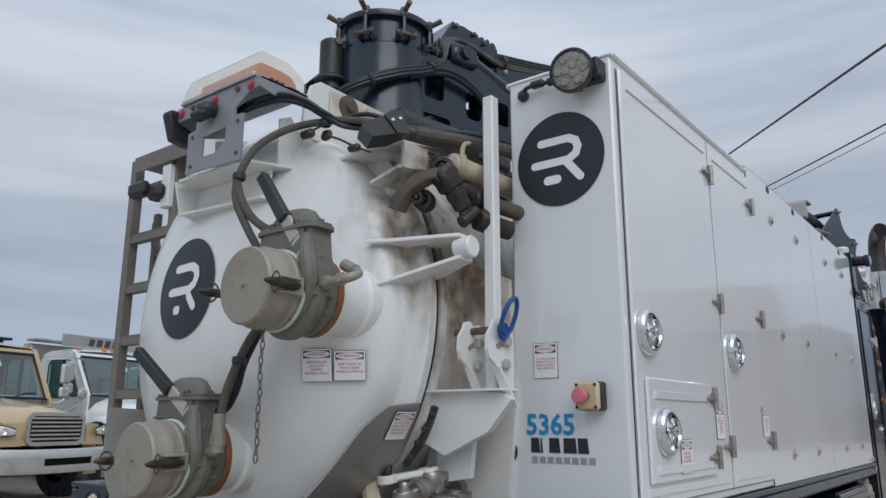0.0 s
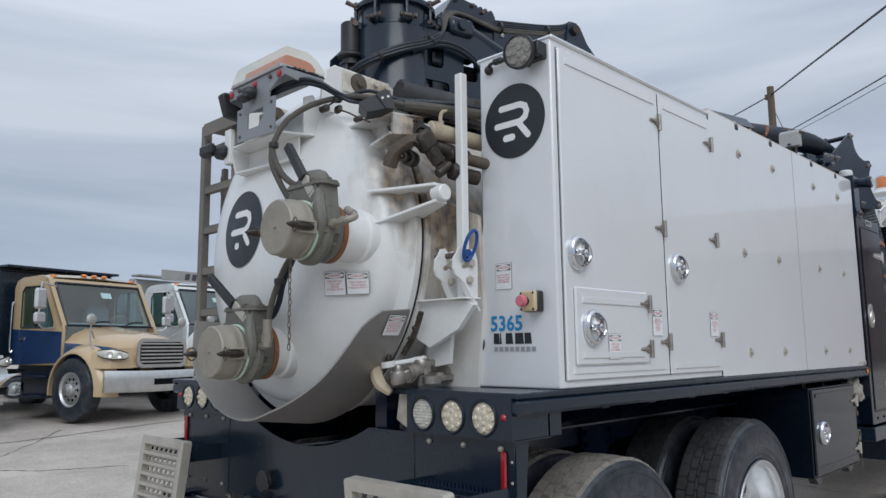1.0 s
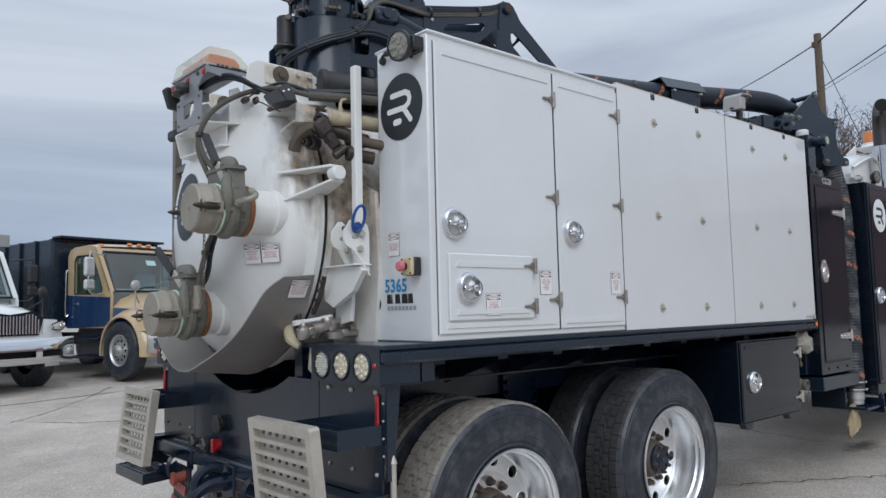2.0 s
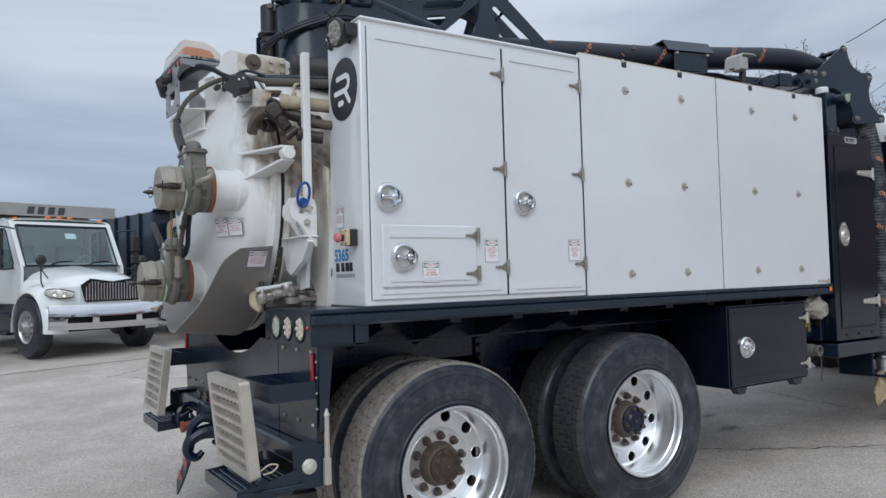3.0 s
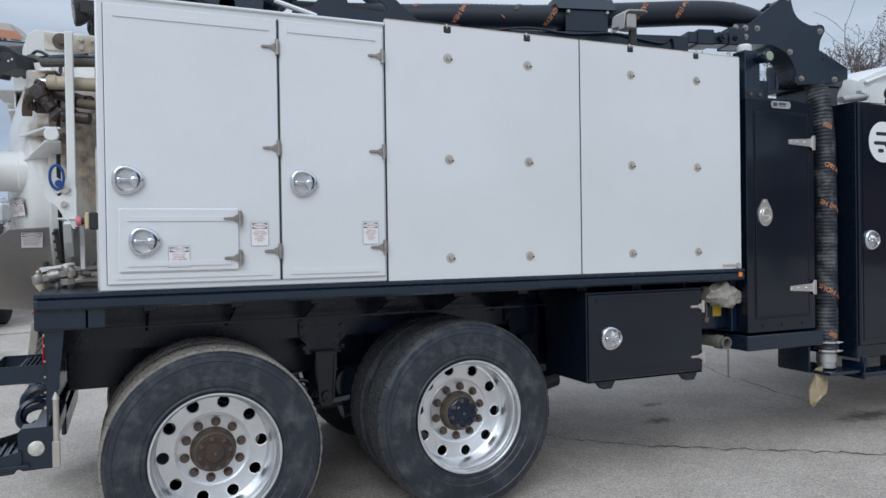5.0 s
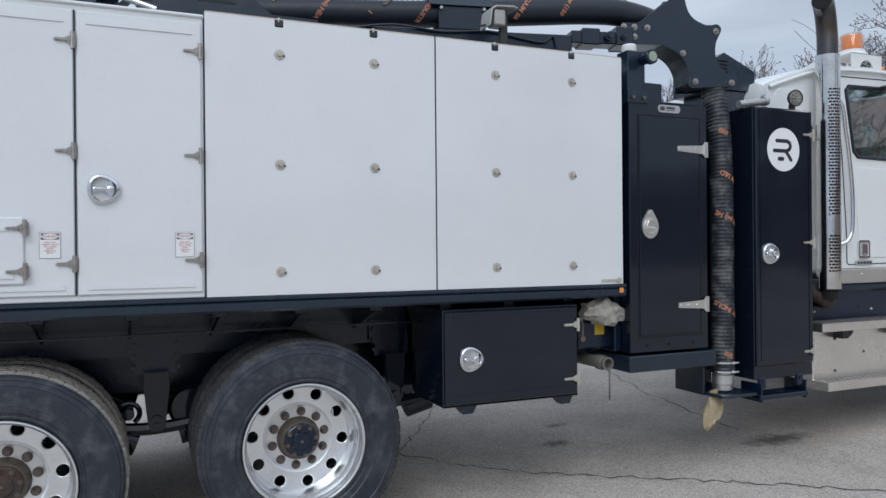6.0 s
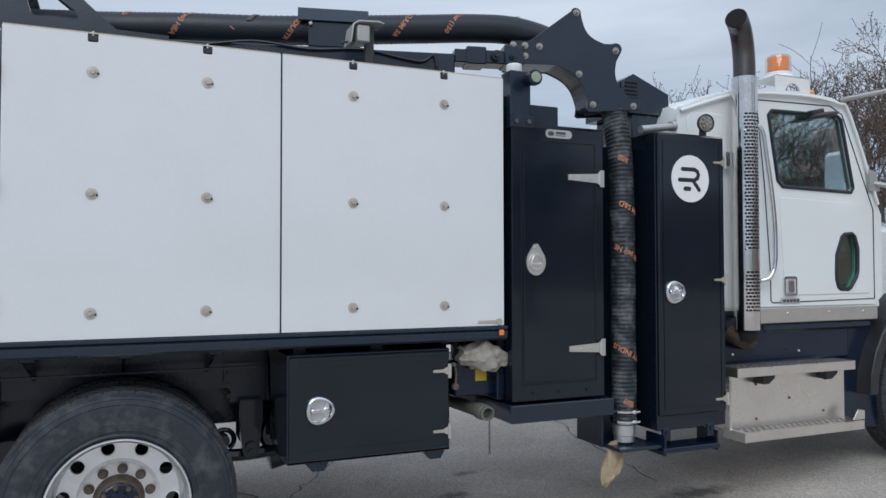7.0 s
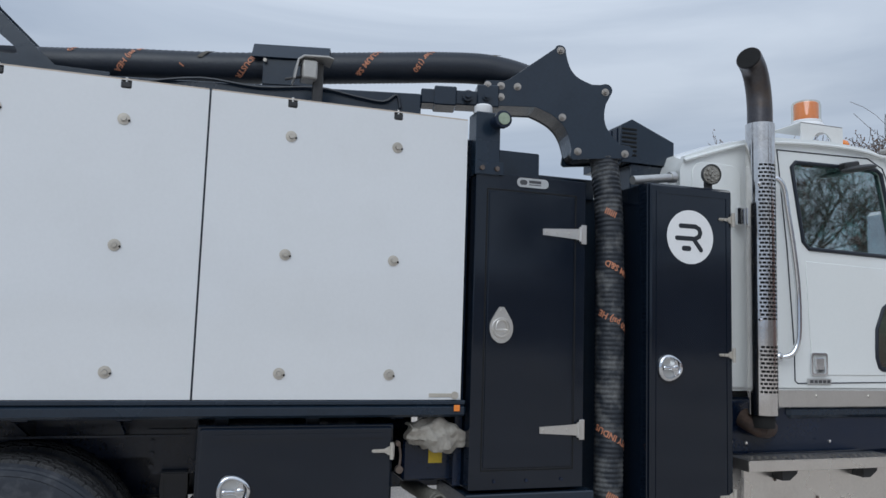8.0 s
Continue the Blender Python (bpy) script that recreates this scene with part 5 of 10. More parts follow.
# ---- rear end: lamps, apron, trays, steps, hitch ----
def make_rear_end():
    for sx in (1, -1):
        g = Geo()
        g.M = Matrix.Translation((0.03 if sx < 0 else 0, 0, 0))

        def fx(x):
            return x if sx > 0 else 0.0 - (x - 0.03)
        xs = (0.802, 0.955, 1.108)
        holes = [circle(fx(x), 1.216, 0.066, 28) for x in xs]
        if sx > 0:
            outer = [(0.715, 1.145), (1.235, 1.145), (1.235, 1.290), (0.715, 1.290)]
        else:
            outer = [(fx(1.235), 1.145), (fx(0.715), 1.145), (fx(0.715), 1.290), (fx(1.235), 1.290)]
        sheet(g, outer, holes, (0, -0.262, 0), X, Z, 0.006)
        a, b = sorted((fx(0.715), fx(1.235)))
        g.box(a, b, -0.262, -0.05, 1.140, 1.147)
        e = fx(1.229)
        g.box(min(e, e + 0.006 * sx), max(e, e + 0.006 * sx), -0.262, 0.02, 1.145, 1.287)
        g.box(a, b, -0.06, -0.05, 1.145, 1.285)
        housing = part("lamp_housing", g, BLACK, truck, "black tail lamp housing with three round lamps", smooth=None)
        for i, x in enumerate(xs):
            cx = fx(x) + (0.03 if sx < 0 else 0)
            g = Geo()
            g.lathe((cx, -0.262, 1.216), -Y, [(0.062, -0.03), (0.067, 0.005), (0.063, 0.013), (0.056, 0.011), (0.056, 0.0)], 32, 1)
            g.lathe((cx, -0.262, 1.216), -Y, [(0.056, 0.003), (0.035, 0.008), (0, 0.010)], 32, 0)
            if i == 0:
                for u in range(-4, 5):
                    for w in range(-4, 5):
                        if u * u + w * w < 19:
                            g.box(cx + u * 0.011 - 0.004, cx + u * 0.011 + 0.004, -0.273, -0.266, 1.216 + w * 0.011 - 0.004, 1.216 + w * 0.011 + 0.004, 0, 0.002)
            else:
                for k in range(12):
                    rr, a = ((0.04, 2 * math.pi * k / 8) if k < 8 else (0.017, 2 * math.pi * k / 4))
                    g.lathe((cx + rr * math.cos(a), -0.268, 1.216 + rr * math.sin(a)), -Y, [(0.012, 0), (0.008, 0.005), (0, 0.006)], 8, 0)
            part("tail_lamp", g, [WARM_LENS if i else LAMP_LENS, HOSE], housing, "round clear lamp in a black rubber ring")
        g = Geo()
        cx = fx(1.20) + (0.03 if sx < 0 else 0)
        g.ball((cx, -0.264, 1.222), 0.014, 12)
        part("side_marker", g, RED_LENS, housing, "small red marker")
    # apron plates
    arc = [(TX + 1.0 * math.cos(radians(a)), 2.03 + 1.0 * math.sin(radians(a))) for a in range(-117, -62, 3)]
    g = Geo()
    g.prism([(-0.66, 0.69), (0.71, 0.69), (0.715, 1.138), arc[-1]] + arc[::-1][1:] + [(-0.66, 1.138)], (0, -0.222, 0), X, Z, 0.008)
    part("apron_plate", g, BLACK, truck, "black rear apron with round cut-out", smooth=None)
    for x0, x1 in ((0.722, 1.215), (-1.165, -0.667)):
        g = Geo()
        lo = 0.03 if x0 > 0 else 0.0
        hi = 0.03 if x0 < 0 else 0.0
        g.prism([(x0 + hi, 0.69), (x1 - lo, 0.69), (x1, 1.138), (x0, 1.138)], (0, -0.222, 0), X, Z, 0.008)
        for k in range(3):
            u = x0 + 0.08 + k * (x1 - x0 - 0.14) / 2
            g.ball((u, -0.232, 1.112), 0.012, 8, 1)
            g.ball((u, -0.232, 0.78), 0.010, 8, 1)
        for k in range(4):
            g.ball((x1 - 0.012 if x0 > 0 else x0 + 0.012, -0.231, 1.07 - 0.07 * k), 0.006, 6, 1)
        pl = part("apron_side", g, [BLACK, GALV], truck, "black rear side plate", smooth=None)
        g = Geo()
        xr = x1 - 0.045 if x0 > 0 else x0 + 0.045
        g.box(xr - 0.013, xr + 0.013, -0.243, -0.231, 0.965, 1.105, 0, 0.006)
        part("reflector", g, RED_LENS, pl, "red strip reflector")
        # side return of the plate
        g = Geo()
        xe = x1 - 0.008 if x0 > 0 else x0
        g.prism([(-0.222, 1.138), (-0.15, 1.138), (-0.19, 0.76), (-0.222, 0.76)], (xe, 0, 0), Y, Z, 0.008)
        part("side_return", g, BLACK, pl, smooth=None)
    # trays with serrated grating
    for x0, x1 in ((0.80, 1.195), (-1.145, -0.75)):
        g = Geo()
        zt, zb = 0.985, 0.905
        g.box(x0, x1, -0.446, -0.439, zb, zt, 0, 0.001)
        g.box(x0, x0 + 0.007, -0.44, -0.231, zb, zt)
        g.box(x1 - 0.007, x1, -0.44, -0.231, zb, zt)
        g.box(x0 + 0.007, x1 - 0.007, -0.339, -0.332, zb, zt - 0.008)
        tray = part("step_tray", g, BLACK, truck, "black steel step tray with serrated grating")
        for k in range(5):
            y = -0.322 + 0.020 * k
            g = Geo()
            teeth = []
            nt = 20
            for i in range(nt):
                a = x0 + 0.01 + (x1 - x0 - 0.02) * i / nt
                b = (x1 - x0 - 0.02) / nt
                teeth += [(a, zt - 0.018), (a + b * 0.5, zt - 0.006)]
            g.prism([(x0 + 0.008, zt - 0.045)] + teeth + [(x1 - 0.008, zt - 0.018), (x1 - 0.008, zt - 0.045)], (0, y, 0), X, Z, 0.004)
            part("grating_bar", g, FRAME_BLACK, tray, smooth=None)
    # bumper tube and end brackets
    g = Geo()
    g.box(-1.14, 1.19, -0.30, -0.20, 0.60, 0.685, 0, 0.01)
    g.box(-0.5, 0.5, -0.225, -0.20, 0.5, 0.7, 0, 0.006)
    bumper = part("rear_bumper", g, BLACK, truck, "black rear bumper beam", bevel=0.0)
    for x in (1.185, -1.155):
        g = Geo()
        g.prism(rounded(-0.345, -0.185, 0.515, 0.705, 0.025), (x, 0, 0), Y, Z, 0.012 if x > 0 else 0.012)
        g.box(x - 0.10 if x > 0 else x, x if x > 0 else x + 0.10, -0.335, -0.195, 0.688, 0.703, 0, 0.003)
        ends = part("bumper_end", g, BLACK, bumper, "black bumper end plate")
        g = Geo()
        g.lathe((x + (0.012 if x > 0 else 0), -0.272, 0.612), X if x > 0 else -X, [(0.034, 0), (0.034, 0.008), (0.028, 0.012), (0, 0.014)], 24)
        part("side_lamp", g, LAMP_LENS, bumper, "round clear side lamp")
    g = Geo()
    g.cyl((1.21, -0.19, 0.60), (1.21, -0.19, 0.828), 0.013, n=14)
    g.cyl((1.21, -0.19, 0.828), (1.21, -0.19, 0.864), 0.017, 0.004, 14)
    g.box(1.1975, 1.225, -0.207, -0.175, 0.52, 0.64, 0, 0.004)
    part("marker_post", g, GALV, bumper, "grey upright post")
    # folding grip steps
    for x0, x1, dy in ((0.73, 1.225, 0.0), (-1.125, -0.665, 0.075)):
        g = Geo()
        g.box(x0, x1, -0.60 + dy, -0.30, 0.530, 0.548, 0, 0.003)
        g.box(x0, x1, -0.605 + dy, -0.597 + dy, 0.50, 0.560, 0, 0.002)
        for x in (x0 + 0.012, x1 - 0.024):
            g.prism([(-0.60 + dy, 0.50), (-0.36, 0.51), (-0.33, 0.55), (-0.33, 0.61), (-0.48 + dy, 0.572), (-0.60 + dy, 0.56)], (x, 0, 0), Y, Z, 0.012)
        base = part("step_platform", g, BLACK, truck, "black slotted step platform", smooth=None)
        for k in range(8):
            yy = -0.585 + dy + (0.034 - dy / 8) * k
            g = Geo()
            g.box(x0 + 0.03, x1 - 0.03, yy, yy + 0.016, 0.5485, 0.560, 0, 0.003)
            part("tread_slat", g, BLACK, base, smooth=None)
        g = Geo()
        M = Matrix.Translation((x0, -0.500 if x0 > 0 else -0.487, 0.595)) @ Matrix.Rotation(radians(6 if x0 > 0 else -7), 4, "X")
        g.M = M
        W, H, rows, D = x1 - x0, 0.425, 7, 0.045
        holes = []
        for k in range(rows):
            z0 = 0.035 + k * (H - 0.06) / rows
            holes.append([(0.04, z0), (W - 0.04, z0), (W - 0.04, z0 + 0.036), (0.04, z0 + 0.036)])
        sheet(g, rounded(0, W, 0, H, 0.015), holes, (0, 0, 0), X, Z, D)
        step = part("folding_step", g, GALV, truck, "dusty cast grip step folded upright", smooth=None, bevel=0.003)
        # perforated web behind the slats
        g = Geo()
        g.M = M
        webs = []
        for k in range(rows):
            z0 = 0.035 + k * (H - 0.06) / rows
            for i in range(7):
                u = 0.055 + i * (W - 0.12) / 6.5
                webs.append([(u, z0 + 0.007), (u + 0.028, z0 + 0.007), (u + 0.036, z0 + 0.024), (u + 0.008, z0 + 0.024)])
        sheet(g, [(0.02, 0.02), (W - 0.02, 0.02), (W - 0.02, H - 0.02), (0.02, H - 0.02)], webs, (0, -0.012, 0), X, Z, 0.004)
        part("step_web", g, GALV, step, smooth=None)
        for x in (x0 - 0.012, x1 + 0.012):
            g = Geo()
            g.cyl((x - 0.02, -0.505 + dy, 0.585), (x + 0.02, -0.505 + dy, 0.585), 0.022, n=14)
            part("step_pivot", g, FRAME_BLACK, step)
    # wire clip hanging on the step
    g = Geo()
    g.tube([(1.215, -0.50, 0.63), (1.228, -0.465, 0.655), (1.235, -0.43, 0.65), (1.23, -0.45, 0.625), (1.222, -0.49, 0.615)], 0.0035, 6)
    part("wire_clip", g, CREAM, truck, "bent brass wire clip")
    # pintle hitch
    g = Geo()
    g.M = Matrix.Translation((-0.13, 0.0, -0.085))
    g.box(-0.06, 0.14, -0.31, -0.295, 0.55, 0.75, 0, 0.01)
    g.tube([(0.04, -0.30, 0.66), (0.04, -0.40, 0.66), (0.04, -0.47, 0.62), (0.04, -0.485, 0.555), (0.04, -0.44, 0.52), (0.04, -0.40, 0.55)], [0.05, 0.042, 0.034, 0.029, 0.024, 0.016], 10)
    g.tube([(0.04, -0.33, 0.73), (0.04, -0.40, 0.745), (0.04, -0.46, 0.70), (0.04, -0.475, 0.64)], [0.03, 0.03, 0.026, 0.018], 8)
    for k in range(4):
        g.cyl((-0.035 + 0.15 * (k % 2), -0.31, 0.58 + 0.14 * (k // 2)), (-0.035 + 0.15 * (k % 2), -0.325, 0.58 + 0.14 * (k // 2)), 0.014, n=6)
    part("pintle_hitch", g, FRAME_BLACK, truck, "black pintle tow hitch")
    for x in (-0.56, 0.36):
        g = Geo()
        g.lathe((x, -0.36, 0.60), (1, 0.2, 0), [(0.075, -0.012), (0.09, 0), (0.075, 0.012), (0.062, 0), (0.075, -0.012)], 24)
        g.box(x - 0.03, x + 0.03, -0.31, -0.29, 0.57, 0.68, 0, 0.006)
        part("tow_ring", g, FRAME_BLACK, truck, "black tow ring")
    g = Geo()
    g.cyl((-0.53, -0.335, 0.545), (-0.53, -0.40, 0.54), 0.032, 0.026, 14)
    g.cyl((-0.53, -0.40, 0.54), (-0.53, -0.42, 0.538), 0.036, n=14)
    part("trailer_plug", g, material("dull_red_plastic", (0.30, 0.07, 0.05), 0.5, 0, 0.15, 20), truck, "faded red trailer plug")
    # air line couplings and socket above the bumper
    for x, mt in ((-0.525, GREASY_STEEL), (-0.37, GREASY_STEEL)):
        g = Geo()
        g.cyl((x, -0.23, 0.735), (x, -0.305, 0.735), 0.015, n=12)
        g.lathe((x, -0.305, 0.735), -Y, [(0.040, -0.012), (0.040, -0.004), (0.029, -0.01), (0.033, 0.006), (0.022, 0.014), (0.02, 0.004), (0, 0.004)], 20)
        g.box(x + 0.02, x + 0.045, -0.315, -0.30, 0.727, 0.743, 0, 0.003)
        part("air_coupling", g, mt, truck, "grimy glad-hand air coupling")
    g = Geo()
    g.cyl((-0.25, -0.268, 0.742), (-0.25, -0.296, 0.742), 0.034, n=16)
    g.box(-0.262, -0.238, -0.312, -0.294, 0.70, 0.775, 0, 0.005)
    part("coupling_cover", g, RED_LENS, truck, "red coupling cover")
    g = Geo()
    g.lathe((-0.29, -0.231, 0.848), -Y, [(0.045, 0), (0.045, 0.02), (0.036, 0.032), (0, 0.034)], 20)
    g.M = Matrix.Translation((-0.29, -0.268, 0.845)) @ Matrix.Rotation(radians(24), 4, "Y")
    g.lathe((0, 0, 0), -Y, [(0.048, -0.006), (0.050, 0.002), (0.044, 0.008), (0, 0.009)], 24)
    g.box(0.02, 0.06, -0.006, 0.004, -0.016, 0.016, 0, 0.004)
    part("trailer_socket", g, PLASTIC, truck, "black round trailer socket")
    # curved mud flap with faded print, hanging beyond the hitch
    g = Geo()
    rows = []
    for i in range(9):
        t = i / 8
        rows += [(-0.78 + 0.03 * t, -0.30 - 0.10 * t * t, 0.58 - 0.42 * t), (-0.42 + 0.02 * t, -0.36 - 0.12 * t * t, 0.60 - 0.44 * t)]
    g.add(rows + [(x, y + 0.012, z) for x, y, z in rows], [(2 * i, 2 * i + 1, 2 * i + 3, 2 * i + 2) for i in range(8)] + [(18 + 2 * i, 20 + 2 * i, 21 + 2 * i, 19 + 2 * i) for i in range(8)]
          + [(2 * i, 2 * i + 2, 20 + 2 * i, 18 + 2 * i) for i in range(8)] + [(2 * i + 1, 19 + 2 * i, 21 + 2 * i, 2 * i + 3) for i in range(8)] + [(16, 17, 35, 34)])
    for row in range(4):
        for k in range(6):
            x0, z0 = -0.74 + 0.05 * k, 0.50 - 0.085 * row
            t = (0.58 - z0) / 0.42
            y0 = -0.31 - 0.105 * t * t - 0.06 * (x0 + 0.78) / 0.36
            g.add([(x0, y0 - 0.003, z0), (x0 + 0.036, y0 - 0.009, z0), (x0 + 0.036, y0 - 0.017, z0 - 0.05), (x0, y0 - 0.011, z0 - 0.05)], [(0, 1, 2, 3)], 1)
    part("mud_flap", g, [HOSE, DECAL_RED], truck, "black rubber mud flap with faded red print", smooth=None)


make_rear_end()


# ---- fittings on and round the tank door ----
def make_door_hardware():
    # lamp bar bracket: two flanges and a recessed web standing off the dish
    g = Geo()
    g.prism([(-0.160, -0.55), (0.212, -0.55), (0.275, -0.40), (-0.24, -0.35)], (0, 0, 2.388), X, Y, 0.010)
    g.prism([(-0.185, -0.515), (0.215, -0.480), (0.300, -0.385), (-0.24, -0.35)], (0, 0, 2.278), X, Y, 0.010)
    g.prism([(-0.185, 2.288), (0.225, 2.288), (0.225, 2.388), (-0.185, 2.388)], (0, -0.440, 0), X, Z, 0.008)
    g.prism([(-0.515, 2.278), (-0.545, 2.398), (-0.35, 2.398), (-0.35, 2.278)], (-0.192, 0, 0), Y, Z, 0.010)
    g.prism([(-0.445, 2.398), (-0.445, 2.56), (-0.40, 2.58), (-0.33, 2.50), (-0.33, 2.398)], (0.245, 0, 0), Y, Z, 0.012)
    g.prism([(-0.445, 2.398), (-0.445, 2.56), (-0.40, 2.58), (-0.33, 2.50), (-0.33, 2.398)], (-0.110, 0, 0), Y, Z, 0.012)
    part("lamp_bracket", g, TANK_WHITE, door, "white welded bracket shelf", smooth=None, bevel=0.003)
    # grey mounting plate with a window, a neck and a wide top band folded over
    g = Geo()
    outer = [(-0.060, 2.388), (-0.062, 2.535), (-0.018, 2.540), (-0.018, 2.598), (-0.132, 2.598), (-0.140, 2.648), (0.314, 2.648), (0.314, 2.612), (0.262, 2.606), (0.196, 2.566), (0.196, 2.540), (0.240, 2.537), (0.238, 2.378)]
    sheet(g, outer, [[(0.026, 2.432), (0.026, 2.505), (0.152, 2.510), (0.152, 2.464), (0.112, 2.431)]], (0, -0.578, 0), X, Z, 0.007)
    g.box(-0.140, 0.314, -0.578, -0.38, 2.641, 2.648)
    g.prism([(-0.578, 2.612), (-0.578, 2.648), (-0.37, 2.648), (-0.37, 2.628), (-0.45, 2.620), (-0.49, 2.600), (-0.53, 2.602)], (0.307, 0, 0), Y, Z, 0.007)
    g.prism([(-0.578, 2.598), (-0.578, 2.648), (-0.38, 2.648), (-0.38, 2.60), (-0.48, 2.57)], (-0.140, 0, 0), Y, Z, 0.007)
    for u, w in ((-0.035, 2.41), (0.215, 2.405), (-0.035, 2.515), (0.215, 2.515)):
        g.cyl((u, -0.584, w), (u, -0.589, w), 0.007, n=8, m=1)
    for u in (-0.045, 0.205):
        g.cyl((u, -0.584, 2.628), (u, -0.594, 2.628), 0.010, n=6, m=1)
    plate = part("lamp_plate", g, [GREY_STEEL, NUT], door, "grey steel lamp mounting plate", smooth=None)
    for u in (-0.113, 0.080, 0.272):
        g = Geo()
        g.lathe((u, -0.584, 2.624), -Y, [(0.016, 0), (0.016, 0.006), (0.011, 0.010), (0, 0.012)], 16)
        part("marker_lamp", g, RED_LENS, plate, "small round red marker lamp")
    g = Geo()
    g.tube([(0.085, -0.585, 2.585), (0.075, -0.612, 2.582), (0.06, -0.632, 2.572)], [0.024, 0.03, 0.024], 12)
    g.box(0.022, 0.098, -0.648, -0.595, 2.545, 2.580, 0, 0.014)
    g.box(0.085, 0.100, -0.605, -0.586, 2.575, 2.612, 0, 0.006)
    part("rear_camera", g, PLASTIC, plate, "small black reversing camera")
    g = Geo()
    g.prism([(-0.06, 0.035), (-0.075, 0.02), (-0.045, -0.075), (0.03, -0.085), (0.06, 0.02), (0.05, 0.04)], (-0.188, -0.545, 2.61), Y, Z, 0.045)
    part("lamp_cover", g, PLASTIC, plate, "black plastic lamp housing", bevel=0.008)
    # amber lamp bar: clear cover over an amber block on a base rail
    def hull(secs):
        gg = Geo()
        k = len(secs[0][1])
        gg.add([(x, y, z) for x, sc in secs for y, z in sc], [(i * k + j, i * k + (j + 1) % k, (i + 1) * k + (j + 1) % k, (i + 1) * k + j) for i in range(len(secs) - 1) for j in range(k)]
               + [tuple(range(k)), tuple(range((len(secs) - 1) * k, len(secs) * k))])
        return gg
    full = [(-0.592, 2.668), (-0.365, 2.668), (-0.368, 2.690), (-0.405, 2.724), (-0.455, 2.748), (-0.560, 2.748), (-0.582, 2.735)]
    ends = [(-0.588, 2.668), (-0.368, 2.668), (-0.372, 2.682), (-0.405, 2.700), (-0.455, 2.715), (-0.556, 2.715), (-0.578, 2.706)]
    core = [(-0.574, 2.670), (-0.40, 2.670), (-0.402, 2.690), (-0.425, 2.712), (-0.465, 2.718), (-0.552, 2.718), (-0.568, 2.708)]
    g = Geo()
    g.box(-0.112, 0.295, -0.596, -0.362, 2.650, 2.658, 0, 0.003)
    g.box(-0.108, 0.292, -0.593, -0.364, 2.6585, 2.667, 0, 0.003)
    for k in range(3):
        g.box(0.2955, 0.2975, -0.53 + 0.022 * k, -0.515 + 0.022 * k, 2.652, 2.665, 1)
        g.box(0.2925, 0.2945, -0.45, -0.40, 2.6525 + 0.0045 * k, 2.6545 + 0.0045 * k, 1)
    bar = part("light_bar", g, [DULL_ALLOY, DECAL_DARK], door, "amber light bar with yellowed clear cover", smooth=None)
    part("amber_block", hull([(-0.030, core), (0.276, core)]), FADED_AMBER, bar, "faded amber lens block", smooth=None, bevel=0.004)
    w = part("clear_cover", hull([(-0.112, ends), (-0.074, full), (0.270, full), (0.292, full)]), CLEAR, bar, "yellowed clear cover", smooth=None)
    w.visible_shadow = False
    # hinge arm plate on top with a rusty pin plate
    for x in (0.30, -0.36):
        g = Geo()
        g.prism([(-0.40, 2.50), (-0.392, 2.61), (-0.365, 2.695), (-0.325, 2.722), (-0.02, 2.715), (0.05, 2.68), (0.14, 2.58), (0.14, 2.50)], (x, 0, 0), Y, Z, 0.016)
        arm = part("hinge_arm", g, TANK_WHITE, door, "white hinge arm plate", smooth=None, bevel=0.003)
        g = Geo()
        g.box(x + 0.016, x + 0.026, -0.285, -0.01, 2.610, 2.712, 0, 0.004)
        for y in (-0.10, -0.035):
            for z in (2.635, 2.685):
                g.cyl((x + 0.024, y, z), (x + 0.042, y, z), 0.014, n=6)
        plate = part("pin_plate", g, RUSTY_WHITE, arm, "rust-stained pin plate with bolts")
        g = Geo()
        g.lathe((x + 0.02, -0.20, 2.664), X, [(0.045, 0), (0.045, 0.014), (0.02, 0.016), (0.018, 0.03), (0, 0.03)], 20)
        part("pin_boss", g, RUSTY_ARM, plate, "rusty round pin boss")
    # right-hand bracket carrying the door cylinder: shelf, web, wedge plate
    g = Geo()
    g.prism([(0.40, -0.33), (0.52, -0.345), (0.70, -0.335), (0.735, -0.20), (0.62, -0.17), (0.44, -0.24)], (0, 0, 2.402), X, Y, 0.012)
    g.prism([(0.59, -0.355), (0.70, -0.345), (0.735, -0.20), (0.62, -0.16)], (0, 0, 2.318), X, Y, 0.012)
    g.v = [(x, y, z - 0.035 * max(0.0, (0.70 - x) / 0.11) if z < 2.35 else z) for x, y, z in g.v]
    g.prism([(-0.335, 2.320), (-0.335, 2.404), (-0.20, 2.404), (-0.20, 2.320)], (0.700, 0, 0), Y, Z, 0.012)
    g.v = [(x + (0.035 * (y + 0.335) / 0.135 if x > 0.698 and 2.319 < z < 2.41 and y > -0.336 else 0), y, z) for x, y, z in g.v]
    g.prism([(0.60, 2.404), (0.66, 2.404), (0.67, 2.325), (0.64, 2.325)], (0, -0.25, 0), X, Z, 0.010)
    part("cylinder_bracket", g, STAINED_WHITE, door, "white gusset bracket beside the tank rim", smooth=None, bevel=0.002)
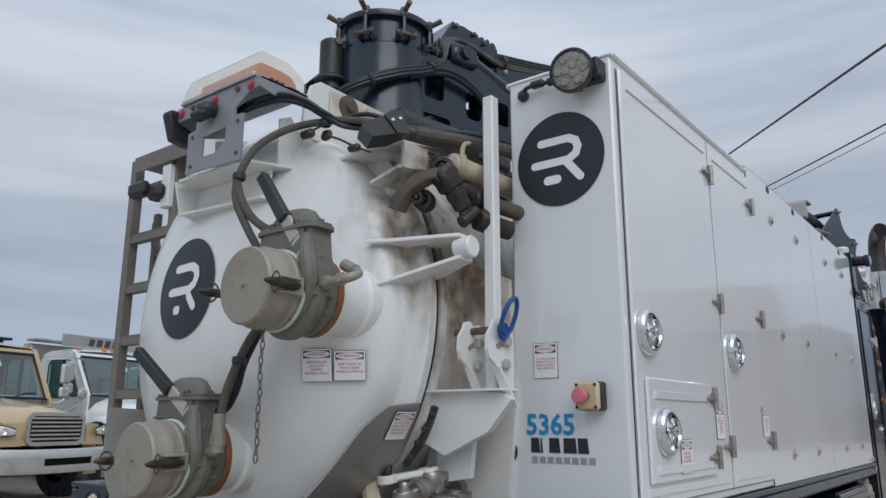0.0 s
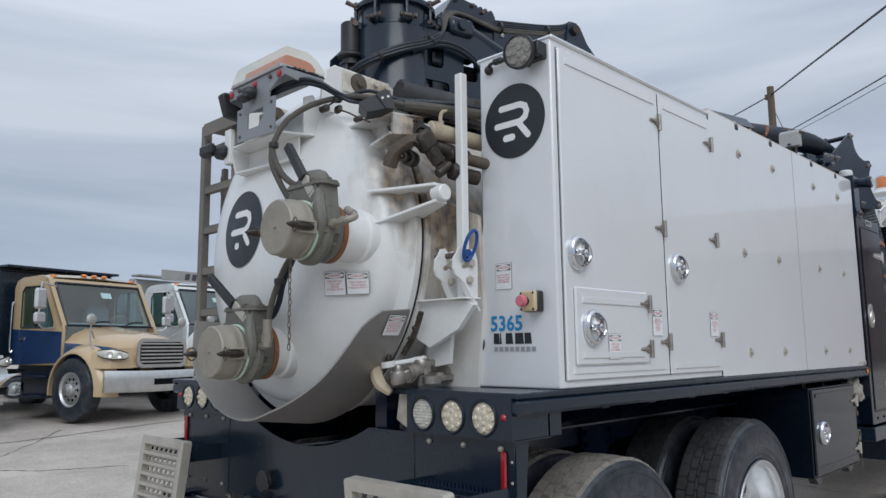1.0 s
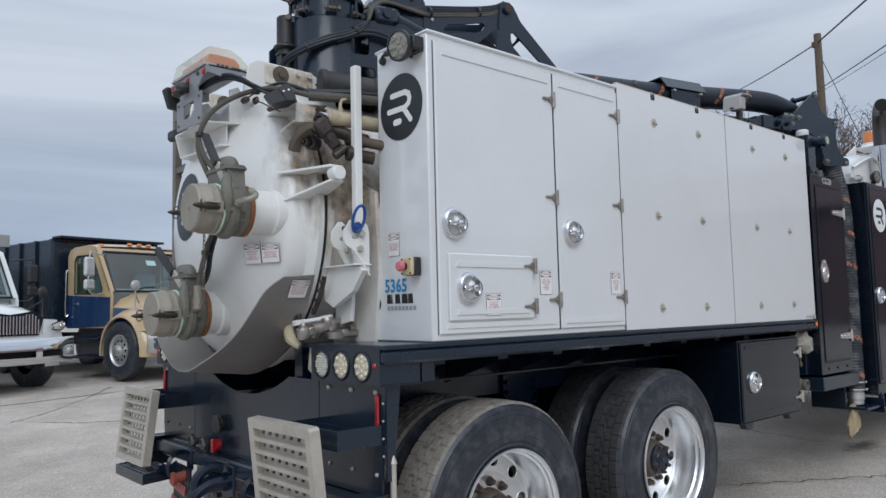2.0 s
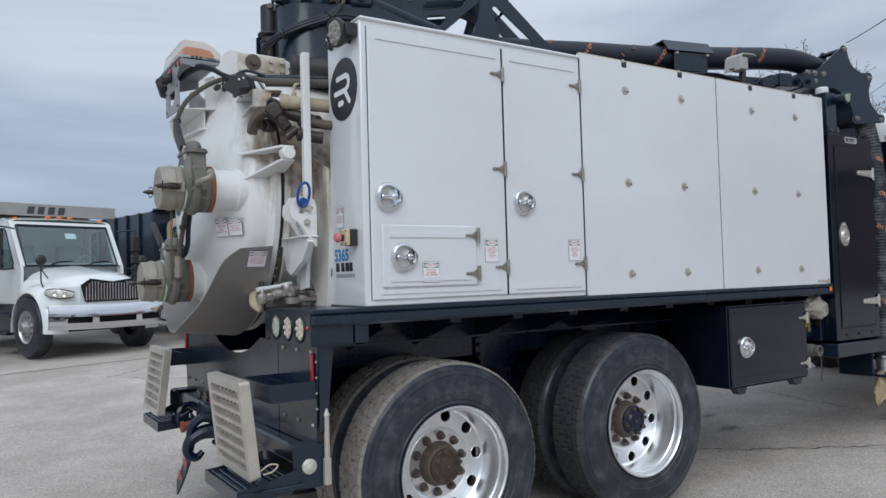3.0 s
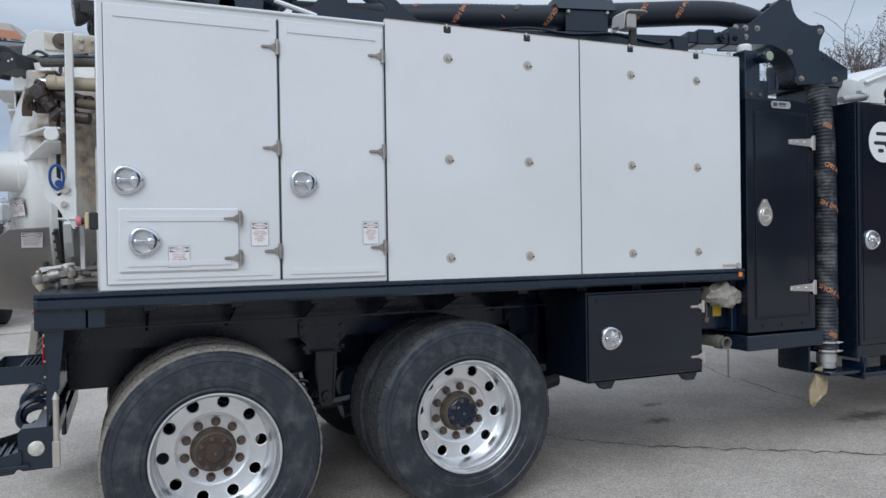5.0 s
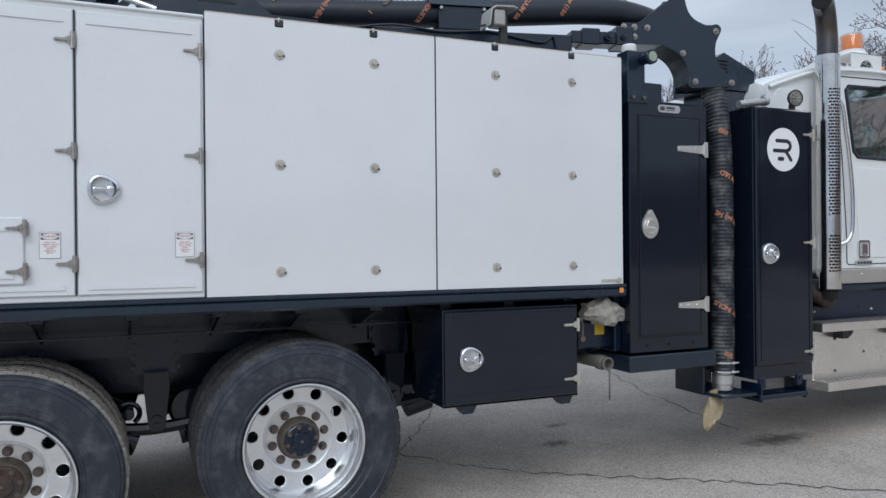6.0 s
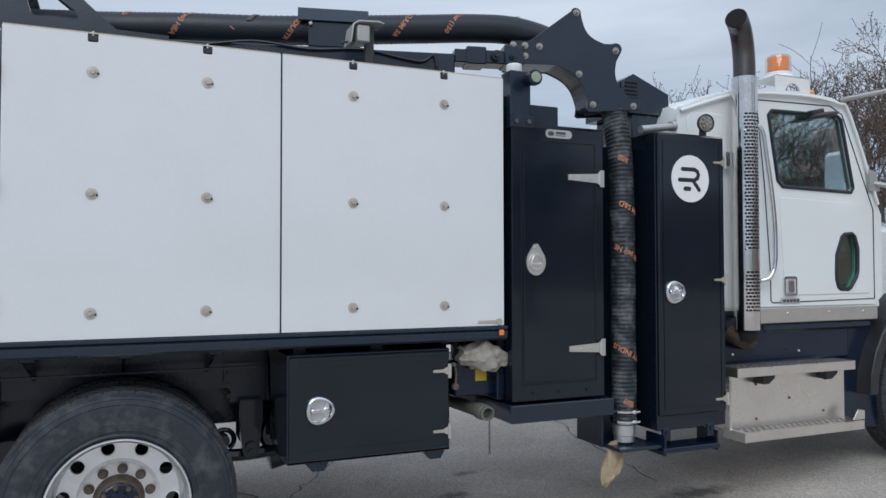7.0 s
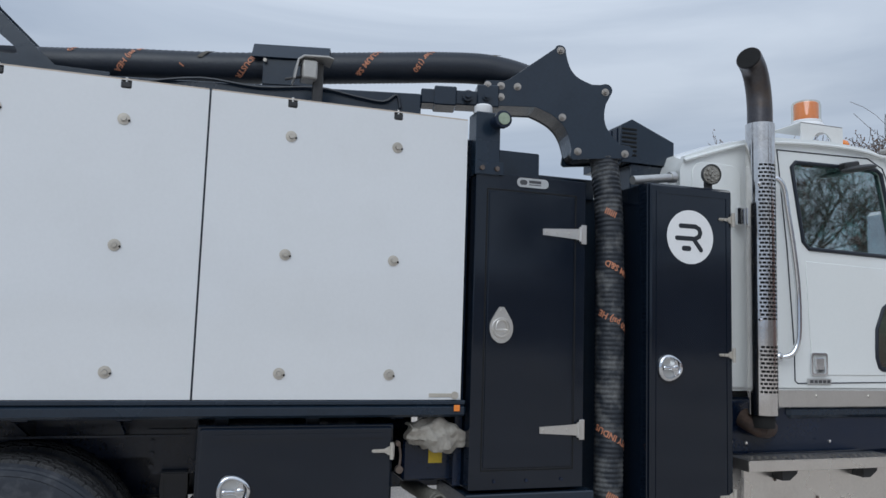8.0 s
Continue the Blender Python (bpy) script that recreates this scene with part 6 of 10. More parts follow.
    # two-plate ear with a boss for the safety bar
    for sg in (1, -1):
        g = Geo()
        zb = 2.07 + 0.028 * sg
        g.prism([(0.605, -0.385), (0.66, -0.345), (0.855, -0.245), (0.855, -0.175), (0.72, -0.18), (0.62, -0.25)], (0, 0, zb if sg > 0 else zb - 0.012), X, Y, 0.012)
        if sg > 0:
            g.v = [(x, y, z - 0.012 * (0.85 - x) / 0.27) for x, y, z in g.v]
        else:
            g.v = [(x, y, z - 0.090 * (0.85 - x) / 0.27) for x, y, z in g.v]
        ear = part("ear_plate", g, TANK_WHITE, door, "white triangular ear plate", smooth=None, bevel=0.003)
    g = Geo()
    g.cyl((0.825, -0.213, 2.07), (0.885, -0.213, 2.07), 0.034, n=28, c=0.005)
    part("ear_boss", g, TANK_WHITE, door, "white round boss")
    # linkage at the upper hinge: worn crescent arm, greasy pins, clevis and rod
    def bar(pts, wid, dep, gg, m=0):
        """Flat bar of depth dep along y through (x, y, z) points."""
        P = [Vector(p) for p in pts]
        ring = []
        for i, q in enumerate(P):
            d = (P[min(i + 1, len(P) - 1)] - P[max(i - 1, 0)])
            d.y = 0
            d.normalize()
            nn = Vector((-d.z, 0, d.x))
            wd = wid[i] / 2
            ring += [q + nn * wd - Y * dep / 2, q + nn * wd + Y * dep / 2, q - nn * wd + Y * dep / 2, q - nn * wd - Y * dep / 2]
        n = len(P)
        gg.add(ring, [(4 * i + j, 4 * i + (j + 1) % 4, 4 * i + 4 + (j + 1) % 4, 4 * i + 4 + j) for i in range(n - 1) for j in range(4)] + [(3, 2, 1, 0), (4 * n - 4, 4 * n - 3, 4 * n - 2, 4 * n - 1)], m)
    g = Geo()
    bar([(0.690, -0.335, 2.185), (0.702, -0.335, 2.212), (0.727, -0.33, 2.243), (0.758, -0.32, 2.266), (0.795, -0.305, 2.282), (0.832, -0.285, 2.288)], [0.04, 0.044, 0.044, 0.04, 0.035, 0.03], 0.045, g)
    part("swing_arm", g, RUSTY_ARM, door, "worn brown crescent swing arm", smooth=30, bevel=0.004)
    g = Geo()
    bosses = (((0.748, -0.285, 2.222), 0.033, 0.05), ((0.748, -0.315, 2.222), 0.022, 0.045), ((0.815, -0.275, 2.315), 0.034, 0.06), ((0.705, -0.23, 2.375), 0.030, 0.05), ((0.742, -0.235, 2.372), 0.024, 0.06), ((0.775, -0.25, 2.345), 0.026, 0.05))
    for p, r, ln in bosses:
        g = Geo()
        a = Vector(p)
        d = Vector((0.45, -0.85, -0.1)).normalized()
        g.lathe(a, d, [(0, -ln), (r, -ln), (r, 0.0), (r * 0.86, 0.006), (r * 0.55, 0.007), (r * 0.5, -0.008), (r * 0.32, -0.008), (r * 0.3, 0.012), (0, 0.014)], 20)
        part("pin_boss", g, GREASE, door, "greasy hinge pin boss", smooth=40)
    g = Geo()
    g.M = Matrix.Translation((0.828, -0.255, 2.262)) @ Vector((0.10, 0.32, -0.42)).to_track_quat("Z", "X").to_matrix().to_4x4()
    g.box(-0.036, 0.036, -0.034, 0.034, -0.060, 0.020, 0, 0.012)
    g.cyl((0, 0, 0.015), (0, 0, 0.085), 0.029, n=18, c=0.004)
    g.cyl((0, 0, 0.03), (0, 0, 0.05), 0.034, n=6)
    g.box(-0.03, 0.03, -0.012, 0.012, 0.08, 0.135, 0, 0.01)
    g.cyl((-0.045, 0, -0.03), (0.045, 0, -0.03), 0.016, n=12)
    g.cyl((-0.036, 0, 0.115), (0.036, 0, 0.115), 0.02, n=12)
    part("clevis_link", g, GREASE, door, "greasy clevis link", smooth=40, bevel=0.002)
    g = Geo()
    g.box(0.835, 0.90, -0.165, -0.09, 2.135, 2.20, 0, 0.016)
    g.box(0.80, 0.86, -0.14, -0.02, 2.215, 2.275, 0, 0.012)
    g.cyl((0.86, -0.16, 2.165), (0.90, -0.04, 2.15), 0.03, n=14)
    g.cyl((0.78, -0.20, 2.29), (0.86, -0.06, 2.24), 0.03, n=14)
    g.cyl((0.87, -0.09, 2.23), (0.95, 0.10, 2.20), 0.024, n=14, m=1)
    g.cyl((0.95, 0.09, 2.20), (1.0, 0.20, 2.185), 0.034, n=16, m=1)
    part("rear_clevis", g, [GREASE, RUSTY_ARM], door, "black greasy clevis and rod", smooth=40)
    g = Geo()
    g.cyl((0.812, -0.27, 2.335), (0.815, -0.20, 2.336), 0.02, n=16, m=1)
    g.cyl((0.815, -0.235, 2.335), (0.86, 0.95, 2.33), 0.034, n=24, c=0.006)
    g.cyl((0.816, -0.225, 2.336), (0.818, -0.19, 2.336), 0.037, n=24)
    part("door_cylinder", g, [CREAM, CHROME], truck, "cream hydraulic door cylinder")
    g = Geo()
    g.cyl((0.80, -0.15, 2.35), (0.80, -0.15, 2.39), 0.013, n=12)
    g.tube([(0.80, -0.15, 2.38), (0.80, -0.15, 2.415), (0.808, -0.135, 2.436), (0.825, -0.08, 2.44), (0.85, 0.0, 2.43), (0.87, 0.5, 2.42)], 0.008, 8)
    g.cyl((0.815, -0.11, 2.438), (0.835, -0.05, 2.436), 0.012, n=6)
    part("cylinder_line", g, CREAM, truck, "cream hydraulic pipe")
    # lower latch linkage beside the chute
    def link(gg, p, q, w, h, m=0):
        """Flat forged link from p to q with round eyes at both ends."""
        p, q = Vector(p), Vector(q)
        d = (q - p).normalized()
        sd = d.cross(Z).normalized()
        up = sd.cross(d)
        gg.M = Matrix.Translation(p.lerp(q, 0.5)) @ Matrix((d, -sd, up)).transposed().to_4x4()
        half = (q - p).length / 2
        gg.box(-half, half, -w * 0.36, w * 0.36, -h / 2, h / 2, m, 0.006)
        for e in (-half, half):
            gg.lathe((e, 0, 0), Z, [(0, -h * 0.62), (w * 0.46, -h * 0.62), (w / 2, -h * 0.5), (w / 2, h * 0.5), (w * 0.46, h * 0.62), (0, h * 0.62)], 20, m)
        gg.M = Matrix.Identity(4)

    def pin(gg, p, r, h):
        gg.lathe(p, Z, [(0, -0.01), (r * 1.5, -0.01), (r * 1.5, 0.004), (r, 0.006), (r, h), (r * 0.8, h + 0.004), (0, h + 0.005)], 14)
    g = Geo()
    link(g, (0.613, -0.272, 1.400), (0.675, -0.160, 1.418), 0.062, 0.020)
    eye = part("latch_eye", g, TANK_WHITE, door, "white latch eye with greasy pin", smooth=30)
    g = Geo()
    pin(g, (0.613, -0.272, 1.409), 0.013, 0.026)
    g.lathe((0.613, -0.272, 1.411), Z, [(0.0, 0.002), (0.021, 0.002), (0.021, 0.0)], 18)
    part("eye_pin", g, GREASE, eye, "black greasy pin")
    g = Geo()
    g.tube([(0.565, -0.275, 1.405), (0.575, -0.30, 1.365), (0.60, -0.305, 1.325), (0.64, -0.285, 1.29)], [0.014, 0.026, 0.026, 0.014], 8)
    part("latch_horn", g, CREAM, door, "stained cream latch horn")
    g = Geo()
    link(g, (0.700, -0.300, 1.352), (0.690, -0.150, 1.385), 0.060, 0.040)
    g.tube([(0.697, -0.255, 1.362), (0.694, -0.205, 1.373)], 0.034, 12)
    g.tube([(0.696, -0.240, 1.365), (0.695, -0.225, 1.368)], 0.039, 12)
    link(g, (0.690, -0.165, 1.400), (0.672, 0.02, 1.408), 0.062, 0.030)
    link(g, (0.665, -0.115, 1.385), (0.66, 0.10, 1.375), 0.055, 0.036)
    link(g, (0.745, -0.160, 1.338), (0.700, -0.005, 1.345), 0.075, 0.026)
    for p, r, h in (((0.700, -0.300, 1.376), 0.014, 0.018), ((0.690, -0.155, 1.418), 0.014, 0.012), ((0.675, -0.02, 1.425), 0.016, 0.014), ((0.728, -0.10, 1.352), 0.020, 0.010)):
        pin(g, p, r, h)
    g.cyl((0.70, -0.06, 1.365), (0.66, 0.20, 1.37), 0.024, n=14)
    part("lower_linkage", g, HINGE_STEEL, truck, "greasy lower latch linkage", smooth=40)
    g = Geo()
    g.prism([(0.62, 1.30), (0.74, 1.30), (0.74, 1.22), (0.66, 1.15), (0.60, 1.18)], (0, -0.22, 0), X, Z, -0.06)
    part("latch_block", g, RUSTY_WHITE, truck, "rusty white latch block", bevel=0.006)
    # safety bar in its bracket
    g = Geo()
    g.box(0.874, 0.912, -0.146, -0.108, 1.625, 2.572, 0, 0.004)
    part("safety_bar", g, TANK_WHITE, truck, "white square safety bar", bevel=0.0)
    g = Geo()
    g.prism([(0.66, 1.655), (0.94, 1.645), (0.972, 1.625), (0.89, 1.535), (0.735, 1.465), (0.66, 1.50)], (0, -0.16, 0), X, Z, -0.03)
    g.prism([(0.66, 1.62), (0.85, 1.62), (0.80, 1.52), (0.785, 1.40), (0.66, 1.38)], (0, -0.10, 0), X, Z, -0.02)
    g.box(0.66, 0.96, -0.19, -0.10, 1.648, 1.656, 0, 0.002)
    base = part("bar_bracket", g, TANK_WHITE, truck, "white welded safety bar bracket", smooth=None, bevel=0.004)
    wav = [(-0.105, 1.615), (-0.105, 1.80), (-0.115, 1.832), (-0.14, 1.845), (-0.165, 1.835), (-0.185, 1.852), (-0.205, 1.848), (-0.218, 1.825), (-0.236, 1.805), (-0.240, 1.762), (-0.230, 1.738), (-0.200, 1.722), (-0.190, 1.708), (-0.128, 1.612)]
    slot = [(-0.150, 1.780), (-0.178, 1.762), (-0.196, 1.765), (-0.198, 1.776), (-0.186, 1.784), (-0.158, 1.798)]
    for x in (0.840, 0.938):
        g = Geo()
        sheet(g, wav, [slot, circle(-0.135, 1.79, 0.011, 12)], (x, 0, 0), Y, Z, 0.011)
        # folded lip along the sloping front edge
        g.add([(x - 0.004, -0.196, 1.715), (x - 0.004, -0.126, 1.606), (x + 0.030, -0.118, 1.602), (x + 0.016, -0.192, 1.716), (x - 0.004, -0.190, 1.718), (x - 0.004, -0.120, 1.609), (x + 0.030, -0.112, 1.605), (x + 0.016, -0.186, 1.719)],
              [(0, 1, 2, 3), (7, 6, 5, 4), (0, 3, 7, 4), (3, 2, 6, 7), (2, 1, 5, 6), (1, 0, 4, 5)])
        part("clevis_plate", g, TANK_WHITE, base, "white wavy clevis plate", smooth=None)
        for yy, zz, r in ((-0.158, 1.722, 0.016), (-0.150, 1.788, 0.017)):
            g = Geo()
            g.cyl((x + 0.008, yy, zz), (x + 0.028, yy, zz), r, n=6, c=0.003)
            g.cyl((x - 0.02, yy, zz), (x + 0.009, yy, zz), r * 0.6, n=10)
            part("hex_bolt", g, GALV, base, "dull hex bolt")
    g = Geo()
    for q in (-1, 1):
        g.tube([(0.815, -0.176, 1.832), (0.812, -0.178 + q * 0.008, 1.846), (0.810, -0.178 + q * 0.012, 1.858)], 0.0022, 5)
    part("cotter_pin", g, NUT, base, "bent cotter pin")
    g = Geo()
    g.cyl((0.79, -0.175, 1.822), (0.955, -0.178, 1.822), 0.011, n=12, m=1)
    g.cyl((0.952, -0.178, 1.822), (0.970, -0.178, 1.822), 0.017, n=14)
    loop = [(0.985 + 0.022 * math.sin(a), -0.185 - 0.030 * math.cos(a), 1.850 + 0.056 * math.sin(a)) for a in [2 * math.pi * i / 20 for i in range(21)]]
    g.tube(loop, 0.007, 8, smooth=1)
    part("locking_pin", g, [BLUE, NUT], base, "blue coated locking pin with loop handle")
    # camera on the right bracket: hooded box with light print on its sloping top
    g = Geo()
    g.M = Matrix.Translation((0.675, -0.380, 2.425)) @ Matrix.Diagonal((0.95, 0.95, 0.8, 1)) @ Matrix.Rotation(radians(-38), 4, "Z") @ Matrix.Rotation(radians(18), 4, "X")
    g.prism([(-0.062, -0.028), (0.055, -0.034), (0.055, 0.042), (0.03, 0.052), (-0.078, 0.03), (-0.082, 0.018)], (-0.056, 0, 0), Y, Z, 0.112)
    g.prism([(0.02, -0.034), (0.056, -0.045), (0.062, 0.05), (0.03, 0.06), (0.0, 0.045)], (0.056, 0, 0), Y, Z, 0.008)
    g.prism([(0.02, -0.034), (0.056, -0.045), (0.062, 0.05), (0.03, 0.06), (0.0, 0.045)], (-0.064, 0, 0), Y, Z, 0.008)
    for q in (0.02, 0.045):
        g.cyl((0.064, q, 0.02), (0.068, q, 0.02), 0.006, n=8, m=1)
    U2 = Vector((0, 0.98, 0.2)).normalized()
    for j, wd in ((0, 0.055), (1, 0.042)):
        for k in range(4):
            x = -0.035 + 0.016 * k
            g.prism([(x, -0.035 + 0.022 * j), (x + 0.012, -0.035 + 0.022 * j), (x + 0.012, -0.023 + 0.022 * j), (x, -0.023 + 0.022 * j)], (0, 0, 0.0395), X, U2, 0.0016, 1)
    part("work_camera", g, [PLASTIC, DECAL_WHITE], door, "black hooded rear view camera with light print", smooth=None, bevel=0.004)
    # hoses over the dish
    for pts, r, mt in (
            ([(0.72, -0.24, 2.45), (0.58, -0.30, 2.505), (0.47, -0.335, 2.535), (0.42, -0.36, 2.537), (0.352, -0.42, 2.521), (0.312, -0.48, 2.487), (0.283, -0.545, 2.429), (0.268, -0.585, 2.361), (0.258, -0.605, 2.285), (0.266, -0.605, 2.22), (0.306, -0.59, 2.137), (0.353, -0.575, 2.057), (0.395, -0.56, 1.96), (0.40, -0.56, 1.88), (0.345, -0.585, 1.798), (0.281, -0.585, 1.711), (0.252, -0.590, 1.64), (0.245, -0.600, 1.555)], 0.0125, DUSTY_HOSE),
            ([(0.256, -0.605, 2.30), (0.270, -0.60, 2.249), (0.301, -0.59, 2.191), (0.352, -0.58, 2.144), (0.44, -0.585, 2.10)], 0.0135, DUSTY_HOSE),
            ([(0.40, -0.55, 1.90), (0.367, -0.56, 1.839), (0.285, -0.555, 1.737), (0.247, -0.55, 1.656), (0.206, -0.555, 1.60), (0.14, -0.565, 1.585)], 0.013, HOSE),
            ([(0.143, -0.55, 2.577), (0.233, -0.54, 2.595), (0.326, -0.50, 2.608), (0.381, -0.45, 2.590), (0.423, -0.40, 2.552), (0.46, -0.34, 2.53), (0.62, -0.22, 2.51), (0.80, -0.05, 2.49)], 0.008, HOSE),
            ([(0.150, -0.555, 2.560), (0.24, -0.53, 2.580), (0.32, -0.49, 2.592), (0.375, -0.44, 2.575), (0.42, -0.39, 2.540), (0.48, -0.32, 2.51), (0.72, -0.18, 2.485), (0.82, 0.05, 2.47)], 0.009, HOSE),
            ([(0.20, -0.545, 2.57), (0.28, -0.52, 2.60), (0.345, -0.475, 2.598), (0.40, -0.42, 2.560), (0.45, -0.35, 2.515), (0.52, -0.31, 2.50)], 0.007, HOSE),
            ([(0.44, -0.34, 2.545), (0.52, -0.30, 2.555), (0.60, -0.25, 2.52), (0.66, -0.22, 2.49)], 0.008, HOSE),
            ([(0.70, -0.26, 2.455), (0.80, -0.12, 2.445), (0.90, 0.10, 2.435), (0.92, 0.40, 2.43)], 0.022, DUSTY_HOSE),
            ([(0.72, -0.22, 2.475), (0.82, -0.08, 2.47), (0.88, 0.15, 2.465), (0.88, 0.40, 2.46)], 0.012, HOSE)):
        g = Geo()
        g.tube(pts, r, 10, smooth=5)
        part("hose", g, mt, truck, "dusty rubber hose" if mt is DUSTY_HOSE else "black cable")
    for p in ((0.40, -0.375, 2.53), (0.262, -0.60, 2.31), (0.300, -0.585, 1.738), (0.85, 0.0, 2.447)):
        g = Geo()
        g.lathe((p[0], p[1], p[2] - 0.012), Z, [(0.017, 0), (0.021, 0.004), (0.021, 0.02), (0.017, 0.024)], 14)
        part("hose_tie", g, PLASTIC, truck, "black hose tie")
    g = Geo()
    g.tube([(0.42, -0.395, 2.475), (0.47, -0.38, 2.455), (0.52, -0.36, 2.425), (0.58, -0.345, 2.395)], 0.004, 6)
    g.tube([(0.40, -0.37, 2.53), (0.36, -0.39, 2.51), (0.345, -0.405, 2.495)], 0.004, 6)
    g.box(0.325, 0.385, -0.425, -0.395, 2.475, 2.505, 0, 0.01)
    g.box(0.50, 0.55, -0.375, -0.35, 2.405, 2.428, 0, 0.008)
    g.lathe((0.425, -0.39, 2.475), (0.3, -1, 0.2), [(0.012, -0.012), (0.022, 0), (0.012, 0.012), (0.008, 0), (0.012, -0.012)], 12)
    part("cable_plug", g, GREASE, door, "dusty cable connector")
    g = Geo()
    g.cyl((0.244, -0.60, 1.475), (0.244, -0.60, 1.545), 0.019, n=12)
    g.cyl((0.244, -0.60, 1.54), (0.245, -0.60, 1.585), 0.018, n=12)
    g.cyl((0.244, -0.60, 1.495), (0.244, -0.60, 1.52), 0.023, n=6)
    part("hose_fitting", g, CAP, valve_low, "dusty hose fitting")
    # chain links on the upper cap
    one = None
    for k in range(17):
        g = Geo()
        if one is None:
            ring = [(0.0055 * math.cos(a), 0, 0.0125 * math.sin(a)) for a in [2 * math.pi * i / 12 for i in range(13)]]
            g.tube(ring, 0.0021, 5, smooth=1)
            one = part("chain_link", g, NUT, valve_top, "small steel chain")
            o = one
        else:
            o = new("chain_link", one.data)
            o.parent = valve_top
        o.matrix_local = Matrix.Translation((0.545 + 0.002 * math.sin(k), -0.70, 1.80 - 0.0205 * k)) @ Matrix.Rotation(radians(90 * (k % 2) + 25), 4, "Z")


make_door_hardware()

def make_ladder():
    g = Geo()
    for x in (-1.185, -0.83):
        g.box(x, x + 0.045, -0.172, -0.125, 1.32, 2.80, 0, 0.003)
    lad = part("ladder", g, LADDER, truck, "dusty steel access ladder", smooth=None)
    for z in (1.44, 1.68, 1.92, 2.16, 2.40, 2.63):
        g = Geo()
        g.box(-1.15, -0.82, -0.165, -0.13, z - 0.02, z + 0.02, 0, 0.003)
        for k in range(14):
            g.box(-1.14 + 0.024 * k, -1.128 + 0.024 * k, -0.165, -0.13, z + 0.02, z + 0.025)
        part("rung", g, LADDER, lad, smooth=None)
    g = Geo()
    g.box(-1.14, -1.105, -0.06, -0.03, 1.32, 2.55, 0, 0.003)
    g.tube([(-1.12, -0.05, 2.5), (-1.10, -0.06, 2.40), (-1.04, -0.06, 2.33), (-0.92, -0.06, 2.34)], 0.022, 8)
    part("ladder_brace", g, LADDER, lad)
    for z in (1.52, 1.76, 2.0, 2.25):
        g = Geo()
        g.tube([(-1.10, -0.02, z + 0.03), (-1.04, -0.05, z + 0.045), (-1.0, -0.06, z), (-1.04, -0.05, z - 0.045), (-1.10, -0.02, z - 0.03)], 0.018, 8)
        part("hose_hook", g, PLASTIC, lad, "black rubber coated hook")
    g = Geo()
    g.box(-1.10, -0.55, -0.2, 0.12, 2.745, 2.765, 0, 0.003)
    g.box(-1.10, -0.55, -0.205, -0.195, 2.71, 2.79, 0, 0.003)
    for k in range(18):
        g.box(-1.09 + 0.03 * k, -1.075 + 0.03 * k, -0.2, 0.12, 2.765, 2.775)
    part("top_platform", g, LADDER, lad, "serrated ladder platform", smooth=None)
    g = Geo()
    g.box(-0.93, -0.82, -0.24, -0.16, 2.54, 2.61, 0, 0.02)
    g.box(-1.03, -0.90, -0.27, -0.22, 2.56, 2.63, 0, 0.015)
    part("ladder_lamp", g, PLASTIC, lad, "small black work lamp")
    g = Geo()
    g.prism([(-0.84, 2.30), (-0.70, 2.42), (-0.50, 2.55), (-0.55, 2.62), (-0.84, 2.52)], (0, -0.15, 0), X, Z, -0.02)
    g.box(-0.86, -0.80, -0.2, -0.1, 2.50, 2.70, 0, 0.004)
    part("ladder_mount", g, TANK_WHITE, lad, "white ladder mounting plate", smooth=None)


make_ladder()

# ---- boom ----
BA = 0.222      # the boom swings out to this side
BOOM = Matrix.Translation((0.11, 0.22, 0)) @ Matrix.Rotation(-BA, 4, "Z")   # local y runs along the boom


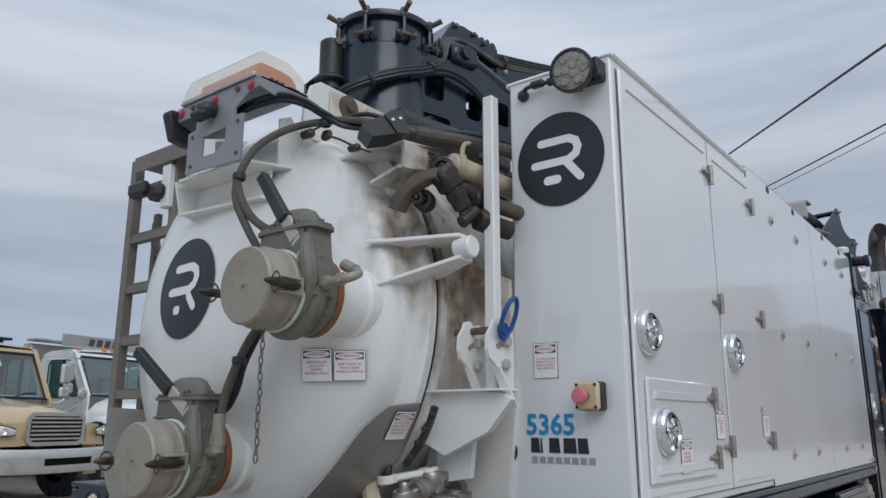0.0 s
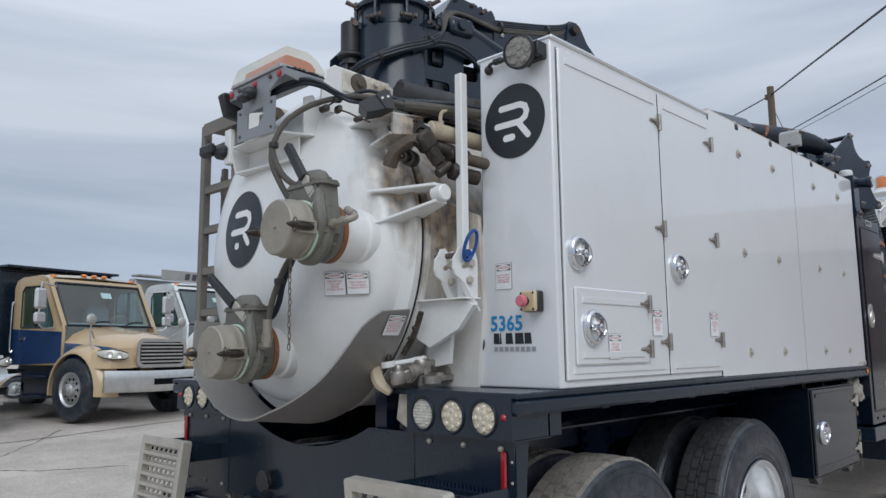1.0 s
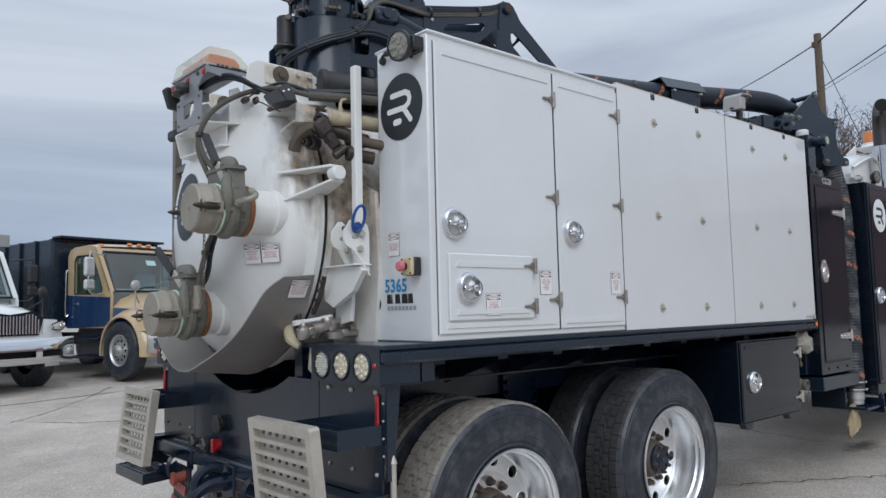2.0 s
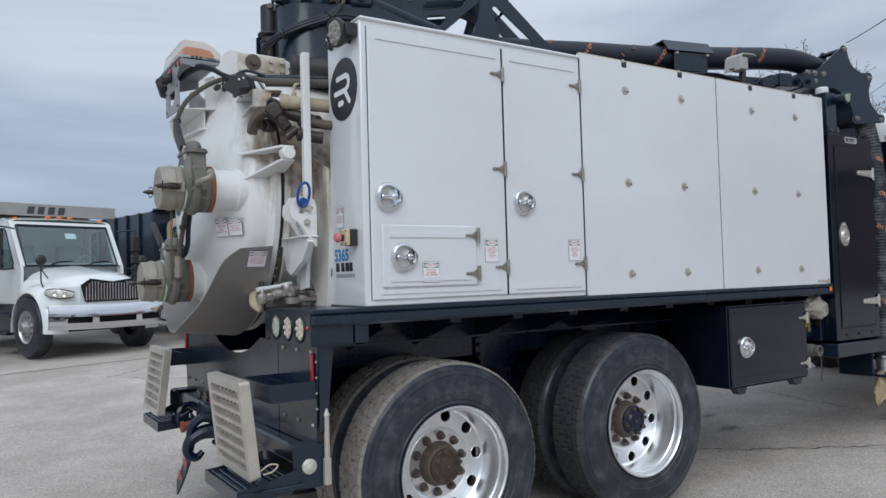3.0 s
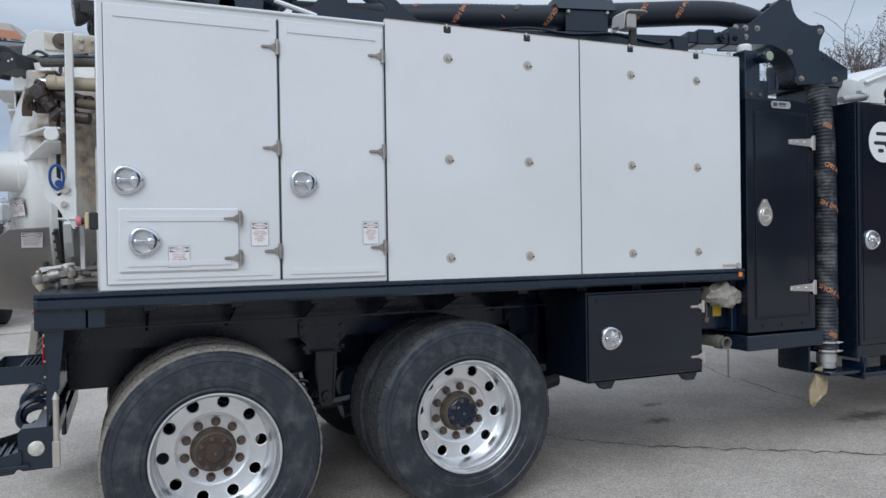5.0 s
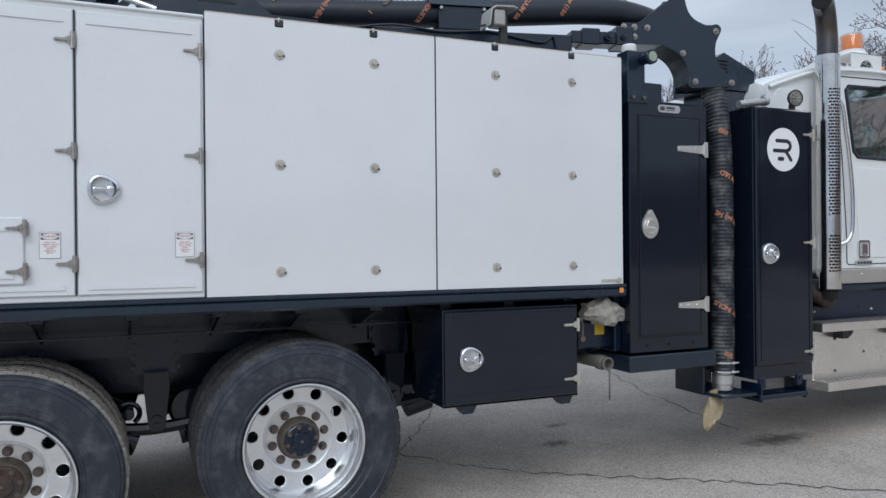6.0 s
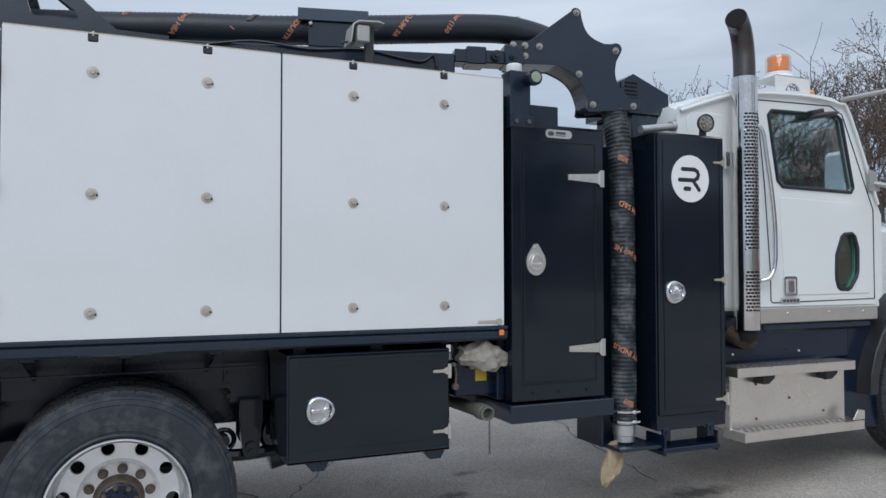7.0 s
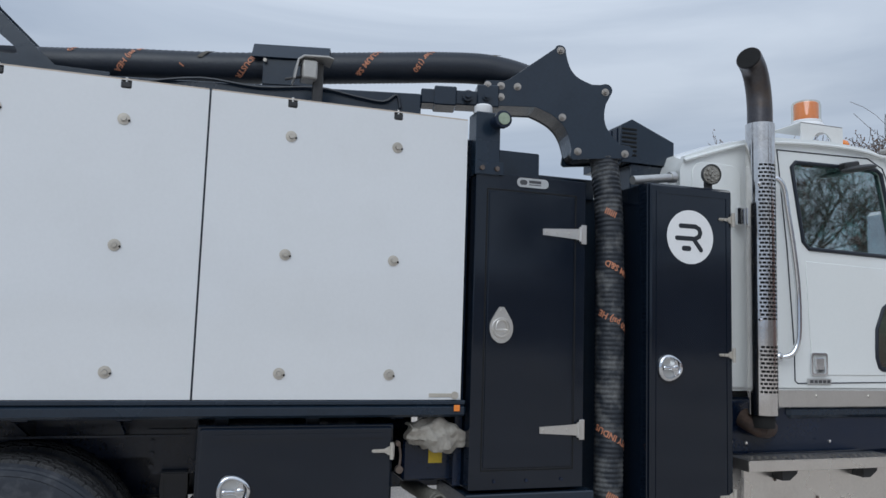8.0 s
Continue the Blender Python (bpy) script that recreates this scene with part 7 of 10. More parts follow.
def make_boom():
    c = (0.11, 0.22, 0)
    g = Geo()
    g.lathe(c, Z, [(0.0, 2.60), (0.27, 2.60), (0.27, 2.66), (0.205, 2.70), (0.198, 2.72), (0.198, 3.075), (0.188, 3.085)], 56)
    turret = part("boom_turret", g, BLACK, truck, "black boom turret drum", smooth=40)
    g = Geo()
    g.lathe(c, Z, [(0.184, 3.06), (0.186, 3.185), (0.196, 3.19), (0.212, 3.192), (0.214, 3.205), (0.212, 3.218), (0.19, 3.222), (0.1, 3.24), (0, 3.245)], 56)
    part("turret_lid", g, BLACK, turret, "black turret lid with rolled rim", smooth=40)
    for k in range(8):
        a = radians(-70 + 45 * k)
        g = Geo()
        g.M = Matrix.Translation((c[0], c[1], 0)) @ Matrix.Rotation(a, 4, "Z")
        g.cyl((0.208, 0, 3.115), (0.206, 0, 3.20), 0.009, n=8)
        g.box(0.183, 0.235, -0.028, -0.020, 3.085, 3.125, 0, 0.003)
        g.box(0.183, 0.235, 0.020, 0.028, 3.085, 3.125, 0, 0.003)
        g.cyl((0.222, -0.04, 3.11), (0.222, 0.036, 3.11), 0.011, n=10, m=1)
        g.cyl((0.222, 0.036, 3.11), (0.222, 0.046, 3.11), 0.017, n=6, m=1)
        g.cyl((0.205, 0, 3.215), (0.262, 0, 3.235), 0.010, 0.012, 10, m=1)
        g.cyl((0.205, 0, 3.20), (0.205, 0, 3.235), 0.016, n=6, m=1)
        part("swing_bolt", g, [BLACK, NUT], turret, "dull steel swing bolt in a black lug")
    # canister with flanged foot beside the drum
    g = Geo()
    g.lathe((0.0, 0.015, 0), Z, [(0, 3.125), (0.045, 3.125), (0.051, 3.118), (0.051, 2.965), (0.055, 2.962), (0.069, 2.950), (0.070, 2.942), (0.066, 2.938), (0.045, 2.930), (0.045, 2.912), (0.058, 2.908), (0.058, 2.896), (0.03, 2.89), (0.028, 2.62), (0, 2.62)], 36)
    g.box(-0.02, 0.03, -0.035, -0.02, 2.78, 2.90, 0, 0.004)
    part("filter_canister", g, PLASTIC, turret, "black filter canister on a flanged foot", smooth=40)
    # manifold plate with stacked hose ends behind the canister
    g = Geo()
    g.prism([(-0.06, 2.76), (0.14, 2.76), (0.19, 3.12), (0.10, 3.12), (-0.06, 2.95)], (-0.115, 0.03, 0), Y, Z, 0.012)
    part("manifold_plate", g, BLACK, turret, "black manifold plate", smooth=None)
    for k in range(6):
        g = Geo()
        z = 2.84 + 0.045 * k
        g.tube([(-0.10, 0.12, z), (-0.06, 0.07, z - 0.004), (-0.045, 0.055, z - 0.02), (-0.04, 0.06, z - 0.05)], 0.017, 8)
        part("manifold_hose", g, HOSE, turret, "black hose end")
    # frame side plates running back from the drum, with rounded cut-outs
    for sx in (-0.185, 0.170):
        g = Geo()
        g.M = BOOM
        outer = [(0.0, 2.66), (0.42, 2.66), (0.50, 2.72), (0.72, 2.80), (0.74, 3.00), (0.70, 3.10), (0.30, 3.105), (0.16, 3.085), (0.0, 3.08)]
        sheet(g, outer, [rounded(0.075, 0.185, 2.885, 3.02, 0.025), rounded(0.06, 0.22, 2.70, 2.815, 0.02), rounded(0.31, 0.40, 2.85, 2.975, 0.025), rounded(0.48, 0.57, 2.87, 2.98, 0.02)], (sx, 0, 0), Y, Z, 0.014)
        part("boom_foot_plate", g, BLACK, truck, "black boom foot plate with cut-outs", smooth=None)
    g = Geo()
    g.M = BOOM
    g.box(-0.17, 0.17, 0.1, 0.9, 2.640, 2.672, 0, 0.005)
    g.box(-0.17, 0.17, 0.26, 0.27, 2.68, 3.08)
    g.box(-0.12, 0.12, 0.45, 0.75, 2.60, 2.66, 0, 0.02)
    part("boom_foot_floor", g, BLACK, truck, "black boom foot cross plates")
    # motor cover with a notched top over the foot
    g = Geo()
    g.M = BOOM
    top = [(0.20, 3.10), (0.205, 3.20), (0.215, 3.215), (0.222, 3.208), (0.295, 3.325), (0.318, 3.318), (0.36, 3.322)]
    for k in range(5):
        y = 0.40 + 0.035 * k
        top += [(y, 3.318 - 0.09 * (y - 0.36)), (y + 0.018, 3.318 - 0.09 * (y - 0.36)), (y + 0.022, 3.306 - 0.09 * (y - 0.36)), (y + 0.033, 3.306 - 0.09 * (y - 0.36))]
    for k in range(3):
        top += [(0.565 + 0.012 * k, 3.28 - 0.022 * k), (0.575 + 0.012 * k, 3.275 - 0.022 * k)]
    top += [(0.60, 3.20), (0.56, 3.10)]
    top = [(y + 0.02, z if z < 3.15 else z + 0.035) for y, z in top]
    g.prism(top, (-0.16, 0, 0), Y, Z, 0.25)
    cover = part("boom_motor_cover", g, BLACK, truck, "black motor cover with notched edge", smooth=None, bevel=0.003)
    for y, z in ((0.33, 3.335), (0.44, 3.33), (0.52, 3.32), (0.505, 3.305)):
        g = Geo()
        g.M = BOOM
        g.cyl((0.085, y, z), (0.105, y, z + 0.004), 0.010, n=8)
        part("cover_bolt", g, NUT, cover, "steel bolt head")
    # slew motor with a bolted round end lying at the rear
    g = Geo()
    p, q = Vector((0.375, 0.015, 2.655)), Vector((0.475, 0.36, 2.635))
    d = (q - p).normalized()
    g.cyl(p, q, 0.064, n=28, c=0.008)
    g.cyl(p - d * 0.012, p + d * 0.022, 0.070, n=28, c=0.004)
    g.cyl(p + d * 0.28, p + d * 0.30, 0.069, n=28)
    u = d.cross(Z).normalized()
    for k in range(8):
        a = 2 * math.pi * k / 8
        g.ball(p - d * 0.013 + (u * math.cos(a) + d.cross(u) * math.sin(a)) * 0.055, 0.008, 6)
    g.cyl(p + d * 0.14 + Z * 0.06, p + d * 0.14 + Z * 0.078, 0.012, n=8)
    part("slew_motor", g, DUSTY_BLACK, truck, "dusty black slew motor", smooth=40)
    g = Geo()
    g.prism([(0.10, 2.58), (0.62, 2.60), (0.60, 2.68), (0.30, 2.66), (0.10, 2.66)], (0.36, 0, 0), Y, Z, 0.03)
    g.box(0.42, 0.52, 0.36, 0.60, 2.585, 2.70, 0, 0.02)
    part("slew_mount", g, GREASE, truck, "rusty slew drive mount", bevel=0.004)
    # lift cylinder with a square head and chrome rod
    g = Geo()
    g.M = BOOM
    g.box(0.10, 0.21, 0.22, 0.37, 3.085, 3.185, 0, 0.018)
    g.cyl((0.155, 0.31, 3.155), (0.165, 0.80, 2.985), 0.034, n=22, c=0.005)
    g.cyl((0.155, 0.33, 3.15), (0.156, 0.37, 3.137), 0.042, n=22)
    g.cyl((0.165, 0.79, 2.988), (0.17, 1.05, 2.90), 0.018, n=16, m=1)
    g.cyl((0.05, 0.29, 3.14), (0.225, 0.29, 3.14), 0.03, n=16)
    part("lift_cylinder", g, [BLACK, CHROME], truck, "black boom lift cylinder with bright rod", smooth=40)
    # upper arm frame: column, top bar and diagonal, cut out of one plate each side
    for sx in (-0.105, 0.085):
        g = Geo()
        g.M = BOOM
        outer = [(0.58, 2.86), (0.58, 3.235), (0.66, 3.245), (1.09, 3.315), (1.15, 3.39), (1.20, 3.395), (1.23, 3.36), (1.21, 3.31), (1.13, 3.25), (0.84, 3.0), (0.80, 2.86)]
        holes = [[(0.72, 3.165), (0.745, 3.19), (1.00, 3.243), (1.015, 3.225), (0.99, 3.19), (0.94, 3.17), (0.74, 3.14), (0.72, 3.15)], [(0.72, 3.09), (0.74, 3.105), (0.87, 3.12), (0.88, 3.10), (0.80, 3.02), (0.76, 2.99), (0.72, 3.0)]]
        sheet(g, outer, holes, (sx, 0, 0), Y, Z, 0.014)
        part("arm_frame_plate", g, BLACK, truck, "black upper arm plate with cut-outs", smooth=None)
        g = Geo()
        g.M = BOOM
        o2 = circle(1.175, 3.355, 0.055, 10, 200, 20)[:0] + [(1.125, 3.375), (1.155, 3.405), (1.195, 3.405), (1.225, 3.385), (1.28, 3.29), (1.60, 2.99), (1.68, 2.92), (1.95, 2.90), (1.95, 2.78), (0.96, 2.78), (0.98, 2.92), (1.06, 3.02), (1.105, 3.16)]
        sheet(g, o2, [[(1.20, 3.205), (1.225, 3.21), (1.48, 3.0), (1.49, 2.975), (1.47, 2.965), (1.27, 2.975), (1.25, 2.99), (1.20, 3.16)]], (sx - 0.014 if sx < 0 else sx + 0.014, 0, 0), Y, Z, 0.014)
        part("gooseneck_plate", g, BLACK, truck, "black gooseneck lattice plate", smooth=None)
    g = Geo()
    g.M = BOOM
    g.cyl((-0.13, 1.175, 3.355), (0.13, 1.175, 3.355), 0.032, n=18)
    g.cyl((0.13, 1.175, 3.355), (0.137, 1.175, 3.355), 0.026, n=18, m=1)
    g.cyl((-0.12, 1.05, 2.90), (0.13, 1.05, 2.90), 0.035, n=14)
    g.box(-0.09, 0.09, 0.60, 0.68, 2.88, 3.22, 0, 0.006)
    g.box(-0.09, 0.09, 1.50, 1.56, 2.84, 2.96, 0, 0.005)
    for z in (3.20, 3.08):
        g.ball((0.102, 0.635, z), 0.013, 8, 2)
    part("gooseneck_pin", g, [BLACK, RUST, GALV], truck, "boom pivot pin with rusty end")
    g = Geo()
    g.M = BOOM
    for k in range(3):
        z = 3.12 + 0.02 * k
        g.tube([(0.0, 0.68, z), (0.0, 0.85, z + 0.03), (0.0, 1.0, z + 0.04), (0.02, 1.12, z - 0.02), (0.03, 1.16, 3.0 + 0.01 * k), (0.02, 1.10, 2.93)], 0.011, 8, smooth=5)
        g.tube([(0.05, 1.16, 3.40), (0.05 + 0.01 * k, 1.26, 3.375), (0.05, 1.315, 3.27 - 0.02 * k), (0.03, 1.29, 3.18), (0.0, 1.22, 3.12), (0.0, 1.18, 3.0)], 0.009, 8, smooth=5)
    part("arm_hose", g, HOSE, truck, "black hoses looped through the arm")
    # straight boom beam
    g = Geo()
    g.M = BOOM
    g.box(-0.06, 0.085, 1.2, 3.55, 2.775, 2.89, 0, 0.006)
    beam = part("boom_beam", g, BLACK, truck, "black square boom beam")
    g = Geo()
    g.M = BOOM
    g.box(-0.05, 0.075, 3.55, 3.92, 2.845, 2.925, 0, 0.006)
    g.box(-0.06, 0.09, 3.62, 3.74, 2.835, 2.940, 0, 0.006)
    g.box(-0.06, 0.09, 3.85, 3.97, 2.838, 2.960, 0, 0.006)
    for k, (y, r) in enumerate(((3.80, 0.030), (3.90, 0.022))):
        g.cyl((0.07, y, 2.890), (0.105, y, 2.890), r, n=12)
        g.cyl((0.105, y, 2.890), (0.120, y, 2.890), r * 0.6, n=6)
    part("beam_tip", g, BLACK, beam, "sliding beam tip with bolts")
    g = Geo()
    g.M = BOOM
    g.tube([(0.10, 2.1, 2.86), (0.10, 2.4, 2.90), (0.10, 2.7, 2.87), (0.10, 3.0, 2.885), (0.10, 3.2, 2.85), (0.10, 3.35, 2.83), (0.10, 3.42, 2.87), (0.10, 3.44, 2.80)], 0.008, 6)
    part("boom_cable", g, HOSE, beam, "loose black cable")
    # suction hose on the beam
    g = Geo()
    g.M = BOOM
    pts = [(-0.09, 0.9, 2.985), (-0.09, 1.2, 2.985), (-0.09, 1.6, 2.993), (-0.09, 2.0, 3.011), (-0.09, 2.5, 3.024), (-0.09, 3.0, 3.055), (-0.09, 3.4, 3.083), (-0.088, 3.7, 3.103), (-0.080, 3.95, 3.098), (-0.070, 4.18, 3.035), (-0.060, 4.36, 2.92), (-0.052, 4.46, 2.78), (-0.050, 4.49, 2.60)]
    g.tube(pts, 0.084, 20, smooth=30, ribs=0.003)
    part("suction_hose", g, HOSE, truck, "black corrugated suction hose", smooth=80)
    for word, y, a0, ink in (("S&D", 1.70, 55, ORANGE_INK), ("150 psi) HEA", 2.00, 20, ORANGE_INK), ("I", 2.27, -10, ORANGE_INK), ("TY INDUSTR", 2.63, 12, ORANGE_INK), ("VACUUM S&", 3.27, 18, ORANGE_INK), ("30 bar (150", 3.57, 22, ORANGE_INK)):
        def place(a, q, y=y, a0=a0):
            t = radians(a0) + q / 0.084
            yy = y + a
            z0 = float(np.interp(yy, [1.2, 1.6, 2.0, 2.5, 3.0, 3.4, 3.7], [2.985, 2.993, 3.011, 3.024, 3.055, 3.083, 3.103]))
            return (-0.09 + 0.0885 * math.cos(t), yy, z0 + 0.0885 * math.sin(t))
        g = Geo()
        g.M = BOOM
        wrapped(g, word, 0.041, place, -0.60, -0.80)
        part("hose_print", g, ink, truck, "worn orange print on the hose", smooth=None)
    for y in (2.33, 3.90):
        g = Geo()
        g.M = BOOM
        z0 = 3.02 if y < 3 else 3.100
        g.add([(-0.088 + 0.0885 * math.cos(t), y + 0.05 * t + e, z0 + 0.0885 * math.sin(t)) for t in [radians(20 + 9 * i) for i in range(8)] for e in (0, 0.03)], [(2 * i, 2 * i + 1, 2 * i + 3, 2 * i + 2) for i in range(7)])
        part("hose_stripe", g, DUSTY_HOSE, truck, "grey stripe on the hose", smooth=None)
    # hose saddle with a flared cover, and a pale floodlight
    g = Geo()
    g.M = BOOM
    g.box(0.004, 0.016, 2.70, 3.00, 2.915, 3.066, 0, 0.003)
    g.box(-0.196, -0.184, 2.70, 3.00, 2.915, 3.144, 0, 0.003)
    g.box(-0.19, 0.01, 2.70, 3.00, 2.905, 2.916, 0, 0.002)
    saddle = part("hose_saddle", g, BLACK, truck, "black hose saddle with cover", smooth=None)
    g = Geo()
    g.M = BOOM
    g.prism([(-0.205, 3.140), (-0.035, 3.142), (0.026, 3.056), (0.034, 3.060), (-0.031, 3.151), (-0.205, 3.149)], (0, 3.05, 0), X, Z, 0.41)
    part("saddle_cover", g, BLACK, saddle, "black flared cover plate", smooth=None)
    for y in (2.713, 2.988):
        g = Geo()
        g.M = BOOM
        g.cyl((0.014, y, 3.040), (0.040, y, 3.040), 0.010, n=8)
        part("saddle_bolt", g, GALV, saddle)
    g = Geo()
    g.M = Matrix.Translation((1.125, 3.065, 2.730))
    hood_in = [(-0.085, 0.09), (-0.07, 0.185), (-0.045, 0.203), (0.07, 0.212), (0.095, 0.205)]
    hood_out = [(0.095, 0.212), (0.068, 0.222), (-0.05, 0.212), (-0.078, 0.19), (-0.094, 0.09)]
    g.prism(hood_in + hood_out, (-0.075, 0, 0), Y, Z, 0.13)
    g.box(-0.055, 0.045, -0.055, 0.02, 0.10, 0.195, 0, 0.008)
    g.box(-0.03, 0.0, 0.005, 0.055, -0.06, 0.20, 1, 0.004)
    g.cyl((0.0, -0.13, 0.095), (0.0, -0.04, 0.12), 0.007, n=8, m=1)
    part("flood_light", g, [BED_SILVER, DUSTY_BLACK], truck, "pale grey hooded flood light on a post", bevel=0.002)
    # star-shaped end plates
    GX = 1.036
    GUIDE = Matrix.Translation((GX, 4.04, 0)) @ Matrix.Rotation(-BA, 4, "Z") @ Matrix.Translation((0, -4.04, 0))

    def arc_pts(p, q, bulge, n=10):
        """Circular arc from p to q, bulging to the left of the way by the given height."""
        p, q = Vector(p), Vector(q)
        d = q - p
        nn = Vector((-d.y, d.x)).normalized() * bulge
        return [tuple(p + d * (i / n) + nn * math.sin(math.pi * i / n)) for i in range(n + 1)]
    arch = arc_pts((4.488, 2.615), (4.285, 2.855), -0.055, 14)
    poly = [(4.000, 2.850), (4.000, 2.978), (4.008, 2.990), (4.110, 2.992), (4.135, 3.004), (4.385, 3.192)] + circle(4.412, 3.178, 0.034, 8, 128, -10)[::1] \
        + arc_pts((4.447, 3.165), (4.595, 3.000), -0.040)[1:] + [(4.640, 3.001)] + circle(4.672, 2.972, 0.036, 8, 100, -35) \
        + arc_pts((4.680, 2.925), (4.755, 2.672), -0.050)[1:] + circle(4.790, 2.634, 0.036, 8, 70, -90) + [(4.515, 2.580)] + circle(4.498, 2.600, 0.022, 4, -90, -170) + arch[1:]
    for off in (0.0, -0.20):
        g = Geo()
        g.M = GUIDE @ Matrix.Translation((off, 0, 0))
        g.prism(poly, (0, 0, 0), Y, Z, 0.014)
        pl = part("hose_guide_plate", g, BLACK, truck, "black scalloped hose guide plate", smooth=None, bevel=0.002)
        if off == 0.0:
            for y, z in ((4.017, 2.962), (4.090, 2.962), (4.017, 2.900), (4.090, 2.900), (4.180, 2.962), (4.415, 3.180), (4.668, 2.960), (4.430, 2.806), (4.518, 2.622), (4.780, 2.622)):
                g = Geo()
                g.M = GUIDE @ Matrix.Translation((0.014, 0, 0))
                g.cyl((0, y, z), (0.003, y, z), 0.021, n=12)
                g.cyl((0.003, y, z), (0.014, y, z), 0.015, n=6)
                g.cyl((0.014, y, z), (0.024, y, z), 0.008, n=8)
                part("guide_bolt", g, HINGE_STEEL, pl, "steel bolt head")
    for y, z in ((4.415, 3.180), (4.668, 2.960), (4.780, 2.622)):
        g = Geo()
        g.M = GUIDE
        g.cyl((-0.186, y, z), (-0.001, y, z), 0.02, n=12)
        part("guide_roller", g, FRAME_BLACK, truck, "dark guide roller")
    g = Geo()
    g.M = GUIDE
    for k in range(4):
        g.cyl((-0.186 + 0.046 * k, 4.518, 2.622), (-0.143 + 0.046 * k, 4.518, 2.622), 0.027, n=14, c=0.006)
    part("guide_roller", g, DUSTY_BLACK, truck, "dusty stacked guide roller", smooth=40)
    # inner curved web that closes the arch
    g = Geo()
    g.M = GUIDE
    inner = [(y - 0.0, z + 0.004) for y, z in arch] + [(4.010, 2.853)]
    outer = [(y + 0.006, z + 0.012) for y, z in arch] + [(4.010, 2.862)]
    n = len(inner)
    ring = inner + outer[::-1]
    m = len(ring)
    g.add([(e, y, z) for e in (-0.186, -0.001) for y, z in ring], [(i, (i + 1) % m, m + (i + 1) % m, m + i) for i in range(m)] + [tuple(range(m)), tuple(range(m, 2 * m))])
    part("guide_web", g, BLACK, truck, "", smooth=None)
    # hydraulic hose bundle: from the canister foot round the drum, over the head and along the arm
    for k in range(5):
        e, f = 0.016 * (k % 3), 0.014 * (k // 3)
        g = Geo()
        g.M = BOOM
        g.tube([(0.03, -0.26, 2.76 + e), (0.07, -0.265 - f, 2.805 + e), (0.14, -0.205 - f, 2.855 + e), (0.20 + f, -0.08, 2.915 + e), (0.212 + f, 0.05, 2.965 + e), (0.212 + f, 0.13, 3.015 + e), (0.20, 0.175, 3.085), (0.175 - 0.02 * k, 0.215, 3.165 + e), (0.15 - 0.02 * k, 0.28, 3.225 + e * 0.8),
                (0.14 - 0.012 * k, 0.37, 3.235 + 0.006 * k), (0.125 - 0.008 * k, 0.48, 3.225 + 0.008 * k), (0.10, 0.62, 3.225 + 0.013 * k), (0.095, 0.80, 3.255 + 0.013 * k), (0.095, 0.97, 3.285 + 0.013 * k), (0.09, 1.10, 3.325 + 0.012 * k), (0.085, 1.17, 3.395 + 0.004 * k)], 0.0105, 8, smooth=5)
        part("hydraulic_hose", g, DUSTY_HOSE if k < 2 else HOSE, truck, "hydraulic hose bundled along the boom foot")
    for k in range(2):
        g = Geo()
        g.M = BOOM
        g.tube([(0.212, -0.02, 2.945 - 0.02 * k), (0.222, 0.08, 2.99 - 0.02 * k), (0.225, 0.18, 3.012 - 0.02 * k), (0.222, 0.28, 3.0 - 0.02 * k), (0.21, 0.36, 2.97 - 0.02 * k), (0.19, 0.42, 2.94 - 0.02 * k), (0.15, 0.47, 2.93)], 0.011, 8, smooth=5)
        part("hydraulic_hose", g, HOSE, truck, "hydraulic hose into the foot plate")
    for p, ax in (((0.10, 0.62, 3.245), (0, 1, 0.2)), ((0.095, 0.97, 3.31), (0, 1, 0.25)), ((0.212, 0.09, 3.0), (0, 0.8, 0.6)), ((0.165, -0.17, 2.885), (0.5, 0.8, 0.3))):
        g = Geo()
        g.M = BOOM
        g.lathe(p, ax, [(0.030, -0.008), (0.034, 0), (0.030, 0.008)], 14)
        part("hose_strap", g, PLASTIC, truck, "black hose strap")


make_boom()


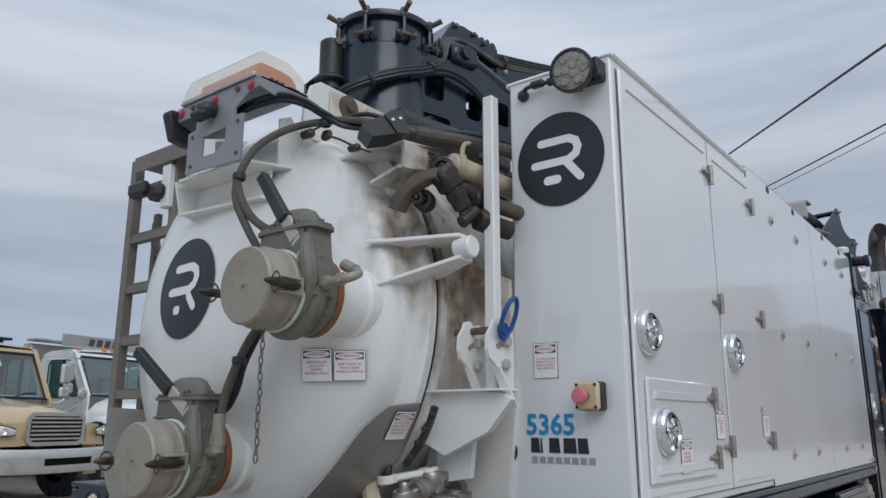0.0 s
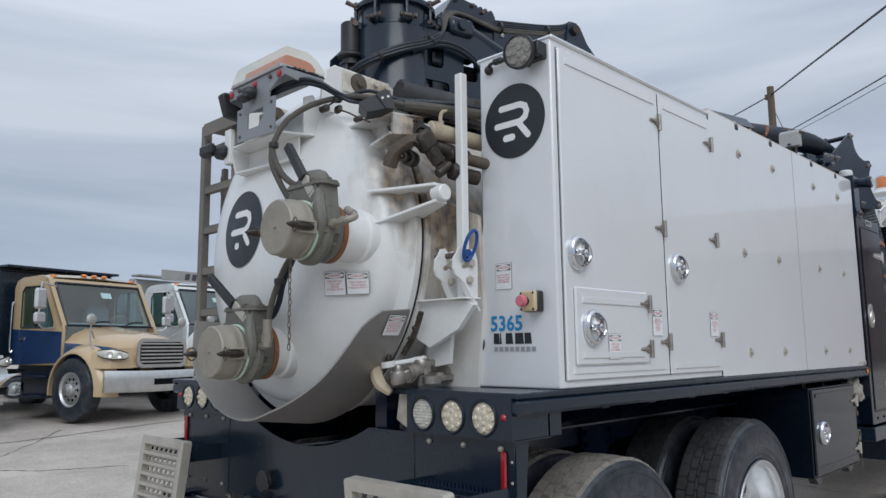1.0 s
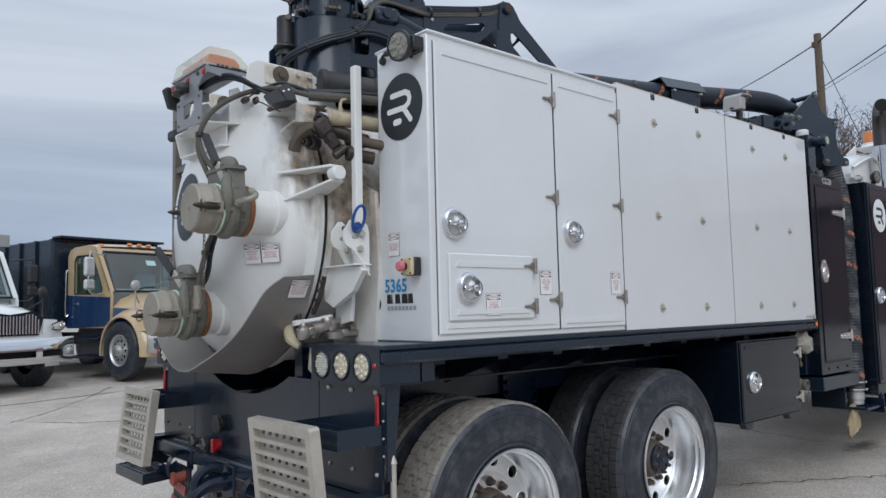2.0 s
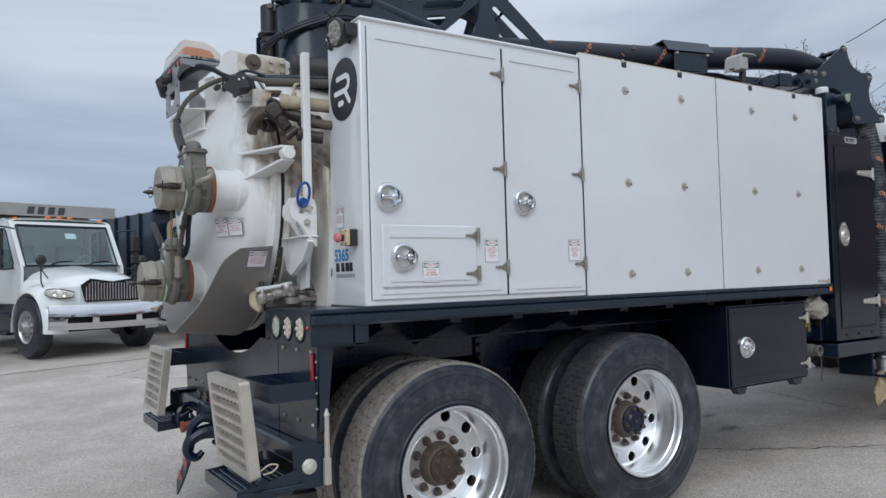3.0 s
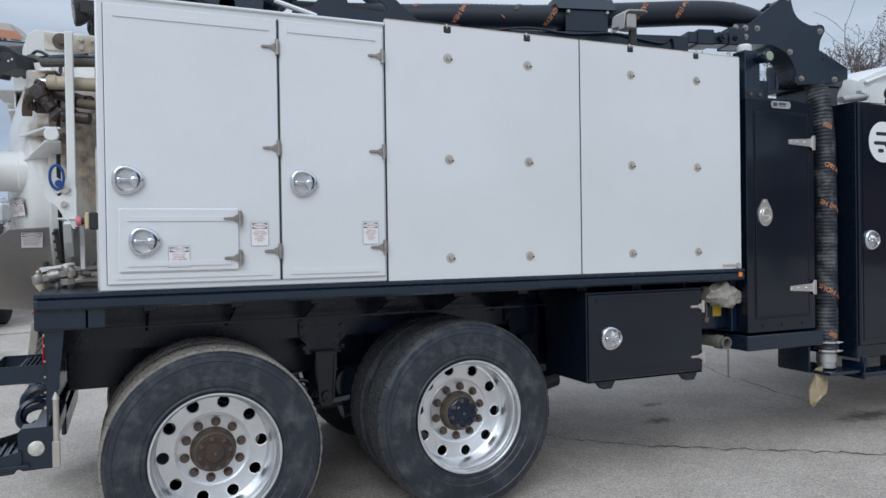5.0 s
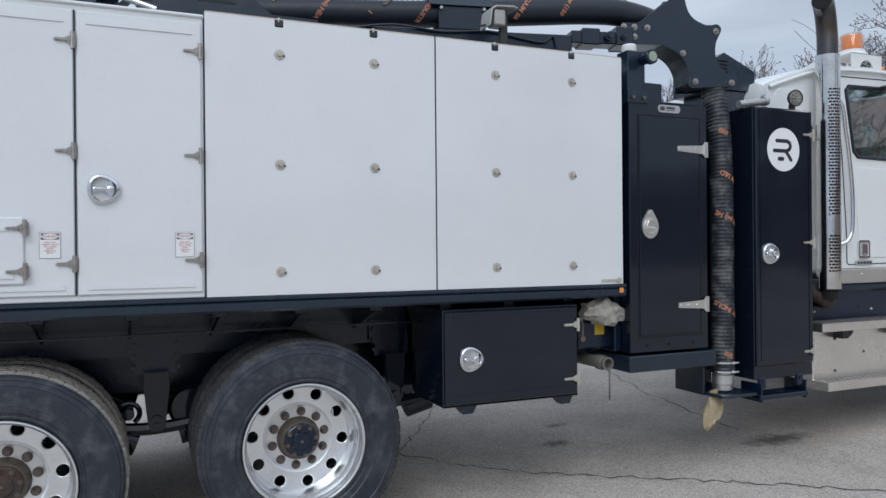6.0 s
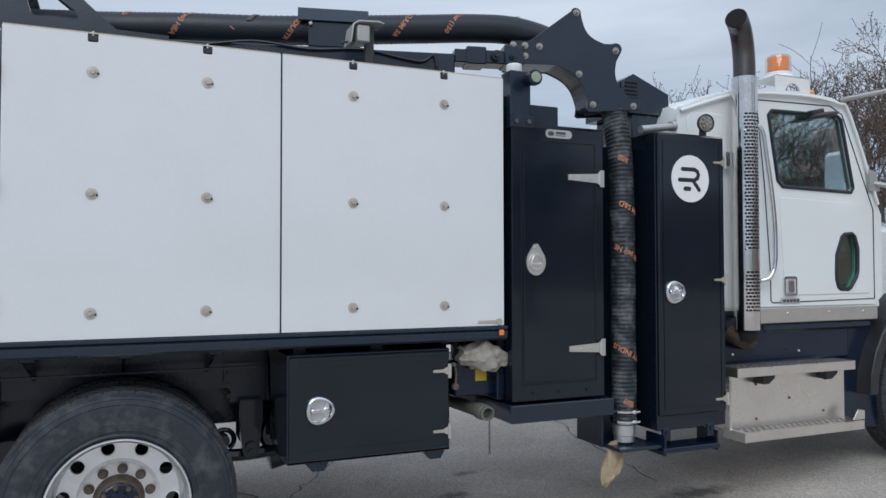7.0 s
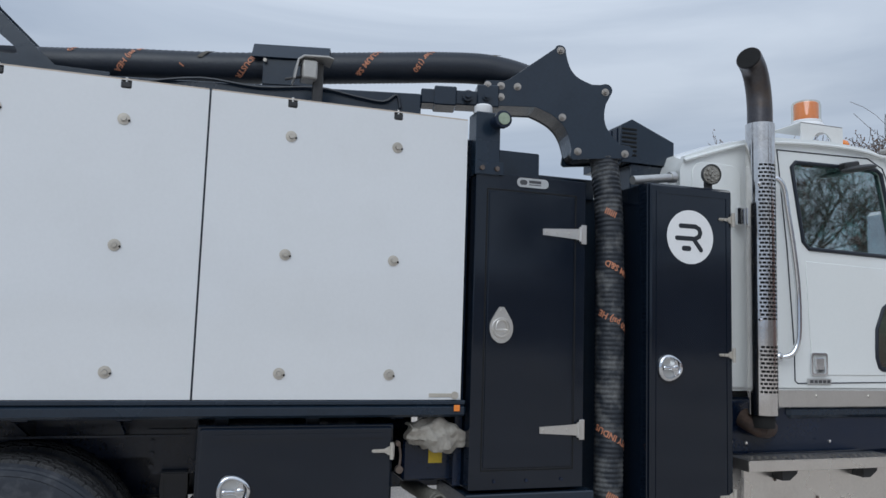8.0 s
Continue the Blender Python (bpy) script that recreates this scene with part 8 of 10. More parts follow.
# ---- side equipment ahead of the panels ----
def make_tool_box():
    g = Geo()
    g.box(0.76, 1.236, 2.635, 3.512, 0.65, 1.195, 0, 0.004)
    g.prism([(0.76, 0.65), (1.236, 0.65), (1.236, 0.66), (0.62, 0.86), (0.62, 1.19), (0.76, 1.19)], (0, 3.51, 0), X, Z, 0.87)
    box = part("tool_box", g, GLOSS_BLACK, truck, "black under-deck tool box", smooth=None)
    g = Geo()
    g.box(1.236, 1.252, 2.645, 3.505, 0.662, 1.185, 0, 0.008)
    g.prism([(2.69, 1.135), (3.47, 1.135), (3.46, 1.158), (2.70, 1.158)], (1.251, 0, 0), Y, Z, 0.006)
    g.box(1.251, 1.254, 2.70, 3.46, 0.712, 0.717)
    part("door", g, GLOSS_BLACK, box, "black tool box door with bead", bevel=0.002)
    latch(box, on_side(1.253, 2.795, 0.915), 0.92)
    for z in (1.075, 0.755):
        hinge(box, on_side(1.253, 3.488, z), 0.075, GALV)
    for y in (2.72, 3.36):
        g = Geo()
        g.prism([(y, 0.655), (y + 0.14, 0.655), (y + 0.11, 0.60), (y + 0.05, 0.60)], (1.16, 0, 0), Y, Z, 0.05)
        part("foot", g, BLACK, box, smooth=None)
    g = Geo()
    g.cyl((1.225, 3.535, 1.105), (1.25, 3.535, 1.105), 0.012, n=10)
    g.cyl((1.225, 3.545, 0.985), (1.25, 3.545, 0.985), 0.018, n=12)
    g.tube([(1.24, 3.54, 1.11), (1.24, 3.55, 1.05), (1.24, 3.545, 0.99)], 0.006, 6)
    part("drain_valve", g, NUT, truck, "small drain valves")
    # outlet pipe with cap chain, stuffed cloth and a yellow sticker
    g = Geo()
    g.cyl((0.75, 3.72, 0.82), (1.12, 3.76, 0.815), 0.038, n=20)
    g.cyl((1.10, 3.757, 0.815), (1.14, 3.765, 0.813), 0.046, n=20)
    g.lathe((1.14, 3.765, 0.813), X, [(0.040, 0), (0.040, 0.012), (0.034, 0.016), (0.034, 0.026), (0.041, 0.030), (0.041, 0.052), (0.031, 0.054), (0.028, 0.0), (0, -0.01)], 24)
    part("outlet_pipe", g, VALVE, truck, "dusty outlet pipe coupling")
    one = None
    for k in range(10):
        if one is None:
            g = Geo()
            g.tube([(0.005 * math.cos(a), 0, 0.011 * math.sin(a)) for a in [2 * math.pi * i / 10 for i in range(11)]], 0.002, 5, smooth=1)
            one = o = part("chain_link", g, NUT, truck)
        else:
            o = new("chain_link", one.data)
            o.parent = truck
        o.matrix_local = Matrix.Translation((1.19, 3.775, 0.76 - 0.018 * k)) @ Matrix.Rotation(radians(90 * (k % 2)), 4, "Z")
    g = Geo()
    rnd = random.Random(4)
    rings, m, k = [], 32, 30
    for j in range(m):
        t = j / (m - 1)
        rr = 0.015 + 0.060 * math.sin(math.pi * min(1.0, 0.10 + t * 0.88)) ** 0.6 * (1.0 - 0.18 * math.sin(9 * t))
        ring = []
        for i in range(k):
            a = 2 * math.pi * i / k
            f = 1 + 0.16 * math.sin(3 * a + 7 * t) + 0.10 * math.sin(7 * a - 11 * t) + 0.08 * math.sin(2 * a + 23 * t) + rnd.uniform(-0.02, 0.02)
            ring.append((1.17 + rr * 0.85 * f * math.cos(a), 3.60 + 0.295 * t + 0.012 * math.sin(3 * a + 5 * t), 1.145 - 0.03 * t + rr * f * math.sin(a)))
        rings.append(ring)
    g.add([p for q in rings for p in q], [(a * k + i, a * k + (i + 1) % k, (a + 1) * k + (i + 1) % k, (a + 1) * k + i) for a in range(m - 1) for i in range(k)] + [tuple(range(k))[::-1], tuple(range((m - 1) * k, m * k))])
    cl = part("stuffed_cloth", g, CLOTH, truck, "crumpled off-white work gloves stuffed under the rail", smooth=35)
    tex = bpy.data.textures.new("cloth_folds", "CLOUDS")
    tex.noise_scale = 0.06
    md = cl.modifiers.new("folds", "DISPLACE")
    md.texture, md.strength, md.texture_coords = tex, 0.03, "LOCAL"
    g = Geo()
    g.box(1.10, 1.103, 3.73, 3.80, 0.985, 1.055)
    part("yellow_sticker", g, YELLOW, truck, "yellow safety sticker")
    g = Geo()
    g.box(0.70, 1.10, 3.60, 3.87, 0.90, 1.10, 0, 0.01)
    g.box(0.5, 1.16, 3.84, 3.885, 0.88, 2.62, 0, 0.005)
    part("inner_bulkhead", g, FRAME_BLACK, truck, "black inner bulkhead")


make_tool_box()


def make_front_cabinets():
    g = Geo()
    g.box(0.82, 1.255, 3.888, 4.502, 0.875, 2.435, 0, 0.004)
    c1 = part("narrow_cabinet", g, GLOSS_BLACK, truck, "tall narrow black cabinet", smooth=None)
    g = Geo()
    # flat black frame on the face paints the shaded gap round the door
    sheet(g, [(3.946, 0.965), (4.446, 0.965), (4.446, 2.358), (3.946, 2.358)], [[(3.952, 0.971), (3.952, 2.352), (4.440, 2.352), (4.440, 0.971)]], (1.2545, 0, 0), Y, Z, 0.002, 1)
    g.box(1.2545, 1.262, 3.960, 4.432, 0.979, 2.344, 0, 0.003)
    part("door", g, [GLOSS_BLACK, SOOT_GAP_SHADE], c1, "black inset door", smooth=None)
    g = Geo()
    g.M = on_side(1.262, 4.035, 1.672)
    tear = [(0.062 * math.cos(radians(a)), -0.012 + 0.075 * math.sin(radians(a))) for a in range(150, 391, 12)] + [(0.03, 0.065), (0.012, 0.092), (-0.012, 0.092), (-0.03, 0.065)]
    g.prism(tear, (0, 0, 0), X, Y, 0.008)
    g.lathe((0, -0.012, 0.008), (0, 0, 1), [(0.052, 0), (0.048, 0.006), (0.042, 0.006), (0.036, -0.004), (0, -0.005)], 28)
    g.box(-0.034, 0.034, -0.03, -0.016, 0.004, 0.016, 0, 0.004)
    g.tube([(-0.03, -0.016, 0.012), (-0.022, 0.016, 0.012), (0.0, 0.028, 0.012), (0.022, 0.016, 0.012), (0.03, -0.016, 0.012)], 0.005, 6)
    g.cyl((0, 0.072, 0.008), (0, 0.072, 0.014), 0.010, n=12)
    part("paddle_latch", g, STAINLESS, c1, "stainless teardrop ring latch")
    for z in (2.155, 1.160):
        hinge(c1, on_side(1.263, 4.452, z), 0.20, STAINLESS)
    g = Geo()
    g.M = on_side(1.256, 4.195, 2.402)
    g.prism(rounded(-0.088, 0.088, -0.024, 0.024, 0.022), (0, 0, 0), X, Y, 0.004, 0)
    g.stroke([(-0.06, 0.0), (-0.045, 0.0)], 0.026, (0, 0, 0.004), X, Y, 0.001, 1)
    g.box(-0.022, 0.045, -0.002, 0.013, 0.004, 0.005, 1)
    g.box(-0.022, 0.045, -0.012, -0.007, 0.004, 0.005, 1)
    part("name_plate", g, [DULL_ALLOY, DECAL_DARK], c1, "small aluminium name plate", smooth=None)
    for y in (4.02, 4.19, 4.38):
        g = Geo()
        g.cyl((1.255, y, 0.918), (1.262, y, 0.918), 0.009, n=8)
        part("rivet", g, FRAME_BLACK, c1)
    g = Geo()
    g.box(0.80, 1.268, 3.872, 4.562, 0.757, 0.858, 0, 0.006)
    part("cabinet_ledge", g, BLACK, truck, "black support ledge under the cabinet")
    # post with filler cap and sight glass
    g = Geo()
    g.box(1.15, 1.262, 3.878, 4.008, 2.42, 2.745, 0, 0.004)
    g.box(1.262, 1.268, 3.875, 4.03, 2.425, 2.49, 0, 0.002)
    for y in (3.91, 3.99):
        g.cyl((1.268, y, 2.455), (1.28, y, 2.455), 0.013, n=6, m=1)
    post = part("filler_post", g, [BLACK, NUT], truck, "black filler post", smooth=None)
    g = Geo()
    g.lathe((1.20, 3.935, 2.745), Z, [(0.042, 0), (0.045, 0.006), (0.045, 0.042), (0.038, 0.05), (0, 0.052)], 24, mod=lambda i, j: 0.002 if i % 2 else 0)
    part("filler_cap", g, DECAL_WHITE, post, "white ribbed filler cap")
    g = Geo()
    g.cyl((1.25, 3.985, 2.695), (1.34, 3.985, 2.69), 0.036, n=20)
    g.cyl((1.33, 3.985, 2.69), (1.362, 3.985, 2.69), 0.044, n=24, c=0.004)
    part("sight_glass", g, FRAME_BLACK, post, "dark pipe with sight glass")
    g = Geo()
    g.cyl((1.36, 3.985, 2.69), (1.368, 3.985, 2.69), 0.03, n=20)
    part("sight_glass_lens", g, material("cloudy_green_lens", (0.30, 0.36, 0.26), 0.15, 0, 0.2, 40, coat=0.6), post, "cloudy green lens")
    # dark boxes behind
    g = Geo()
    g.box(0.55, 1.02, 4.06, 4.34, 2.43, 2.62, 0, 0.005)
    part("valve_box", g, BLACK, truck, "black box on the cabinet")
    g = Geo()
    g.box(0.4, 0.95, 4.34, 4.72, 2.40, 2.52, 0, 0.005)
    g.box(0.35, 0.80, 3.9, 5.1, 1.0, 2.42, 0, 0.01)
    part("pump_housing", g, BLACK, truck, "black pump housing")
    g = Geo()
    g.prism([(4.92, 2.66), (5.29, 2.66), (5.29, 2.81), (5.00, 2.925), (4.92, 2.88)], (0.45, 0, 0), Y, Z, 0.45)
    # flat black strips paint the dark of the louvre slots
    for k in range(7):
        g.box(0.90, 0.905, 4.93, 5.03, 2.70 + 0.026 * k, 2.712 + 0.026 * k, 1)
    g.box(0.47, 0.88, 5.0, 5.25, 2.50, 2.66, 0, 0.004)
    part("air_intake", g, [BLACK, SOOT_GAP_SHADE], truck, "black louvred air intake", bevel=0.004)
    g = Geo()
    for k in range(6):
        g.box(0.50 + 0.065 * k, 0.545 + 0.065 * k, 4.914, 4.922, 2.70, 2.87, 0, 0.002)
    part("intake_louvre", g, FRAME_BLACK, truck)

    # second cabinet beside the cab
    g = Geo()
    g.box(0.92, 1.318, 4.832, 5.362, 0.648, 2.455, 0, 0.004)
    c2 = part("front_cabinet", g, GLOSS_BLACK, truck, "tall black cabinet beside the cab", smooth=None)
    g = Geo()
    g.box(1.318, 1.336, 4.842, 5.356, 0.735, 2.448, 0, 0.010)
    sheet(g, [(4.875, 0.77), (5.325, 0.77), (5.325, 2.41), (4.875, 2.41)], [[(4.885, 0.78), (4.885, 2.40), (5.315, 2.40), (5.315, 0.78)]], (1.3355, 0, 0), Y, Z, 0.004)
    part("door", g, GLOSS_BLACK, c2, "black door with raised bead", bevel=0.002)
    emblem(c2, on_side(1.3365, 5.085, 2.175), 0.145, DECAL_WHITE, DISC_BLACK)
    latch(c2, on_side(1.337, 4.952, 1.480), 0.9)
    for z in (2.285, 1.552, 0.812):
        hinge(c2, on_side(1.337, 5.340, z), 0.07, GALV)
    g = Geo()
    for y in (4.86, 5.20):
        g.box(1.30, 1.325, y + 0.012, y + 0.068, 0.585, 0.665, 0, 0.004)
        g.cyl((1.325, y + 0.04, 0.635), (1.332, y + 0.04, 0.635), 0.012, n=8)
    for y in (4.87, 5.27):
        g.box(1.16, 1.34, y, y + 0.012, 0.50, 0.62, 0, 0.002)
    g.box(1.16, 1.34, 4.87, 5.28, 0.525, 0.54, 0, 0.003)
    g.box(1.325, 1.345, 4.86, 5.29, 0.515, 0.545, 0, 0.004)
    for k in range(16):
        g.box(1.20, 1.32, 4.90 + 0.022 * k, 4.908 + 0.022 * k, 0.54, 0.55)
    part("fold_step", g, FRAME_BLACK, c2, "black folding step under the cabinet", smooth=None)
    g = Geo()
    g.lathe((1.27, 5.27, 2.545), Vector((1, -0.15, -0.05)), [(0, -0.045), (0.03, -0.04), (0.055, -0.01), (0.058, 0.012), (0.052, 0.014), (0.052, 0.008)], 28)
    g.box(1.23, 1.26, 5.25, 5.29, 2.455, 2.51, 0, 0.004)
    wl2 = part("side_work_lamp", g, PLASTIC, c2, "round black work lamp")
    g = Geo()
    g.lathe((1.27, 5.27, 2.545), Vector((1, -0.15, -0.05)), [(0.052, 0.007), (0.03, 0.011), (0, 0.012)], 28)
    for k in range(12):
        rr, a = ((0.034, 2 * math.pi * k / 8) if k < 8 else (0.014, 2 * math.pi * k / 4))
        g.ball((1.281, 5.27 + rr * math.cos(a), 2.545 + rr * math.sin(a)), 0.010, 6)
    part("side_lamp_lens", g, WORK_LENS, c2, "LED lens")
    g = Geo()
    g.cyl((1.24, 4.79, 2.475), (1.20, 5.06, 2.52), 0.024, n=16)
    g.cyl((1.20, 5.05, 2.52), (1.195, 5.085, 2.526), 0.032, n=16)
    part("support_tube", g, DULL_ALLOY, truck, "grey support tube")

    # hanging suction hose with clamps and end coupling
    g = Geo()
    pts = [(1.085, 4.69, 2.68), (1.10, 4.695, 2.56), (1.135, 4.70, 2.40), (1.16, 4.70, 2.2), (1.17, 4.70, 1.8), (1.17, 4.70, 1.4), (1.17, 4.70, 1.0), (1.17, 4.70, 0.70)]
    fine = [Vector(a).lerp(Vector(b), i / 60) for a, b in zip(pts, pts[1:]) for i in range(60)] + [Vector(pts[-1])]
    g.tube(fine, [0.085 + 0.003 * math.sin(2 * math.pi * (2.6 - p.z) / 0.025) for p in fine], 28, smooth=1)
    hose = part("hanging_hose", g, SUCTION, truck, "black ribbed suction hose hanging upright", smooth=80)
    for word, z, a0 in (("IIIIII", 2.29, -22), ("UM S&D", 1.99, 4), ("150 psi) HE", 1.715, -6), ("DUTY INDUS", 1.11, 0), ("IIIIII", 0.82, -14)):
        def place(a, q, z=z, a0=a0):
            t = radians(a0) + q / 0.085
            x = 1.17 if z + a < 1.9 else float(np.interp(z + a, [1.8, 2.2, 2.4], [1.17, 1.16, 1.135]))
            return (x + 0.0905 * math.cos(t), 4.70 + 0.0905 * math.sin(t), z + a)
        g = Geo()
        wrapped(g, word, 0.046, lambda q, a: place(a, q), -0.90, 0.42)
        part("hose_print", g, ORANGE_INK, hose, "worn orange print on the hose", smooth=None)
    g = Geo()
    for z in (0.755, 0.695):
        g.lathe((1.17, 4.70, z), Z, [(0.094, 0), (0.099, 0.003), (0.099, 0.015), (0.094, 0.018)], 28)
        g.cyl((1.265, 4.68, z + 0.009), (1.265, 4.76, z + 0.009), 0.007, n=8)
        g.box(1.255, 1.275, 4.70, 4.725, z, z + 0.02, 0, 0.003)
    part("hose_clamp", g, CHROME, hose, "bright hose clamps")
    g = Geo()
    g.lathe((1.17, 4.70, 0.595), Z, [(0.055, -0.02), (0.07, -0.015), (0.07, 0.02), (0.078, 0.025), (0.078, 0.085), (0.07, 0.09), (0.07, 0.105)], 28)
    part("hose_coupling", g, DULL_ALLOY, hose, "silver end coupling")
    g = Geo()
    g.box(0.90, 1.32, 4.56, 4.86, 0.545, 0.565, 0, 0.003)
    g.box(0.88, 0.90, 4.55, 4.86, 0.545, 2.42, 0, 0.003)
    g.box(0.90, 1.16, 4.545, 4.56, 0.545, 0.76, 0, 0.003)
    part("hose_tray", g, BLACK, truck, "black hose tray and back plate")
    g = Geo()
    rnd = random.Random(9)
    k, rings = 18, []
    for j, (z, ry, rx, oy) in enumerate(((0.575, 0.030, 0.024, 0.0), (0.545, 0.030, 0.022, -0.004), (0.515, 0.048, 0.034, 0.004), (0.48, 0.062, 0.040, 0.006), (0.445, 0.070, 0.044, 0.0), (0.41, 0.064, 0.042, -0.014), (0.375, 0.050, 0.034, -0.032), (0.345, 0.036, 0.024, -0.044), (0.322, 0.016, 0.010, -0.052))):
        rings.append([(1.17 + rx * math.cos(2 * math.pi * i / k) * (1 + 0.22 * math.sin(5 * 2 * math.pi * i / k + 1.3 * j)), 4.665 + oy + ry * math.sin(2 * math.pi * i / k) * (1 + 0.14 * math.sin(3 * 2 * math.pi * i / k - 0.9 * j)) + rnd.uniform(-0.004, 0.004), z + 0.014 * math.sin(2 * math.pi * i / k + j) + rnd.uniform(-0.004, 0.004)) for i in range(k)])
    n = len(rings)
    g.add([p for r in rings for p in r], [(a * k + i, a * k + (i + 1) % k, (a + 1) * k + (i + 1) % k, (a + 1) * k + i) for a in range(n - 1) for i in range(k)] + [tuple(range(k))[::-1], tuple(range((n - 1) * k, n * k))])
    part("tied_bag", g, BAG, truck, "tan cloth bag tied under the hose", smooth=28)


make_front_cabinets()

# the hose hangs close to the tray's outer edge
slim = Matrix.Translation((1.185, 4.69, 0)) @ Matrix.Diagonal((0.88, 0.88, 1, 1)) @ Matrix.Translation((-1.17, -4.70, 0))
hanging = bpy.data.objects["hanging_hose"]
for ob in [hanging] + list(hanging.children):
    ob.data.transform(slim)
bpy.data.objects["tied_bag"].data.transform(Matrix.Translation((0.02, -0.06, 0)))


# ---- cab ----
def make_cab():
    XS = 1.085
    side = [(5.30, 1.36), (5.22, 1.50), (5.20, 2.60), (5.24, 2.69), (5.42, 2.76), (5.65, 2.825), (5.90, 2.868), (6.30, 2.885), (6.62, 2.868), (6.74, 2.83), (6.80, 2.76), (7.08, 2.10), (7.12, 2.02), (7.12, 1.42), (7.04, 1.36)]
    win = [(6.03, 2.725), (6.665, 2.737), (6.708, 2.712), (6.822, 2.215), (6.80, 2.182), (6.12, 2.197), (6.078, 2.235), (5.998, 2.695)]
    low = [(6.72, 1.872), (6.80, 1.878), (6.827, 1.858), (6.857, 1.765), (6.853, 1.60), (6.838, 1.558), (6.778, 1.482), (6.75, 1.470), (6.672, 1.474), (6.65, 1.487), (6.630, 1.545), (6.629, 1.60), (6.634, 1.72), (6.69, 1.852)]
    g = Geo()
    for x in (XS, -1.025):
        sheet(g, side, [win, low] if x > 0 else [win], (x - (0.045 if x > 0 else 0), 0, 0), Y, Z, 0.045)
    # roof, back and floor skins
    skin = side[1:12]
    n = len(skin)
    pts = [(x, y, z) for x in (-1.03, -0.9, 0.03, 0.96, 1.086) for (y, z) in skin]
    crown = {0: -0.035, 1: 0.02, 2: 0.045, 3: 0.02, 4: -0.035}
    for a in range(5):
        for i in range(n):
            x, y, z = pts[a * n + i]
            if 2 <= i <= 9:
                pts[a * n + i] = (x, y, z + crown[a])
    fs = [(a * n + i, a * n + i + 1, (a + 1) * n + i + 1, (a + 1) * n + i) for a in range(4) for i in range(9)]
    g.add(pts, fs)
    g.box(-1.02, 1.07, 5.25, 7.1, 1.34, 1.38)
    cab = part("cab", g, CAB_WHITE, truck, "white truck day cab", smooth=40)
    # roof gutter and door frame line
    g = Geo()
    g.tube([(1.10, 5.22, 2.655), (1.105, 5.45, 2.735), (1.105, 5.66, 2.795), (1.105, 5.95, 2.835), (1.105, 6.35, 2.85), (1.105, 6.66, 2.825), (1.105, 6.78, 2.745), (1.105, 7.06, 2.10)], 0.012, 8)
    part("drip_rail", g, CAB_WHITE, cab)
    g = Geo()
    dr = [(5.89, 2.79), (6.60, 2.805), (6.72, 2.75), (7.03, 2.06), (7.03, 1.40), (6.02, 1.385), (6.0, 1.40), (5.998, 1.60), (5.955, 2.2)]
    P = [Vector((XS + 0.002, y, z)) for y, z in dr + dr[:1]]
    g.tube(P, 0.004, 5, smooth=1)
    part("door_seam", g, HOSE, cab, "dark door joint")
    g = Geo()
    sheet(g, [(6.09, 2.12), (6.90, 2.10), (6.97, 1.44), (6.13, 1.435)], [low[::-1]], (XS, 0, 0), Y, Z, 0.006)
    part("door_pressing", g, CAB_WHITE, cab, "pressed door panel", bevel=0.004)
    # glass and rubber
    for loop, nm in ((win, "door_window"), (low, "lower_window")):
        g = Geo()
        g.prism(loop, (XS - 0.022, 0, 0), Y, Z, 0.005)
        w = part(nm, g, GLASS if nm == "door_window" else GREEN_GLASS, cab, "tinted cab window", smooth=None)
        w.visible_shadow = False
        g = Geo()
        P = [Vector((XS + 0.002, y, z)) for y, z in loop + loop[:1]]
        g.tube(P, 0.013 if nm == "door_window" else 0.015, 8, smooth=1)
        part("window_rubber", g, HOSE, cab, "black window rubber")
    g = Geo()
    g.prism(win, (-1.0, 0, 0), Y, Z, 0.005)
    w = part("far_window", g, GLASS, cab, "tinted cab window", smooth=None)
    w.visible_shadow = False
    g = Geo()
    g.add([(-0.98, 7.06, 2.12), (1.03, 7.06, 2.12), (1.0, 6.79, 2.76), (-0.95, 6.79, 2.76)], [(0, 1, 2, 3)])
    w = part("windscreen", g, GLASS, cab, "tinted windscreen", smooth=None)
    w.visible_shadow = False
    # inside: seats, dash, mirror, wheel
    g = Geo()
    for x in (0.55, -0.5):
        g.box(x - 0.26, x + 0.26, 5.75, 6.2, 1.75, 1.9, 0, 0.04)
        g.box(x - 0.25, x + 0.25, 5.62, 5.80, 1.85, 2.5, 0, 0.05)
        g.box(x - 0.13, x + 0.13, 5.62, 5.74, 2.48, 2.66, 0, 0.04)
    g.box(-0.95, 1.0, 6.72, 7.05, 1.7, 2.12, 0, 0.05)
    g.box(-0.98, 1.03, 5.26, 5.30, 1.4, 2.6)
    g.lathe((-0.5, 6.55, 2.12), (0, -0.7, 0.5), [(0.21, -0.012), (0.225, 0), (0.21, 0.012), (0.195, 0), (0.21, -0.012)], 24)
    part("cab_interior", g, SEAT, cab, "dark seats and dashboard")
    g = Geo()
    g.box(0.86, 0.96, 6.15, 6.27, 2.60, 2.67, 0, 0.03)
    part("inner_visor", g, PLASTIC, cab, "dark visor")
    # look-down mirror over the door window
    g = Geo()
    g.M = Matrix.Translation((1.15, 6.46, 2.715)) @ Matrix.Rotation(radians(12), 4, "X")
    g.ball((0, 0, 0), 0.14, 18, 0, (0.4, 1.05, 0.15))
    g.box(-0.06, 0.0, -0.10, 0.02, 0.01, 0.05, 0, 0.008)
    part("look_down_mirror", g, PLASTIC, cab, "dark convex look-down mirror")
